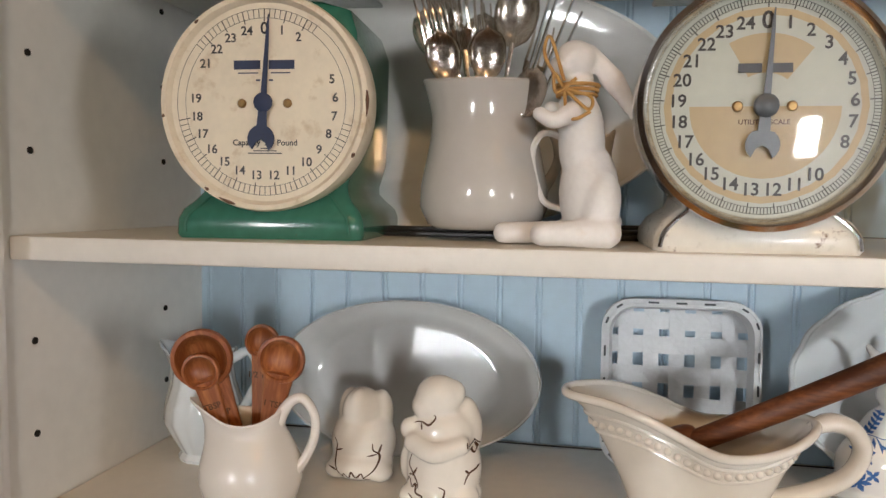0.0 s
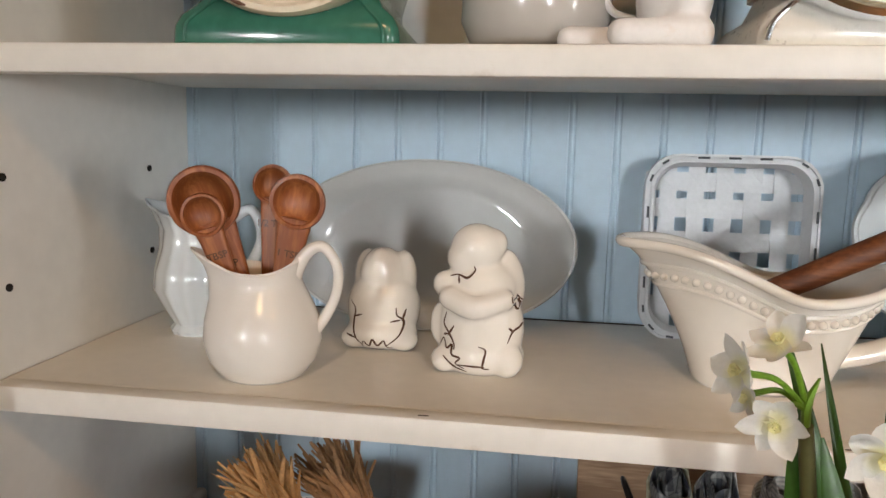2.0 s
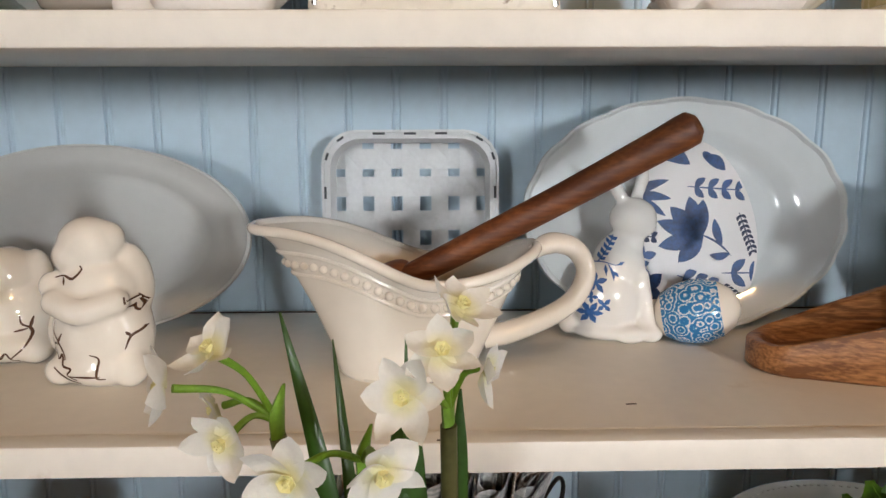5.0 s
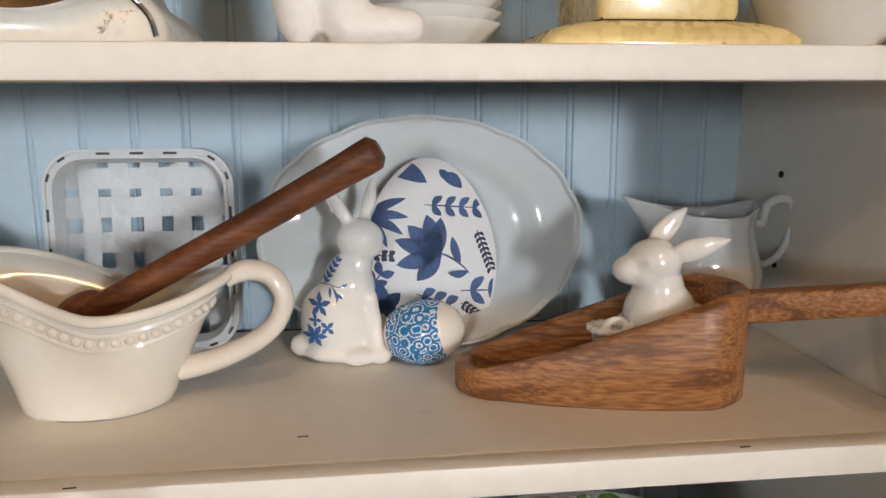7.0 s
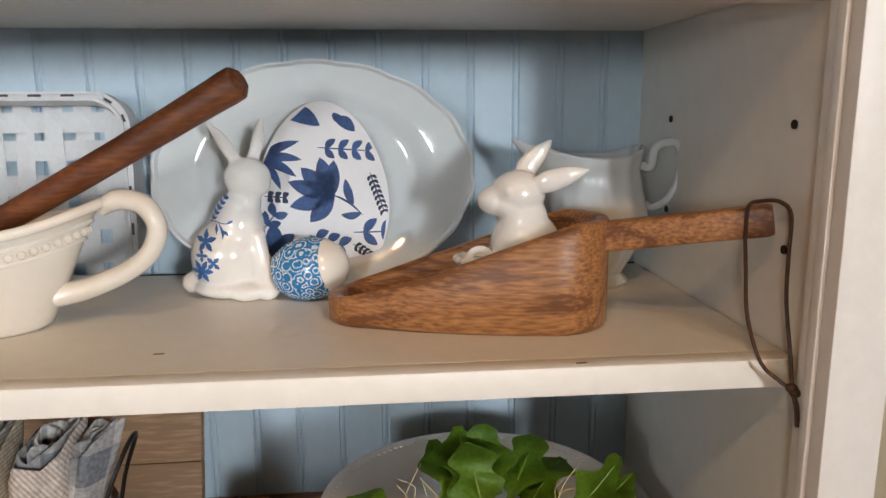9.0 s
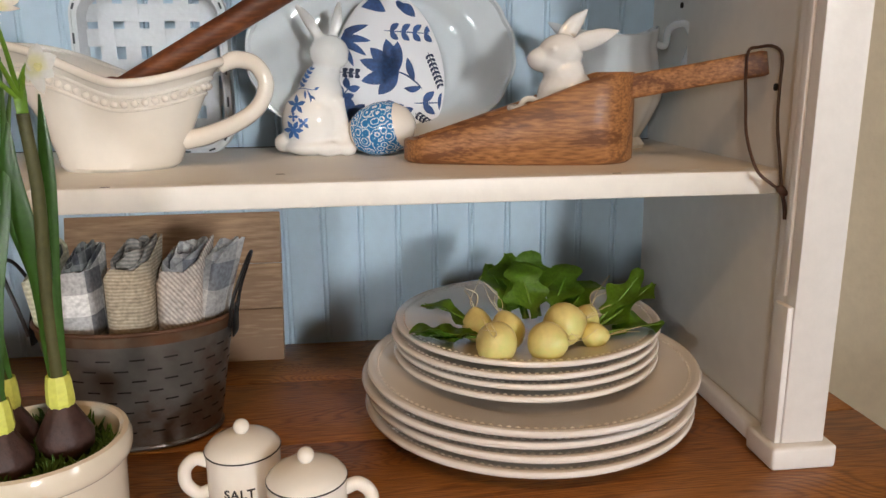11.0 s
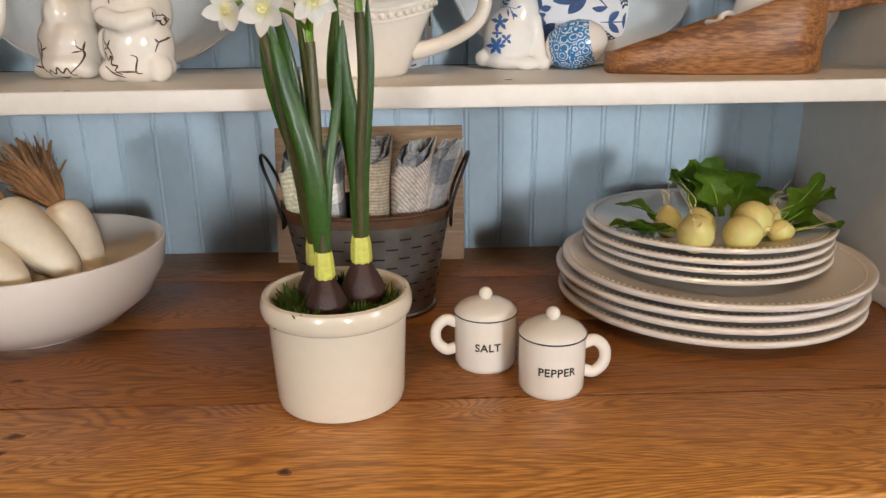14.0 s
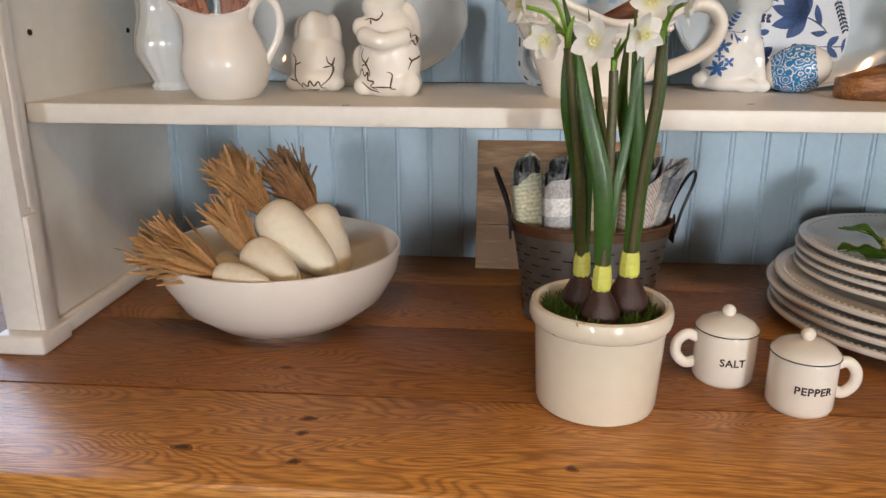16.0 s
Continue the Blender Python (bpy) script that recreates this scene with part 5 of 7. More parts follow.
def egg_sign():
    t = thing("egg_sign", pose(0.912, 0.252, S1 + 0.0005, -9, 0, 0), "white egg-shaped wooden sign with blue painted flowers", "sign")
    pts = []
    for i in range(64):
        a = 2 * math.pi * i / 64
        zz = 0.094 + 0.0945 * math.sin(a)
        pts.append((0.0665 * math.cos(a) * (1.0 - 0.13 * math.sin(a)), zz))
    part("panel", shape_prism(pts, 0.012, 0.001), M_PAPERWHITE, t)
    flowers, spray_no = {}, 0

    def blade(x0, z0, x1, z1, w, key, bend=0.0):
        bm = flowers.setdefault(key, bmesh.new())
        a, b = Vector((x0, z0)), Vector((x1, z1))
        d = b - a
        nrm = Vector((-d.y, d.x)).normalized()
        left, right = [], []
        for i in range(9):
            u = i / 8
            c = a + d * u + nrm * (bend * math.sin(math.pi * u))
            h = w * (math.sin(math.pi * min(1, u * 0.95 + 0.05)) ** 0.8) + 0.0002
            left.append(c + nrm * h)
            right.append(c - nrm * h)
        loop = left + right[::-1]
        ok = [p for p in loop if (p.x / 0.0655) ** 2 / (1.0 - 0.13 * (p.y - 0.094) / 0.0945) ** 2 + ((p.y - 0.094) / 0.0930) ** 2 < 1.0]
        if len(ok) < 3:
            return
        bm.faces.new([bm.verts.new((p.x, -0.0003, p.y)) for p in ok])

    # large bell flower in the middle and sprays round it
    for x1, z1, w in ((0.012, 0.129, 0.0075), (-0.002, 0.132, 0.0090), (-0.021, 0.122, 0.0090), (-0.034, 0.108, 0.0080), (-0.033, 0.083, 0.0085), (-0.013, 0.067, 0.0085)):
        blade(0.010, 0.094, x1, z1, w, "bell_flower", 0.001)
    blade(-0.010, 0.106, 0.012, 0.090, 0.010, "bell_flower")
    blade(0.008, 0.095, 0.040, 0.073, 0.0009, "bell_stem", 0.003)
    blade(0.030, 0.084, 0.023, 0.110, 0.0042, "bell_leaf", 0.001)
    blade(0.038, 0.075, 0.018, 0.074, 0.0036, "bell_leaf", 0.002)
    for ang, ln, w in ((170, 0.030, 0.006), (60, 0.034, 0.0045), (25, 0.044, 0.0045), (0, 0.042, 0.0045), (-25, 0.040, 0.0045), (-55, 0.036, 0.004)):
        blade(-0.062, 0.130, -0.062 + ln * math.cos(radians(ang)), 0.130 + ln * math.sin(radians(ang)), w, "spiky_flower", 0.003)
    for ang, ln, w in ((150, 0.026, 0.007), (95, 0.026, 0.008), (40, 0.024, 0.007), (-20, 0.02, 0.006), (210, 0.02, 0.006)):
        blade(-0.048, 0.040, -0.048 + ln * math.cos(radians(ang)), 0.040 + ln * math.sin(radians(ang)), w, "lower_flower")
    blade(-0.038, 0.176, -0.001, 0.164, 0.0085, "top_leaf", 0.005)
    blade(0.014, 0.172, 0.034, 0.158, 0.006, "top_leaf", 0.002)
    blade(0.012, 0.176, 0.022, 0.166, 0.004, "top_leaf")
    for x0, z0, x1, z1, n, w, lf, key in ((-0.004, 0.142, 0.050, 0.138, 4, 0.0034, 0.0135, "leaf_spray"), (0.030, 0.056, 0.066, 0.056, 2, 0.0044, 0.019, "leaf_spray"), (-0.014, 0.054, 0.020, 0.042, 3, 0.0042, 0.014, "leaf_spray"),
                                          (0.048, 0.116, 0.062, 0.076, 8, 0.0014, 0.0065, "fern_spray"), (0.030, 0.044, 0.058, 0.024, 7, 0.0015, 0.0065, "fern_spray"), (-0.058, 0.094, -0.036, 0.092, 3, 0.0026, 0.007, "fern_spray"), (-0.060, 0.06, -0.046, 0.078, 2, 0.004, 0.014, "leaf_spray"), (0.016, 0.012, 0.030, 0.016, 1, 0.005, 0.01, "leaf_spray")):
        spray_no += 1
        key = (key, spray_no)
        blade(x0, z0, x1, z1, 0.0006, key)
        d = Vector((x1 - x0, z1 - z0))
        a0 = math.atan2(d.y, d.x)
        for k in range(n):
            u = (k + 0.6) / n
            for sgn in (1, -1):
                aa = a0 + sgn * 0.8
                px, pz = x0 + d.x * u, z0 + d.y * u
                blade(px, pz, px + lf * math.cos(aa), pz + lf * math.sin(aa), w, key, 0.001 * sgn)
    for key, bm in flowers.items():
        key = key[0] if isinstance(key, tuple) else key
        part(key, bm, M_POINTER if key == "fern_spray" else M_NAVY, t, "navy blue painted motif", smooth=False)


egg_sign()


def scoop():
    t = thing("wooden_scoop", pose(0.922, 0.148, S1, 0, 0, -8), "brown mango-wood scoop with long handle and leather cord", "scoop")
    L = 0.240
    out = []
    for i in range(13):
        a = math.pi / 2 + math.pi * i / 12
        out.append((0.034 + 0.034 * math.cos(a), 0.034 * math.sin(a)))
    edge = [(0.075, -0.045), (0.12, -0.052), (0.16, -0.054), (0.19, -0.053)]
    for i in range(13):
        a = -math.pi / 2 + math.pi * i / 12
        edge.append((L - 0.048 + 0.048 * math.cos(a), 0.053 * math.sin(a)))
    out = out + edge + [(0.19, 0.053), (0.16, 0.054), (0.12, 0.052), (0.075, 0.045)]

    def top(x):
        return 0.024 + 0.066 * min(1.0, max(0.0, (x - 0.01) / 0.205)) ** 1.05

    c = Vector((0.13, 0))

    def inset(p, d):
        v = Vector(p)
        n = (c - v).normalized()
        n.x *= 0.9
        return v + n * d

    rows = [[(*inset(p, 0.004), 0.0) for p in out], [(p[0], p[1], 0.003) for p in out], [(p[0], p[1], top(p[0]) * 0.5) for p in out], [(p[0], p[1], top(p[0]) - 0.002) for p in out],
            [(*inset(p, 0.002), top(p[0])) for p in out], [(*inset(p, 0.011), top(p[0])) for p in out], [(*inset(p, 0.013), top(p[0]) - 0.002) for p in out],
            [(*inset(p, 0.015), min(top(p[0]) - 0.004, 0.022)) for p in out], [(*inset(p, 0.022), min(top(p[0]) - 0.006, 0.014)) for p in out]]
    part("body", grid_surface(rows, True, True, True), M_SCOOP, t, angle=50)
    inv = t.matrix_basis.inverted()
    a, b = Vector((1.146, 0.104, S1 + 0.074)), Vector((1.2590, 0.034, S1 + 0.097))
    d = (b - a).normalized()
    s = d.cross(Vector((0, 0, 1))).normalized()
    u = s.cross(d)
    rows = []
    for k, (f, hw, hh) in enumerate(((0.0, 0.012, 0.0125), (0.1, 0.0115, 0.012), (0.6, 0.010, 0.0115), (0.97, 0.0095, 0.0118), (1.0, 0.0085, 0.0105))):
        p = a.lerp(b, f)
        rows.append([p + s * x + u * z for x, z, _ in round_rect(hw, hh, 0.003, 0, 3)])
    part("handle", grid_surface(rows, True, True, True), M_SCOOP, t, m=inv)
    for pts, n in (([(1.238, 0.034, 0.358), (1.236, 0.026, 0.335), (1.230, 0.008, 0.306), (1.232, -0.010, 0.278), (1.243, -0.016, 0.266), (1.251, -0.019, 0.260)], 30),
                   ([(1.238, 0.034, 0.358), (1.238, 0.033, 0.382), (1.248, 0.034, 0.3860), (1.258, 0.026, 0.3865), (1.263, 0.018, 0.378), (1.260, 0.012, 0.350), (1.254, 0.0, 0.318), (1.254, -0.012, 0.278), (1.252, -0.019, 0.262)], 40)):
        part("cord", tube(pts, 0.0015, 8, n), M_LEATHER, t, "dark brown leather cord", m=inv)
    part("knot", ellipsoid(ellipsoid(bmesh.new(), (1.2515, -0.020, 0.2605), (0.0048, 0.004, 0.0038), (0, 20, 0)), (1.2535, -0.021, 0.2575), (0.004, 0.004, 0.0035)), M_LEATHER, t, "leather knot", m=inv)
    part("cord_end", tube([(1.252, -0.021, 0.258), (1.2545, -0.0235, 0.246), (1.2555, -0.0245, 0.234)], [0.0020, 0.0028, 0.0028], 6, 8, 0.7), M_LEATHER, t, "cut leather cord end", m=inv)


scoop()
braid = [((-0.032 + 0.0145 * math.cos(a), -0.004 + 0.0145 * math.sin(a), 0.0385), (0.0042, 0.0036, 0.0034), (30, 0, math.degrees(a))) for a in np.linspace(0, 2 * math.pi, 15)[:-1]]
braid += [((-0.029 + 0.0085 * math.cos(a), -0.013, 0.040 + 0.0075 * math.sin(a)), (0.0030, 0.0030, 0.0034), (0, 0, 0)) for a in np.linspace(0, math.pi, 8)]
r4 = sculpt([((0.022, 0.0, 0.030), (0.035, 0.028, 0.030)), ((0.008, 0, 0.048), (0.0285, 0.027, 0.029)), ((0.006, 0, 0.066), (0.0205, 0.020, 0.025)), ((0.002, 0, 0.090), (0.0220, 0.0195, 0.0180)), ((-0.015, 0, 0.084), (0.0155, 0.0130, 0.0122)), ((-0.004, 0, 0.081), (0.017, 0.0172, 0.013)),
             ((-0.0075, -0.0165, 0.0925), (0.0036, 0.0028, 0.0028)), ((-0.0275, 0, 0.0865), (0.0030, 0.0040, 0.0026)),
             ([(0.004, 0.008, 0.100), (0.014, 0.010, 0.114), (0.029, 0.010, 0.130)], [0.006, 0.0096, 0.0082, 0.0022], 0.5), ([(0.012, -0.010, 0.096), (0.030, -0.014, 0.102), (0.053, -0.016, 0.109)], [0.006, 0.0096, 0.0082, 0.0022], 0.5),
             ([(0.004, -0.021, 0.046), (-0.010, -0.022, 0.037), (-0.022, -0.016, 0.033)], [0.0120, 0.0100, 0.0075]), ([(0.0, 0.016, 0.046), (-0.018, 0.012, 0.036)], [0.010, 0.008]),
             ((-0.032, -0.004, 0.031), (0.0140, 0.0140, 0.0090)), ((0.02, 0, 0.012), (0.036, 0.026, 0.013))] + braid, 0.0015, 3)
tagged(part("rabbit_figurine", r4, M_WHITE, None, "", pose(1.081, 0.122, S1 + 0.0145, 0, 0, -4) @ Matrix.Scale(1.06, 4)), "white glazed rabbit figurine sitting inside the wooden scoop", "figurine", "rabbit figurines")
for (nx, ny) in ((0.80, 0.062), (1.108, 0.0075), (0.66, 0.004), (0.36, 0.006)):
    tagged(part("shelf_nick", box(-0.004, 0.004, -0.0008, 0.0008, 0.0, 0.0003), M_DARK, None, "", pose(nx, ny, S1 + 0.0002, 0, 0, 4)), "small dark nick in the shelf paint", "nick", kind="structure")

# ---- countertop things ----
def petal_mat(name):
    """Thin white petal, greenish yellow in the throat, letting some light through."""
    m = mat(name, (0.86, 0.86, 0.82), 0.45, vary=0.05, scale=60, bump=0.25, bscale=260)
    nt = m.node_tree
    b = nt.nodes["Principled BSDF"]
    src = b.inputs["Base Color"].links[0].from_socket
    tc = nt.nodes.new("ShaderNodeTexCoord")
    ln = nt.nodes.new("ShaderNodeVectorMath")
    ln.operation = "LENGTH"
    nt.links.new(tc.outputs["Object"], ln.inputs[0])
    mr = nt.nodes.new("ShaderNodeMapRange")
    mr.interpolation_type = "SMOOTHSTEP"
    mr.inputs[1].default_value, mr.inputs[2].default_value = 0.0035, 0.0105
    mr.inputs[3].default_value, mr.inputs[4].default_value = 0.50, 0.0
    nt.links.new(ln.outputs["Value"], mr.inputs[0])
    mx = nt.nodes.new("ShaderNodeMix")
    mx.data_type = "RGBA"
    nt.links.new(mr.outputs[0], mx.inputs[0])
    nt.links.new(src, mx.inputs[6])
    mx.inputs[7].default_value = (0.78, 0.74, 0.26, 1)
    nt.links.new(mx.outputs[2], b.inputs["Base Color"])
    tr = nt.nodes.new("ShaderNodeBsdfTranslucent")
    nt.links.new(mx.outputs[2], tr.inputs[0])
    ms = nt.nodes.new("ShaderNodeMixShader")
    ms.inputs[0].default_value = 0.28
    out = nt.nodes["Material Output"]
    nt.links.new(b.outputs[0], ms.inputs[1])
    nt.links.new(tr.outputs[0], ms.inputs[2])
    nt.links.new(ms.outputs[0], out.inputs[0])
    return m


M_TURNIP = mat("pale_root", (0.80, 0.73, 0.59), 0.5, vary=0.07, scale=18, spots=((0.66, 0.50, 0.30), 12, 0.55, 0.8), bump=0.15, bscale=60)
M_RAFFIA = mat("dry_raffia", (0.44, 0.25, 0.10), 0.75, vary=0.35, scale=50)
M_RAFFIA2 = mat("brown_raffia", (0.30, 0.16, 0.07), 0.75, vary=0.4, scale=50)
M_ZINC = mat("aged_zinc", (0.17, 0.163, 0.15), 0.36, 0.7, vary=0.25, scale=10, bump=0.2, bscale=50, spots=((0.10, 0.050, 0.026), 11, 0.52, 0.72))
M_RUST = mat("rusty_rim", (0.12, 0.055, 0.028), 0.6, 0.4, vary=0.4, scale=40)
M_RUSTBAND = mat("rust_stained_zinc", (0.145, 0.095, 0.06), 0.5, 0.5, vary=0.4, scale=14, spots=((0.13, 0.052, 0.02), 22, 0.42, 0.60))
M_WIRE = mat("black_wire", (0.018, 0.016, 0.015), 0.4, 0.5, vary=0.2)
M_BOARD = wood("limed_board", (0.30, 0.175, 0.09), (0.60, 0.40, 0.23), (2.5, 26, 26), 0.6, 6, 0.2, 0.0, 0.25)
M_BULB = mat("bulb_skin", (0.052, 0.024, 0.020), 0.55, vary=0.5, scale=45, bump=0.7, bscale=110, spots=((0.13, 0.065, 0.04), 24, 0.58, 0.75))
M_SHEATH = mat("yellow_sheath", (0.66, 0.68, 0.13), 0.45, vary=0.15, scale=40)
M_STRAP = mat("dark_strap_leaf", (0.034, 0.094, 0.013), 0.35, vary=0.3, scale=30, spots=((0.10, 0.16, 0.03), 9, 0.60, 0.85))
M_STEM = mat("brown_green_stem", (0.075, 0.075, 0.025), 0.45, vary=0.3, scale=30)
M_MOSS = mat("moss", (0.050, 0.110, 0.014), 0.8, vary=0.5, scale=90)
M_PETAL = petal_mat("white_petal")
M_CORONA = mat("cream_corona", (0.82, 0.79, 0.42), 0.5, vary=0.12, scale=80)
M_RADISH = mat("yellow_radish", (0.70, 0.58, 0.22), 0.38, vary=0.1, scale=25, spots=((0.55, 0.62, 0.20), 20, 0.50, 0.75))
M_ROOT = mat("root_hair", (0.62, 0.52, 0.28), 0.6, vary=0.2)
M_SHAKER = mat("cream_shaker_glaze", (0.82, 0.78, 0.70), 0.14, vary=0.02, scale=20, coat=0.4)


def cloth(name, c1, c2, kind, size):
    """Woven cloth: plain, checked or herringbone, with fine thread relief."""
    m = bpy.data.materials.new(name)
    m.use_nodes = True
    nt = m.node_tree
    b = nt.nodes["Principled BSDF"]
    tc = nt.nodes.new("ShaderNodeTexCoord")
    if kind == "check":
        sx = nt.nodes.new("ShaderNodeSeparateXYZ")
        nt.links.new(tc.outputs["UV"], sx.inputs[0])
        tot = None
        for k in (0, 1):
            w = nt.nodes.new("ShaderNodeMath")
            w.operation = "PINGPONG"
            w.inputs[1].default_value = size
            nt.links.new(sx.outputs[k], w.inputs[0])
            g = nt.nodes.new("ShaderNodeMath")
            g.operation = "GREATER_THAN"
            g.inputs[1].default_value = size / 2
            nt.links.new(w.outputs[0], g.inputs[0])
            if tot is None:
                tot = g
            else:
                a = nt.nodes.new("ShaderNodeMath")
                a.operation = "ADD"
                nt.links.new(tot.outputs[0], a.inputs[0])
                nt.links.new(g.outputs[0], a.inputs[1])
                h = nt.nodes.new("ShaderNodeMath")
                h.operation = "MULTIPLY"
                h.inputs[1].default_value = 0.5
                nt.links.new(a.outputs[0], h.inputs[0])
                fac = h.outputs[0]
    else:
        w = nt.nodes.new("ShaderNodeTexWave")
        w.inputs["Scale"].default_value = size
        w.inputs["Distortion"].default_value = 1.5 if kind == "plain" else 0.5
        w.wave_type = "BANDS"
        w.bands_direction = "Z" if kind == "plain" else "DIAGONAL"
        nt.links.new(tc.outputs["Object"], w.inputs["Vector"])
        fac = w.outputs["Fac"]
    mx = nt.nodes.new("ShaderNodeMix")
    mx.data_type = "RGBA"
    nt.links.new(fac, mx.inputs[0])
    mx.inputs[6].default_value, mx.inputs[7].default_value = (*c1, 1), (*c2, 1)
    nz = nt.nodes.new("ShaderNodeTexNoise")
    nz.inputs["Scale"].default_value = 260
    nt.links.new(tc.outputs["Object"], nz.inputs["Vector"])
    mr = nt.nodes.new("ShaderNodeMapRange")
    mr.inputs[1].default_value, mr.inputs[2].default_value, mr.inputs[3].default_value, mr.inputs[4].default_value = 0.3, 0.7, 0.72, 1.2
    nt.links.new(nz.outputs["Fac"], mr.inputs[0])
    sc = nt.nodes.new("ShaderNodeVectorMath")
    sc.operation = "SCALE"
    nt.links.new(mx.outputs[2], sc.inputs[0])
    nt.links.new(mr.outputs[0], sc.inputs["Scale"])
    nt.links.new(sc.outputs[0], b.inputs["Base Color"])
    b.inputs["Roughness"].default_value = 0.9
    bp = nt.nodes.new("ShaderNodeBump")
    bp.inputs["Strength"].default_value = 0.4
    bp.inputs["Distance"].default_value = 0.001
    nt.links.new(nz.outputs["Fac"], bp.inputs["Height"])
    nt.links.new(bp.outputs[0], b.inputs["Normal"])
    return m


# bowl of dried-top roots
tagged(part("serving_bowl", lathe([(0, 0.004), (0.050, 0.004), (0.052, 0.0), (0.060, 0.0), (0.062, 0.005), (0.094, 0.0145), (0.127, 0.040), (0.1455, 0.072), (0.1505, 0.101), (0.150, 0.1045), (0.1475, 0.1050), (0.145, 0.101), (0.1395, 0.072), (0.120, 0.043), (0.086, 0.020), (0.04, 0.013), (0, 0.012)], 96), M_MATTE, None, "", pose(0.262, 0.064, 0) @ Matrix.Scale(0.965, 4)),
       "wide cream stoneware bowl filled with straw-topped roots", "bowl")


def root_thing(neck, tip, r, tuft, spread, n, material, seed):
    """A pale root from its neck to its tip, with a sheaf of dry straw at the neck."""
    rnd = random.Random(seed)
    nk, tp = Vector(neck), Vector(tip)
    t = thing("straw_topped_root", Matrix.Translation(nk), "pale cream root vegetable topped with dry straw", "root vegetable", "roots in the bowl")
    d = tp - nk
    part("root", tube([d * u for u in (0, 0.05, 0.15, 0.3, 0.5, 0.7, 0.88, 1.0)], [r * 0.40, r * 0.80, r * 0.98, r, r * 0.93, r * 0.76, r * 0.52, r * 0.10], 22, 24), M_TURNIP, t)
    if n:
        td = Vector(tuft) - nk
        part("binding", tube([td.normalized() * (-0.006), td.normalized() * 0.012], [r * 0.42, r * 0.36, r * 0.40], 12, 6), M_RAFFIA2, t)
        st_ = bmesh.new()
        side = td.cross(Vector((0.2, 1, 0.1))).normalized()
        up = side.cross(td).normalized()
        for i in range(n):
            a, q = rnd.uniform(0, 2 * math.pi), math.sqrt(rnd.random())
            off = side * math.cos(a) * q + up * math.sin(a) * q
            ln = rnd.uniform(0.62, 1.10)
            st0 = off * r * 0.34
            mid = td * 0.5 * ln + off * spread * 0.55 + Vector((rnd.uniform(-1, 1), rnd.uniform(-1, 1), rnd.uniform(-1, 1))) * 0.006
            end = td * ln + off * spread * rnd.uniform(0.8, 1.25) + Vector((rnd.uniform(-1, 1), rnd.uniform(-1, 1), rnd.uniform(-1, 1))) * 0.008
            tube([st0, mid, end], [0.0012, rnd.uniform(0.0016, 0.0034), 0.0011], 4, 5, 0.22, bm=st_, up=(rnd.uniform(-1, 1), rnd.uniform(-1, 1), 0.3))
        tagged(part("straw", st_, material, t, "bundle of dry straw", smooth=False), kind="stuff")


root_thing((0.254, 0.034, 0.150), (0.343, 0.002, 0.082), 0.0290, (0.201, 0.054, 0.204), 0.026, 320, M_RAFFIA, 1)
root_thing((0.300, 0.068, 0.146), (0.346, 0.042, 0.068), 0.0260, (0.252, 0.088, 0.198), 0.030, 340, M_RAFFIA2, 2)
root_thing((0.246, -0.002, 0.112), (0.310, -0.042, 0.086), 0.0240, (0.211, 0.008, 0.164), 0.020, 240, M_RAFFIA, 3)
root_thing((0.222, -0.044, 0.097), (0.292, -0.070, 0.092), 0.0170, (0.146, -0.045, 0.130), 0.034, 300, M_RAFFIA, 4)
root_thing((0.200, 0.015, 0.092), (0.250, 0.000, 0.085), 0.0150, (0.2, 0, 0.1), 0.02, 0, M_RAFFIA, 5)
root_thing((0.290, 0.020, 0.086), (0.350, 0.030, 0.070), 0.0200, (0.2, 0, 0.1), 0.02, 0, M_RAFFIA, 6)
root_thing((0.190, -0.020, 0.092), (0.215, -0.060, 0.084), 0.0150, (0.2, 0, 0.1), 0.02, 0, M_RAFFIA, 7)

# cutting board behind the bucket
cb = thing("wooden_board", pose(0.628, 0.290, 0, -14, 0, 0), "light wooden board of three planks leaning on the beadboard", "board")
for z0, z1 in ((0.0, 0.068), (0.0684, 0.128), (0.1284, 0.196)):
    part("plank", box(-0.1365, 0.1365, 0.0, 0.016, z0, z1, 0.0012), M_BOARD, cb)


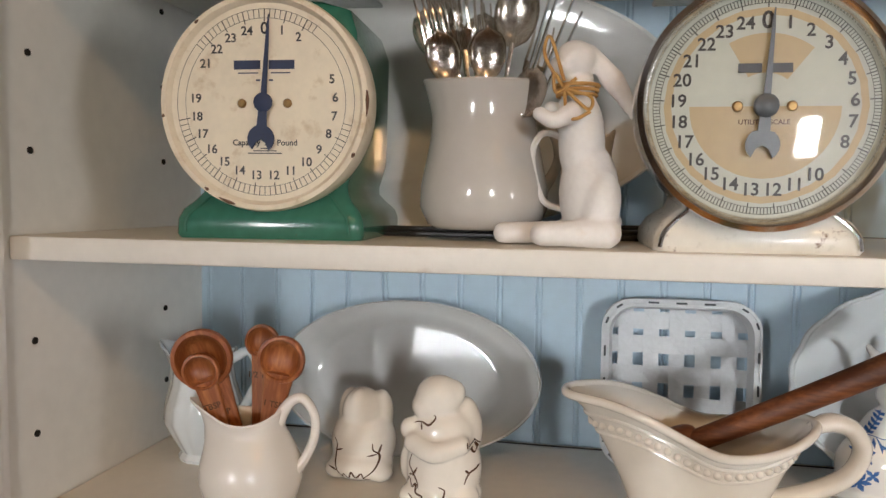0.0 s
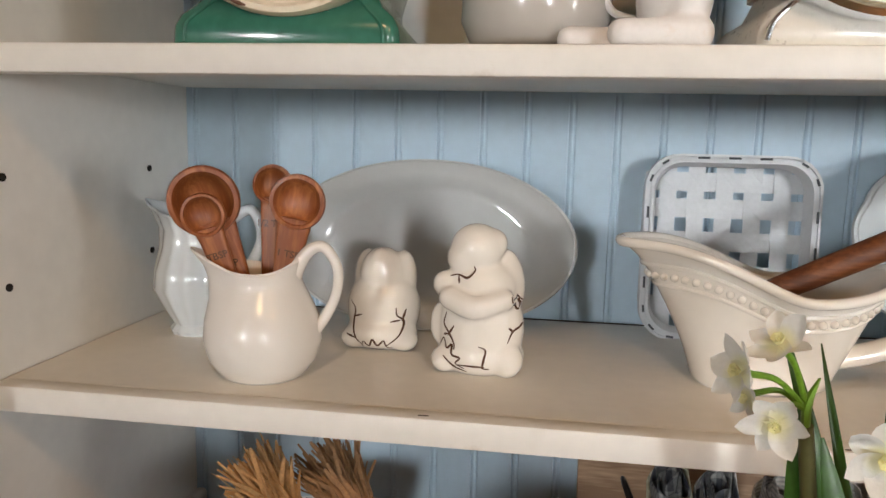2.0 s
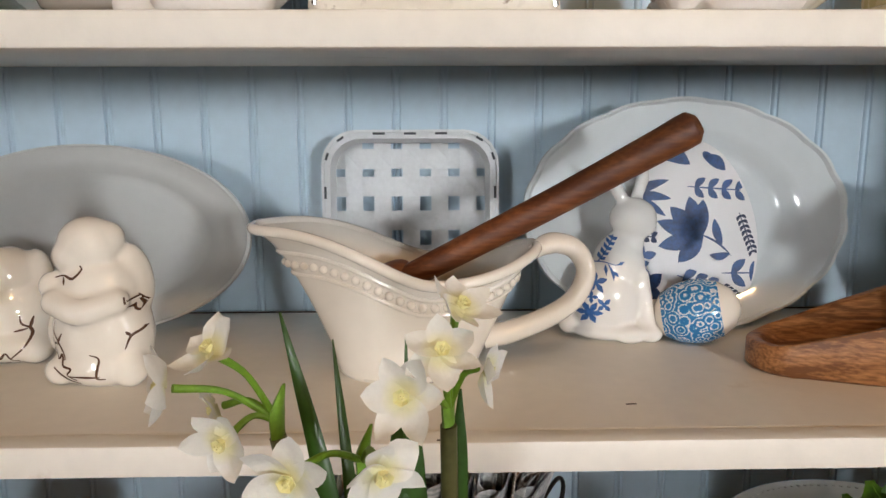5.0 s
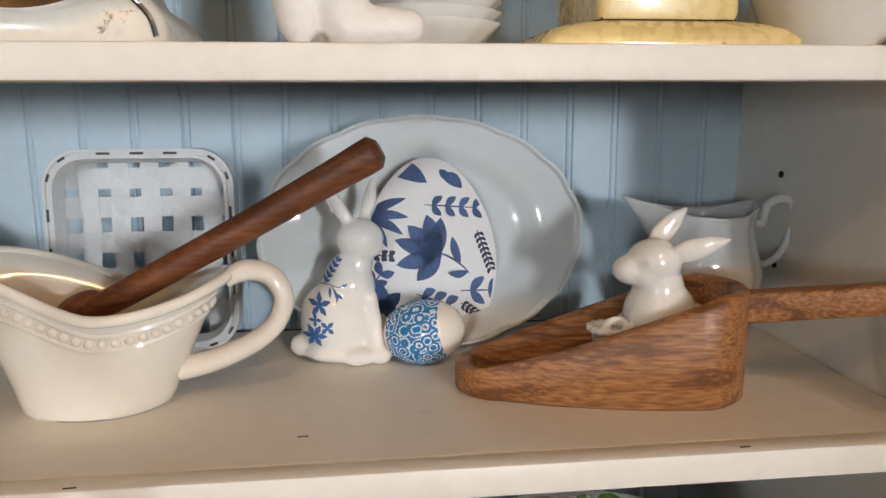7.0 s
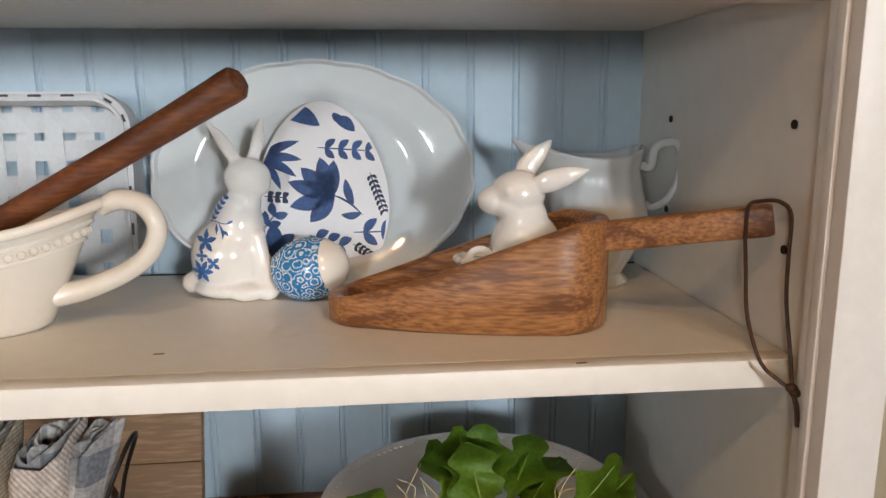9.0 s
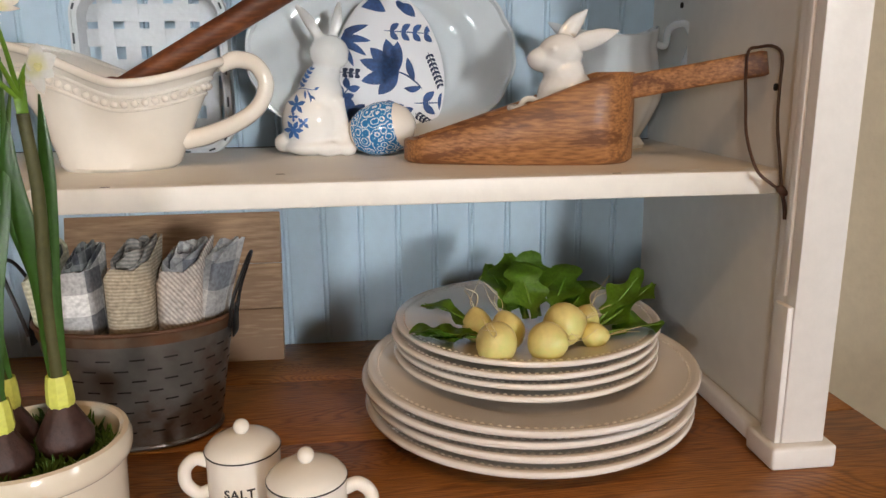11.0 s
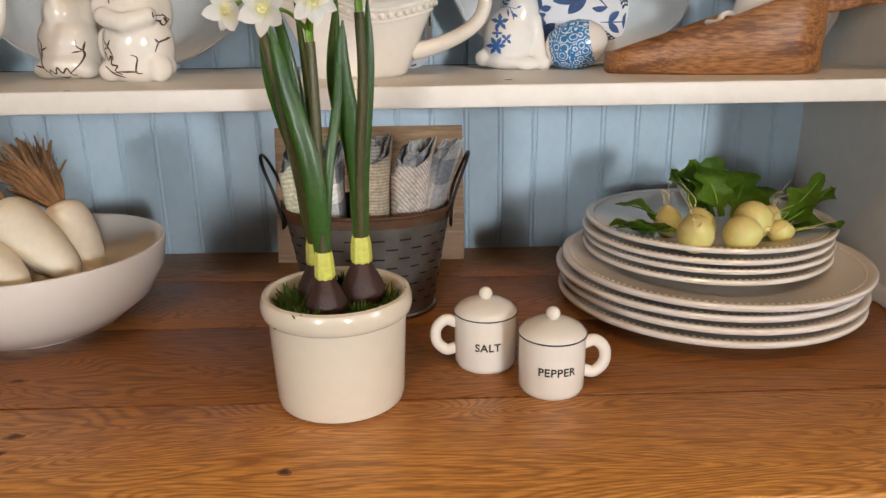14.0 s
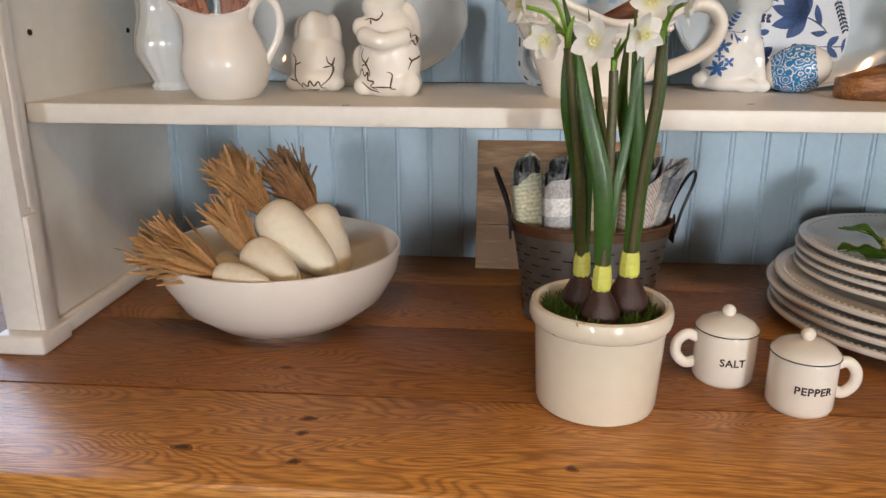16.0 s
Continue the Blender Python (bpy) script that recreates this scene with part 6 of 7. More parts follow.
def bucket():
    t = thing("metal_bucket", pose(0.640, 0.110, 0) @ Matrix.Diagonal((1.0, 1.0, 1.05, 1.0)), "oval rusted zinc bucket with slotted sides and wire handles", "bucket")

    def ring(u, inset=0.0, n=72):
        hx = 0.076 + 0.022 * u - inset
        hy = 0.054 + 0.012 * u - inset
        return [(hx * math.cos(2 * math.pi * i / n), hy * math.sin(2 * math.pi * i / n), 0.003 + 0.119 * u) for i in range(n)]

    rows = [ring(0.0, 0.002), ring(0.0), ring(0.25), ring(0.5), ring(0.75), ring(1.0), ring(1.0, 0.0016), ring(0.5, 0.0016), ring(0.04, 0.0016)]
    part("pail", grid_surface(rows, True, True, True), M_ZINC, t)
    part("rim_roll", tube([Vector(p) for p in ring(1.0) + ring(1.0)[:1]], 0.0024, 8), M_RUST, t, "rusty rolled rim")
    part("rust_band", grid_surface([ring(0.90, -0.0002), ring(0.90, -0.0006), ring(0.99, -0.0006), ring(0.99, -0.0002)], True), M_RUSTBAND, t, "rust-stained band under the rim")
    part("foot_band", tube([Vector(p) for p in ring(0.015) + ring(0.015)[:1]], 0.0028, 8), M_ZINC, t)
    for k in range(8):
        u = 0.16 + 0.09 * k
        for j in range(9):
            a = math.pi * 1.5 + (j - 4 + (0.5 if k % 2 else 0)) * 0.34
            hx, hy = 0.0764 + 0.022 * u, 0.0544 + 0.012 * u
            rows2 = [[(hx * math.cos(a + q), hy * math.sin(a + q), 0.003 + 0.119 * u + dz) for q in np.linspace(-0.075, 0.075, 5)] for dz in (-0.0008, 0.0008)]
            part("slot", grid_surface(rows2, False), M_HOLE, t, smooth=False)
    for sx in (-1, 1):
        part("handle", tube([(sx * 0.097, -0.022, 0.112), (sx * 0.103, -0.024, 0.140), (sx * 0.116, -0.016, 0.172), (sx * 0.120, 0.0, 0.181), (sx * 0.116, 0.016, 0.172), (sx * 0.103, 0.024, 0.140), (sx * 0.097, 0.022, 0.112)], 0.0019, 8, 30), M_WIRE, t, "black wire handle")
        part("handle_plate", tube([(sx * 0.0985, 0.0, 0.100), (sx * 0.101, 0, 0.130)], [0.018, 0.016, 0.004], 10, 6, 0.12, up=(sx, 0, 0)), M_WIRE, t, "black metal ear")


bucket()


def napkin(x, y, rz, lean, w, d, h, m1, m2, seed, label):
    """A napkin folded and rolled upright: a smooth outer fold and ruffled layers showing at the top."""
    rnd = random.Random(seed)
    t = thing("folded_napkin", pose(x, y, 0.008, 0, lean, rz), label, "napkin", "napkins in the bucket")
    z0 = 0.0
    rows = []
    zs = (0.0, 0.04, 0.08, 0.12, h - 0.012, h - 0.004, h)
    for z in zs:
        k = (0.72 + 0.28 * min(1.0, z / 0.10)) if z < h - 0.002 else 0.9
        rows.append([(px * (1 + 0.03 * math.sin(z * 60 + seed)), py, pz) for px, py, pz in round_rect(w * k, d * k, min(w, d) * 0.65, z, 6)])
    o = part("outer_fold", grid_surface(rows, True, True, True), m1, t)
    me = o.data
    uv = me.uv_layers.new(name="uv")
    for lp in me.loops:
        c = me.vertices[lp.vertex_index].co
        uv.data[lp.index].uv = (math.atan2(c.y, c.x) * 0.02 + 1, c.z + 1)
    for k in range(4):
        q = 0.97 - 0.21 * k
        r2 = []
        for inset, dz in ((0.0, None), (0.0, -0.0012), (0.0008, 0.0), (0.0018, -0.0006), (0.0024, None)):
            loop = []
            for px, py, _ in round_rect(w * q - inset, d * q - inset, min(w, d) * 0.55 * q, 0, 8):
                fx, fy = px / w * 0.5 + 0.5, py / d * 0.5 + 0.5
                zt = h + 0.004 + 0.013 * fx + 0.020 * fy + 0.004 * math.sin(px * 190 + k * 1.9 + seed) + 0.0025 * k + 0.0025 * math.sin(py * 260 + k + seed)
                lx = 0.0016 * math.sin(py * 170 + k * 2.3 + seed) + 0.006 * fy
                loop.append((px, py, h - 0.03) if dz is None else (px + lx, py, zt + dz))
            r2.append(loop)
        f = part("layer", grid_surface(r2, True), m1 if k == 0 else m2, t)
        uv = f.data.uv_layers.new(name="uv")
        for lp in f.data.loops:
            c = f.data.vertices[lp.vertex_index].co
            uv.data[lp.index].uv = (math.atan2(c.y, c.x) * 0.02 + 1, c.z + 1)



C_GREEN = cloth("sage_cloth", (0.50, 0.49, 0.34), (0.62, 0.61, 0.46), "plain", 60)
C_GING = cloth("gingham_cloth", (0.74, 0.73, 0.71), (0.16, 0.165, 0.18), "check", 0.022)
C_BURLAP = cloth("burlap_cloth", (0.30, 0.25, 0.18), (0.48, 0.41, 0.31), "plain", 90)
C_HERR = cloth("herringbone_cloth", (0.66, 0.60, 0.54), (0.42, 0.36, 0.32), "diag", 110)
C_PLAID = cloth("grey_plaid_cloth", (0.56, 0.55, 0.53), (0.20, 0.215, 0.24), "check", 0.030)
C_SLATE = cloth("slate_linen", (0.20, 0.19, 0.175), (0.36, 0.33, 0.29), "plain", 80)
C_DARK = cloth("dark_plaid_cloth", (0.24, 0.25, 0.24), (0.055, 0.06, 0.07), "check", 0.012)
napkin(0.582, 0.110, 6, -8, 0.019, 0.024, 0.164, C_GREEN, C_DARK, 1, "sage green rolled napkin with dark plaid edge")
napkin(0.601, 0.096, 0, -2, 0.018, 0.028, 0.162, C_GING, C_DARK, 2, "grey and white gingham rolled napkin")
napkin(0.643, 0.094, 0, 1, 0.0225, 0.029, 0.166, C_BURLAP, C_SLATE, 3, "coarse brown linen rolled napkin")
napkin(0.682, 0.100, -6, 4, 0.0215, 0.026, 0.164, C_HERR, C_PLAID, 4, "beige herringbone rolled napkin")
napkin(0.690, 0.122, -25, 13, 0.013, 0.020, 0.170, C_PLAID, C_PLAID, 5, "grey plaid napkin at the bucket's end")

# salt and pepper jars


def shaker(x, y, word, side, size):
    t = thing("condiment_jar", pose(x, y, 0), "cream ceramic lidded %s jar with black lettering" % word.lower(), "condiment jar", "salt and pepper jars")
    part("jar", lathe([(0, 0.002), (0.024, 0.002), (0.026, 0.0), (0.029, 0.002), (0.031, 0.007), (0.0312, 0.030), (0.0310, 0.055), (0.0302, 0.0570), (0.0, 0.0570)], 56), M_SHAKER, t)
    part("handle", tube([(side * 0.0295, 0, 0.046), (side * 0.040, 0, 0.049), (side * 0.0495, 0, 0.040), (side * 0.0495, 0, 0.026), (side * 0.040, 0, 0.0165), (side * 0.0295, 0, 0.019)], [0.0052, 0.005, 0.005, 0.0052], 12, 26, 1.15), M_SHAKER, t)
    lid = part("lid", lathe([(0, 0.0572), (0.0308, 0.0572), (0.0316, 0.0585), (0.0312, 0.0600), (0.026, 0.0655), (0.016, 0.0700), (0.008, 0.0715), (0, 0.072)], 56), M_SHAKER, t)
    part("knob", ellipsoid(bmesh.new(), (0, 0, 0.0765), (0.0068, 0.0068, 0.0068)), M_SHAKER, lid)
    part("black_line", tube([(0.0317 * math.cos(a), 0.0317 * math.sin(a), 0.0576) for a in np.linspace(0, 2 * math.pi, 57)], 0.0006, 6), M_INK, t, "thin black rim line")
    w = upright(text_bm(word, size, 0.0003, spacing=1.06))
    for v in w.verts:
        a = v.co.x / 0.0312
        rr = 0.0314 - v.co.y
        v.co = Vector((rr * math.sin(a), -rr * math.cos(a), v.co.z + 0.030))
    part("lettering", w, M_INK, t, "black printed word", smooth=False)


shaker(0.767, -0.053, "SALT", -1, 0.0112)
shaker(0.825, -0.109, "PEPPER", 1, 0.0108)

# stacked plates
def plate_mesh(r, h):
    return lathe([(0, 0.003), (r * 0.52, 0.003), (r * 0.54, 0.0), (r * 0.57, 0.0), (r * 0.585, 0.004), (r * 0.70, h * 0.42), (r * 0.955, h * 0.76), (r * 0.985, h * 0.80), (r * 1.0, h * 0.90), (r * 1.003, h * 1.02), (r * 0.995, h * 1.12), (r * 0.98, h * 1.145), (r * 0.962, h * 1.10), (r * 0.93, h * 1.0), (r * 0.70, h * 0.66), (r * 0.62, 0.0075), (r * 0.5, 0.0062), (0, 0.006)], 96)


def bead_ring(r, z, n, s):
    b0_ = bmesh.new()
    ellipsoid(b0_, (0, 0, 0), (s * 1.25, s * 0.8, s * 0.7), sub=1)
    cos = [v.co.copy() for v in b0_.verts]
    fs = [[v.index for v in f.verts] for f in b0_.faces]
    b0_.free()
    bm = bmesh.new()
    for k in range(n):
        a = 2 * math.pi * k / n
        m = pose(r * math.cos(a), r * math.sin(a), z, 0, 0, math.degrees(a) + 90)
        vs = [bm.verts.new(m @ c) for c in cos]
        for f in fs:
            bm.faces.new([vs[i] for i in f])
    return bm


big = thing("dinner_plate", pose(1.048, 0.101, 0), "large cream dinner plate with beaded rim in a stack", "plate", "stacked dinner plates")
part("dish", plate_mesh(0.1765, 0.022), M_MATTE, big)
part("beaded_rim", bead_ring(0.1652, 0.0228, 130, 0.0021), M_MATTE, big)
for k in range(1, 4):
    copy_thing(big, pose(1.048 + (0.002, -0.003, 0.003)[k - 1], 0.101 + (0.002, 0.003, -0.003)[k - 1], 0.0135 * k, 0, 0, 7 * k))
sm = thing("salad_plate", pose(1.049, 0.122, 0.0515), "cream salad plate with beaded rim in a stack", "plate", "stacked salad plates")
part("dish", plate_mesh(0.1445, 0.0175), M_MATTE, sm)
part("beaded_rim", bead_ring(0.1352, 0.0181, 115, 0.0019), M_MATTE, sm)
for k in range(1, 4):
    copy_thing(sm, pose(1.049 + (0.001, -0.002, 0.002)[k - 1], 0.122 + (0.002, -0.001, 0.001)[k - 1], 0.0515 + 0.0115 * k, 0, 0, 5 * k))

SP = 0.0515 + 0.0345 + 0.0065


def radish(x, y, z, r, dx, dy, dz, seed):
    rnd = random.Random(seed)
    t = thing("radish", pose(x, y, z), "pale yellow radish with thin roots on the top plate", "radish", "radishes on the plate")
    b = ellipsoid(bmesh.new(), (0, 0, 0), (r, r, r * 1.08))
    d = Vector((dx, dy, dz)).normalized()
    for v in b.verts:
        k = max(0, v.co.normalized().dot(d))
        v.co += d * r * 0.22 * k ** 6
    part("bulb", b, M_RADISH, t)
    for i in range(3):
        e = d * r * 1.1
        part("root_hair", tube([e, e + d * 0.010 + Vector((rnd.uniform(-1, 1), rnd.uniform(-1, 1), rnd.uniform(0, 1))) * 0.006, e + d * 0.022 + Vector((rnd.uniform(-1, 1), rnd.uniform(-1, 1), rnd.uniform(-0.3, 1))) * 0.014], [0.0005, 0.0003], 4, 6), M_ROOT, t)


for i, a in enumerate(((0.992, 0.026, 0.0225, -0.2, -0.6, 0.4), (1.041, 0.024, 0.0215, 0.6, -0.5, 0.2), (1.066, 0.056, 0.0235, 0.8, 0.2, 0.1), (1.010, 0.062, 0.0200, -0.3, 0.3, 0.9), (0.983, 0.088, 0.0180, -0.1, 0.3, 0.9), (1.096, 0.084, 0.0180, 0.4, 0.2, 0.7), (1.097, 0.052, 0.0145, 0.9, -0.3, 0.1))):
    radish(a[0] + 0.007, a[1] - 0.010, SP + a[2] * 0.92 + (0.004 if i == 2 else 0), a[2] * 0.89, a[3], a[4], a[5], i)


def lobed_leaf(length, width, lobes, curl, seed):
    """A leaf with a lobed edge, a midrib fold and a curl."""
    rnd = random.Random(seed)
    rows = []
    n = 26
    for i in range(n + 1):
        u = i / n
        base = math.sin(math.pi * min(1, 0.08 + u * 0.92)) ** 0.7 * (0.35 + 0.8 * u)
        w = width * base * (0.78 + 0.26 * math.cos(u * lobes * 2 * math.pi + seed)) if u < 0.97 else width * 0.12
        if u < 0.18:
            w = width * 0.10
        z = curl * u * u * length + 0.004 * math.sin(u * 9 + seed)
        row = []
        for j in range(7):
            q = j / 3 - 1
            row.append((q * w, u * length, z + 0.22 * abs(q) * w * (1 + 0.6 * math.sin(u * 14 + j)) + rnd.uniform(-0.0006, 0.0006)))
        rows.append(row)
    bm = grid_surface(rows, False)
    bmesh.ops.solidify(bm, geom=bm.faces[:], thickness=0.0006)
    tube([(0, 0, 0.0004), (0, length * 0.5, curl * 0.25 * length + 0.001), (0, length * 0.95, curl * 0.9 * length)], [0.0016, 0.0010, 0.0004], 5, 10, bm=bm)
    return bm


greens = thing("radish_greens", pose(1.052, 0.082, SP + 0.001), "bunch of lobed green radish leaves on the plate", "leaves")
for i, (x, y, z, rx, ry, rz, ln, w, cu) in enumerate((
        (-0.060, -0.030, 0.012, 8, 0, 82, 0.075, 0.030, -0.1), (-0.066, -0.022, 0.010, 4, 20, 100, 0.062, 0.026, 0.1), (-0.058, -0.010, 0.016, 22, 0, 62, 0.070, 0.020, -0.1),
        (-0.010, 0.000, 0.020, 62, 0, 8, 0.078, 0.034, -0.3), (-0.024, 0.004, 0.018, 58, 10, 28, 0.070, 0.032, -0.3), (0.006, 0.012, 0.018, 66, -12, -14, 0.074, 0.032, -0.2), (0.024, 0.022, 0.014, 50, 0, -34, 0.072, 0.030, -0.3), (-0.004, -0.006, 0.022, 74, 0, 16, 0.060, 0.030, -0.4), (0.034, 0.014, 0.010, 34, 0, -48, 0.070, 0.030, -0.1),
        (0.062, -0.020, 0.014, 20, 0, -74, 0.078, 0.028, 0.2), (0.066, -0.028, 0.010, 8, 0, -92, 0.064, 0.028, 0.0), (0.062, -0.014, 0.016, 30, 12, -60, 0.074, 0.022, 0.2))):
    part("leaf", lobed_leaf(ln, w * 1.22, 2.2, cu, i), M_LEAF, greens, m=pose(x, y, z, rx, ry, rz))

# paperwhites in a crock
PXc, PYc = 0.627, -0.113
crock = thing("crock", pose(PXc, PYc, 0), "cream glazed stoneware crock with thick rolled rim", "flower pot")
part("pot", lathe([(0, 0.003), (0.050, 0.003), (0.053, 0.0), (0.0575, 0.003), (0.0592, 0.010), (0.0605, 0.045), (0.0622, 0.080), (0.0628, 0.0875), (0.0590, 0.0875), (0.0575, 0.080), (0.0565, 0.05), (0, 0.045)], 96), M_CROCK, crock)
part("rolled_rim", lathe([(0.0620, 0.0865), (0.0650, 0.0872), (0.0672, 0.0895), (0.0682, 0.094), (0.0680, 0.101), (0.0660, 0.106), (0.0625, 0.1070), (0.0595, 0.105), (0.0578, 0.098), (0.0575, 0.0865), (0.0620, 0.0865)], 96), M_CROCK, crock, "thick rolled rim")
moss = bmesh.new()
rnd = random.Random(5)
for i in range(900):
    a, q = rnd.uniform(0, 2 * math.pi), 0.055 * math.sqrt(rnd.random())
    p = Vector((q * math.cos(a), q * math.sin(a), 0.088 + 0.010 * noise.noise(Vector((q * math.cos(a) * 40, q * math.sin(a) * 40, 0)))))
    d = Vector((rnd.uniform(-1, 1), rnd.uniform(-1, 1), rnd.uniform(0.2, 1.1))) * 0.013
    tube([p, p + d * 0.6, p + d + Vector((0, 0, rnd.uniform(0, 0.005)))], [0.0010, 0.0013, 0.0004], 4, bm=moss)
soil = lathe([(0, 0.088), (0.03, 0.089), (0.0570, 0.086), (0.0565, 0.070), (0, 0.070)], 40)
mo = thing("moss", pose(PXc, PYc, 0), "green moss filling the top of the crock", "moss", kind="stuff")
part("moss_bed", soil, M_MOSS, mo)
part("moss_tufts", moss, M_MOSS, mo, smooth=False)


def strap_leaf(pts, w, bm=None):
    return tube(pts, [w * 0.75, w, w, w * 0.95, w * 0.8, w * 0.55, w * 0.1], 10, 26, 0.28, bm=bm, up=(0, 1, 0))


def floret(c, facing, r, seed, parent, stalk_from):
    rnd = random.Random(seed)
    f = Vector(facing).normalized()
    r = r * 0.80
    q = f.to_track_quat("Z", "Y").to_matrix().to_4x4()
    m = Matrix.Translation(c) @ q @ pose(0, 0, 0, 0, 0, rnd.uniform(0, 60))
    bm = bmesh.new()
    for k in range(6):
        a = 2 * math.pi * k / 6
        ln = r * rnd.uniform(0.92, 1.06)
        wd = r * 0.37 * (1.0 if k % 2 else 0.84)
        rows = []
        back = rnd.uniform(-0.05, 0.50)
        tw = rnd.uniform(-0.45, 0.45)
        for i in range(8):
            u = i / 7
            w = wd * (math.sin(math.pi * min(1, 0.14 + 0.85 * u ** 1.1)) ** 0.8) * (1.0 if u < 0.999 else 0.1)
            z = back * ln * u * u + 0.05 * r * (k % 2) + 0.05 * r * math.sin(u * 5 + k + seed)
            rows.append([(q_ * w, ln * u, z - 0.26 * w * (1 - abs(q_)) + q_ * tw * w + 0.09 * w * math.sin(u * 8 + q_ * 3 + seed)) for q_ in (-1, -0.5, 0, 0.5, 1)])
        pb = grid_surface(rows, False)
        join(bm, pb, pose(0, 0, 0, 0, 0, math.degrees(a)))
    fl = part("flower", bm, M_PETAL, parent, "white six-petalled paperwhite flower", m=m)
    part("corona", lathe([(0.0, 0.0), (r * 0.10, 0.0), (r * 0.15, r * 0.12), (r * 0.19, r * 0.22), (r * 0.175, r * 0.215), (r * 0.10, r * 0.07), (0, r * 0.05)], 18, flute=6, depth=0.08), M_CORONA, fl, "small cream-yellow cup")
    for k in range(3):
        part("stamen", tube([(0, 0, 0), (r * 0.05 * math.cos(k * 2.1), r * 0.05 * math.sin(k * 2.1), r * 0.26)], r * 0.03, 5), M_CORONA, fl)
    b = Vector(c) - f * 0.004
    part("pedicel", tube([stalk_from, Vector(stalk_from).lerp(b, 0.5) + Vector((0, 0, 0.006)), b], [0.0018, 0.0015, 0.0019], 8, 10), M_LEAF, parent)


def paperwhite(bx, by, leaves, stems, seed, bulb_r):
    t = thing("paperwhite_plant", pose(0, 0, 0), "paperwhite narcissus with brown bulb and white flowers", "plant", "paperwhites in the crock")
    z = 0.090
    part("bulb", lathe([(0, -0.004), (bulb_r * 0.6, 0.0), (bulb_r * 0.95, bulb_r * 0.5), (bulb_r, bulb_r * 0.95), (bulb_r * 0.74, bulb_r * 1.5), (bulb_r * 0.50, bulb_r * 1.95), (bulb_r * 0.36, bulb_r * 2.25), (0, bulb_r * 2.25)], 32, flute=7, depth=0.02), M_BULB, t, "papery brown bulb", m=pose(bx, by, z))
    zt = z + bulb_r * 2.1
    part("sheath", lathe([(bulb_r * 0.38, 0.0), (bulb_r * 0.50, 0.006), (bulb_r * 0.46, 0.020), (bulb_r * 0.40, 0.027), (0.002, 0.024)], 9), M_SHEATH, t, "yellow-green sheath", m=pose(bx, by, zt - 0.003), angle=20)
    for pts, w in leaves:
        part("leaf", strap_leaf([(bx, by, zt + 0.010)] + pts, w), M_STRAP, t, "long dark green strap leaf")
    for pts, heads in stems:
        part("stem", tube([(bx, by, zt + 0.010)] + pts, [0.0048, 0.0046, 0.0042, 0.0040], 10, 24), M_STEM, t, "brownish flower stem")
        tip = pts[-1]
        part("spathe", tube([tip, Vector(tip) + Vector((0, 0, 0.012)), Vector(tip) + Vector((0.004, -0.002, 0.026))], [0.0046, 0.0052, 0.0012], 8, 8, 0.5), M_LEAF, t, "pale green spathe")
        for i, (c, f, r) in enumerate(heads):
            floret(c, f, r, seed * 10 + i, t, Vector(tip) + Vector((0, 0, 0.008)))


paperwhite(0.608, -0.100, [([(0.602, -0.108, 0.22), (0.586, -0.120, 0.29), (0.581, -0.122, 0.345)], 0.0085), ([(0.606, -0.106, 0.24), (0.598, -0.108, 0.31), (0.577, -0.092, 0.388)], 0.0065)],
           [([(0.600, -0.118, 0.22), (0.590, -0.126, 0.29), (0.582, -0.132, 0.340)],
             [((0.562, -0.150, 0.346), (-0.35, -0.9, -0.15), 0.0215), ((0.541, -0.158, 0.374), (-0.9, -0.35, 0.25), 0.0220), ((0.560, -0.152, 0.388), (-0.5, -0.45, 0.75), 0.0215), ((0.553, -0.128, 0.352), (-0.8, -0.3, -0.3), 0.0190)])], 1, 0.0175)
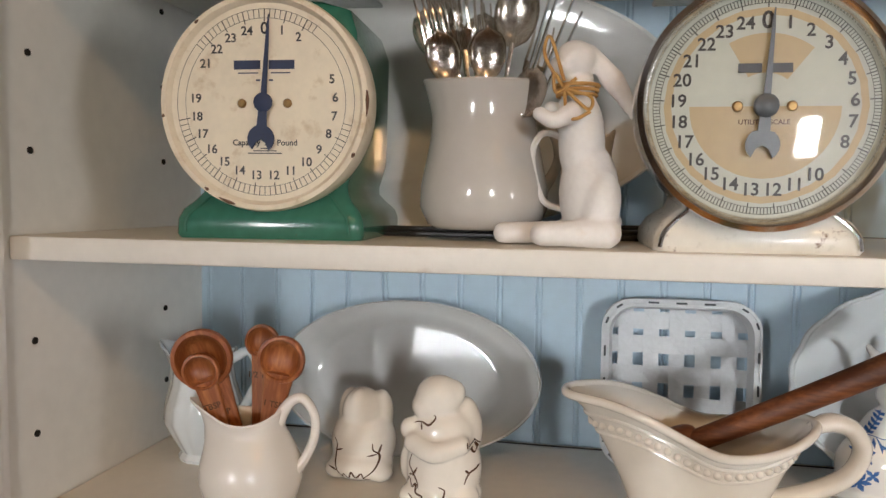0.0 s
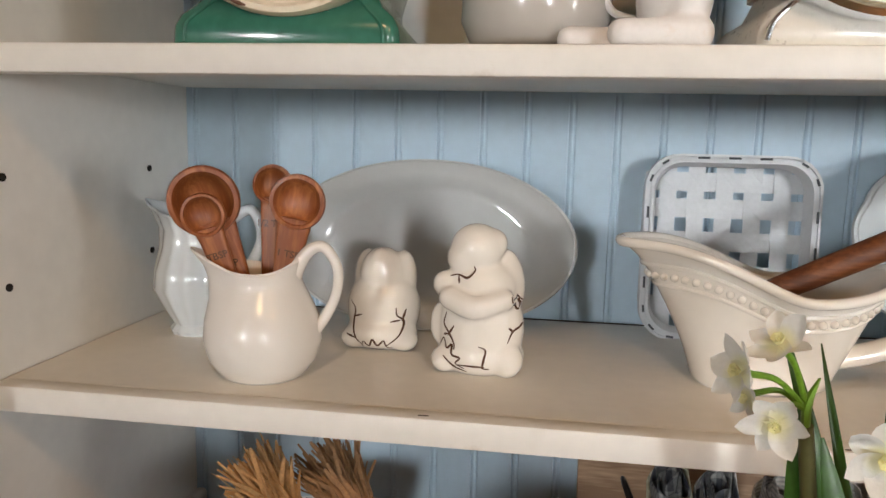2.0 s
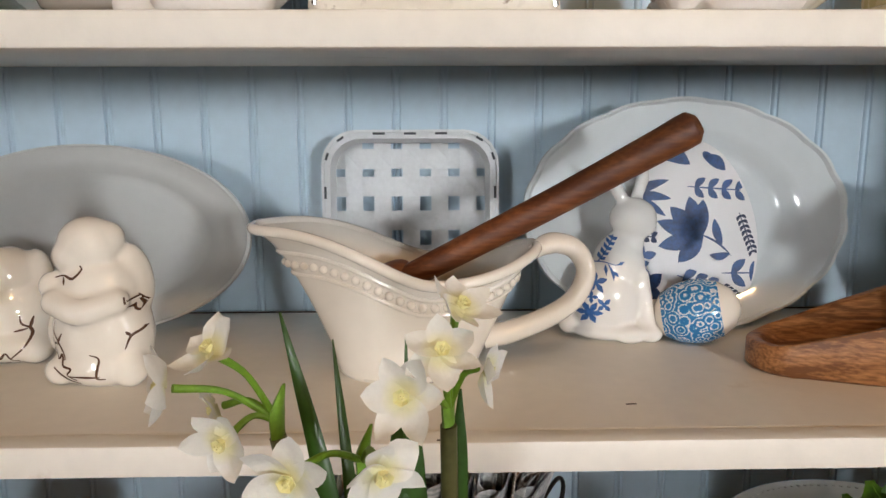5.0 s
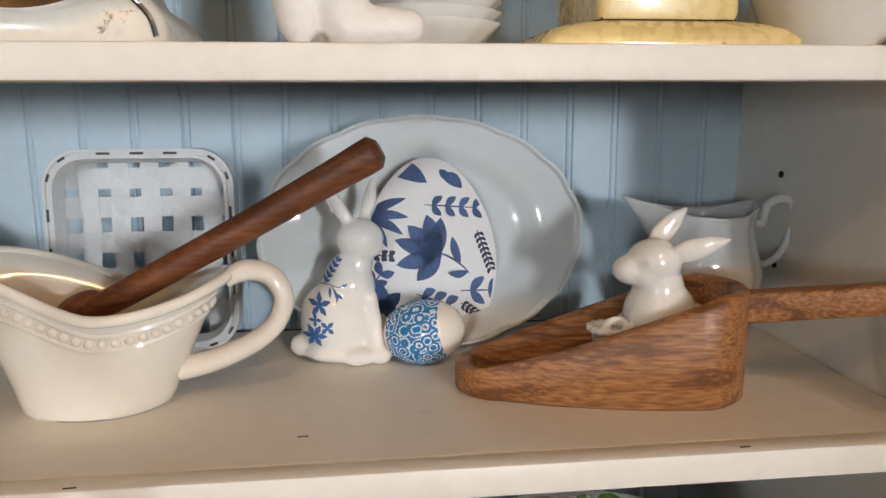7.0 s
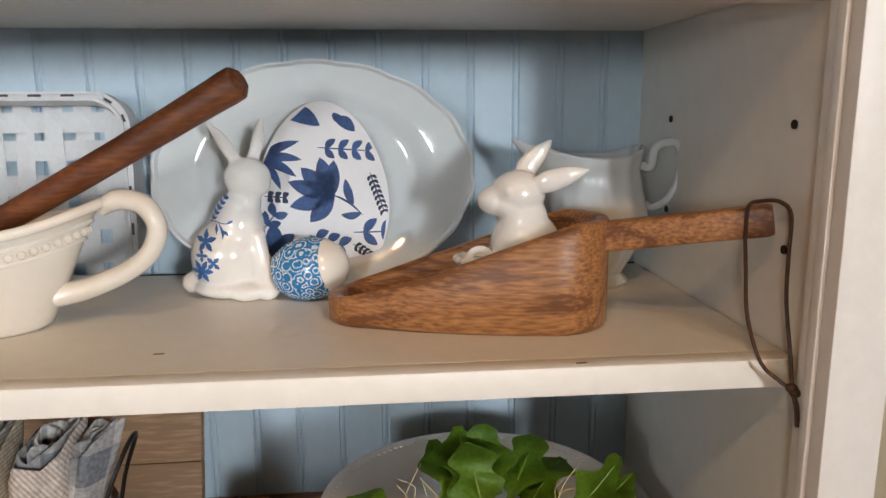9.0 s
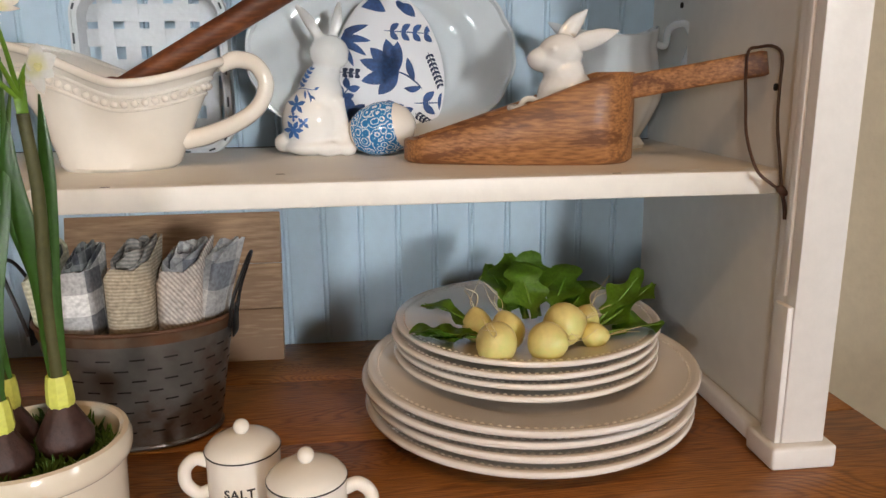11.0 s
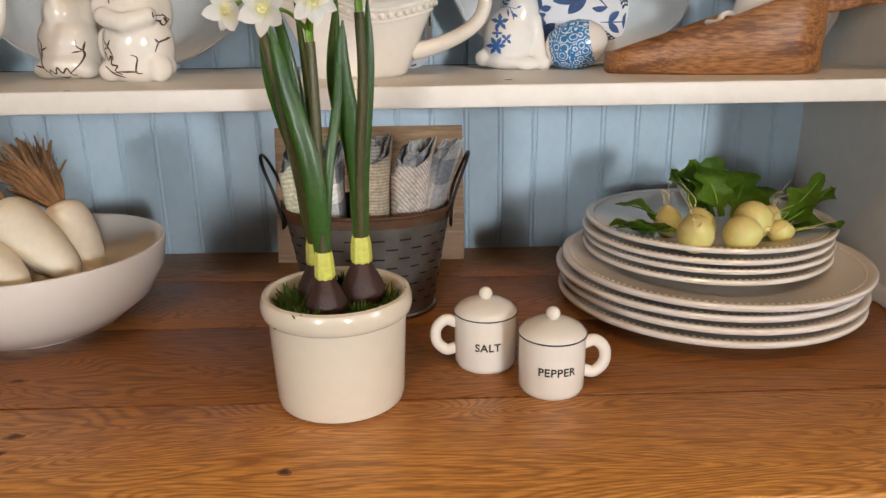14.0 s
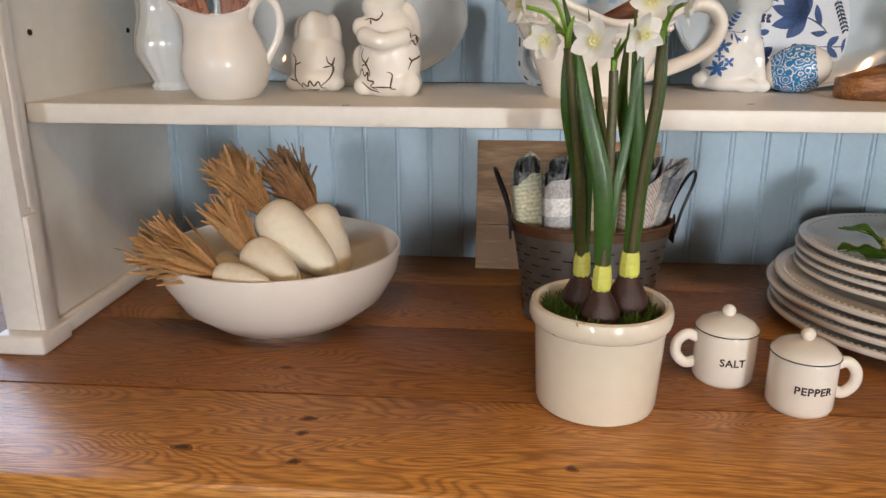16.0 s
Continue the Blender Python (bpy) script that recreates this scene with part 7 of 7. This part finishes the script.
paperwhite(0.622, -0.143, [([(0.617, -0.146, 0.22), (0.600, -0.140, 0.29), (0.590, -0.134, 0.335)], 0.0085), ([(0.622, -0.140, 0.22), (0.612, -0.110, 0.30), (0.602, -0.086, 0.372)], 0.0042), ([(0.630, -0.138, 0.22), (0.640, -0.126, 0.29), (0.640, -0.105, 0.38)], 0.0042)],
           [([(0.622, -0.140, 0.22), (0.622, -0.138, 0.28), (0.621, -0.136, 0.322)], [((0.597, -0.186, 0.347), (-0.1, -1, 0.0), 0.0245), ((0.633, -0.192, 0.352), (0.4, -0.9, -0.3), 0.0235)])], 2, 0.0180)
paperwhite(0.651, -0.113, [([(0.652, -0.118, 0.22), (0.644, -0.122, 0.30), (0.646, -0.122, 0.338)], 0.0080), ([(0.655, -0.114, 0.22), (0.664, -0.116, 0.30), (0.666, -0.116, 0.356)], 0.0070), ([(0.648, -0.112, 0.22), (0.634, -0.112, 0.29), (0.638, -0.092, 0.36)], 0.0060)],
           [([(0.654, -0.118, 0.22), (0.660, -0.124, 0.29), (0.660, -0.130, 0.344)],
             [((0.641, -0.176, 0.376), (-0.2, -0.95, 0.2), 0.0225), ((0.656, -0.170, 0.392), (0.1, -0.7, 0.6), 0.0215), ((0.676, -0.142, 0.374), (0.9, -0.3, -0.3), 0.0190), ((0.664, -0.160, 0.408), (0.5, -0.45, 0.8), 0.0200)])], 3, 0.0200)

# knots in the oak: a dark heart in a brown halo
M_HALO = mat("oak_knot_halo", (0.27, 0.10, 0.022), 0.4, vary=0.3, scale=80)
for kx, ky, rx_, ry_ in ((0.594, -0.237, 0.0036, 0.0030), (0.357, -0.246, 0.0036, 0.0030), (0.352, -0.174, 0.0050, 0.0030), (0.352, -0.200, 0.0036, 0.0026), (0.300, -0.070, 0.0060, 0.0035), (0.252, -0.232, 0.0070, 0.0030)):
    for grow, zz, mm_ in ((1.7, 0.0006, M_HALO), (1.0, 0.0010, M_KNOT)):
        rim = [(grow * rx_ * math.cos(a) * (1 + 0.18 * math.sin(2 * a + kx * 90)), grow * ry_ * math.sin(a) * (1 + 0.18 * math.cos(3 * a + ky * 70)), 0.0) for a in np.linspace(0, 2 * math.pi, 25)[:-1]]
        part("knot", grid_surface([rim, [(x * 0.9, y * 0.9, 0.0002) for x, y, _ in rim], [(x * 0.05, y * 0.05, 0.0002) for x, y, _ in rim]], True, False, True), mm_, counter, m=pose(kx, ky, zz - 0.0006))
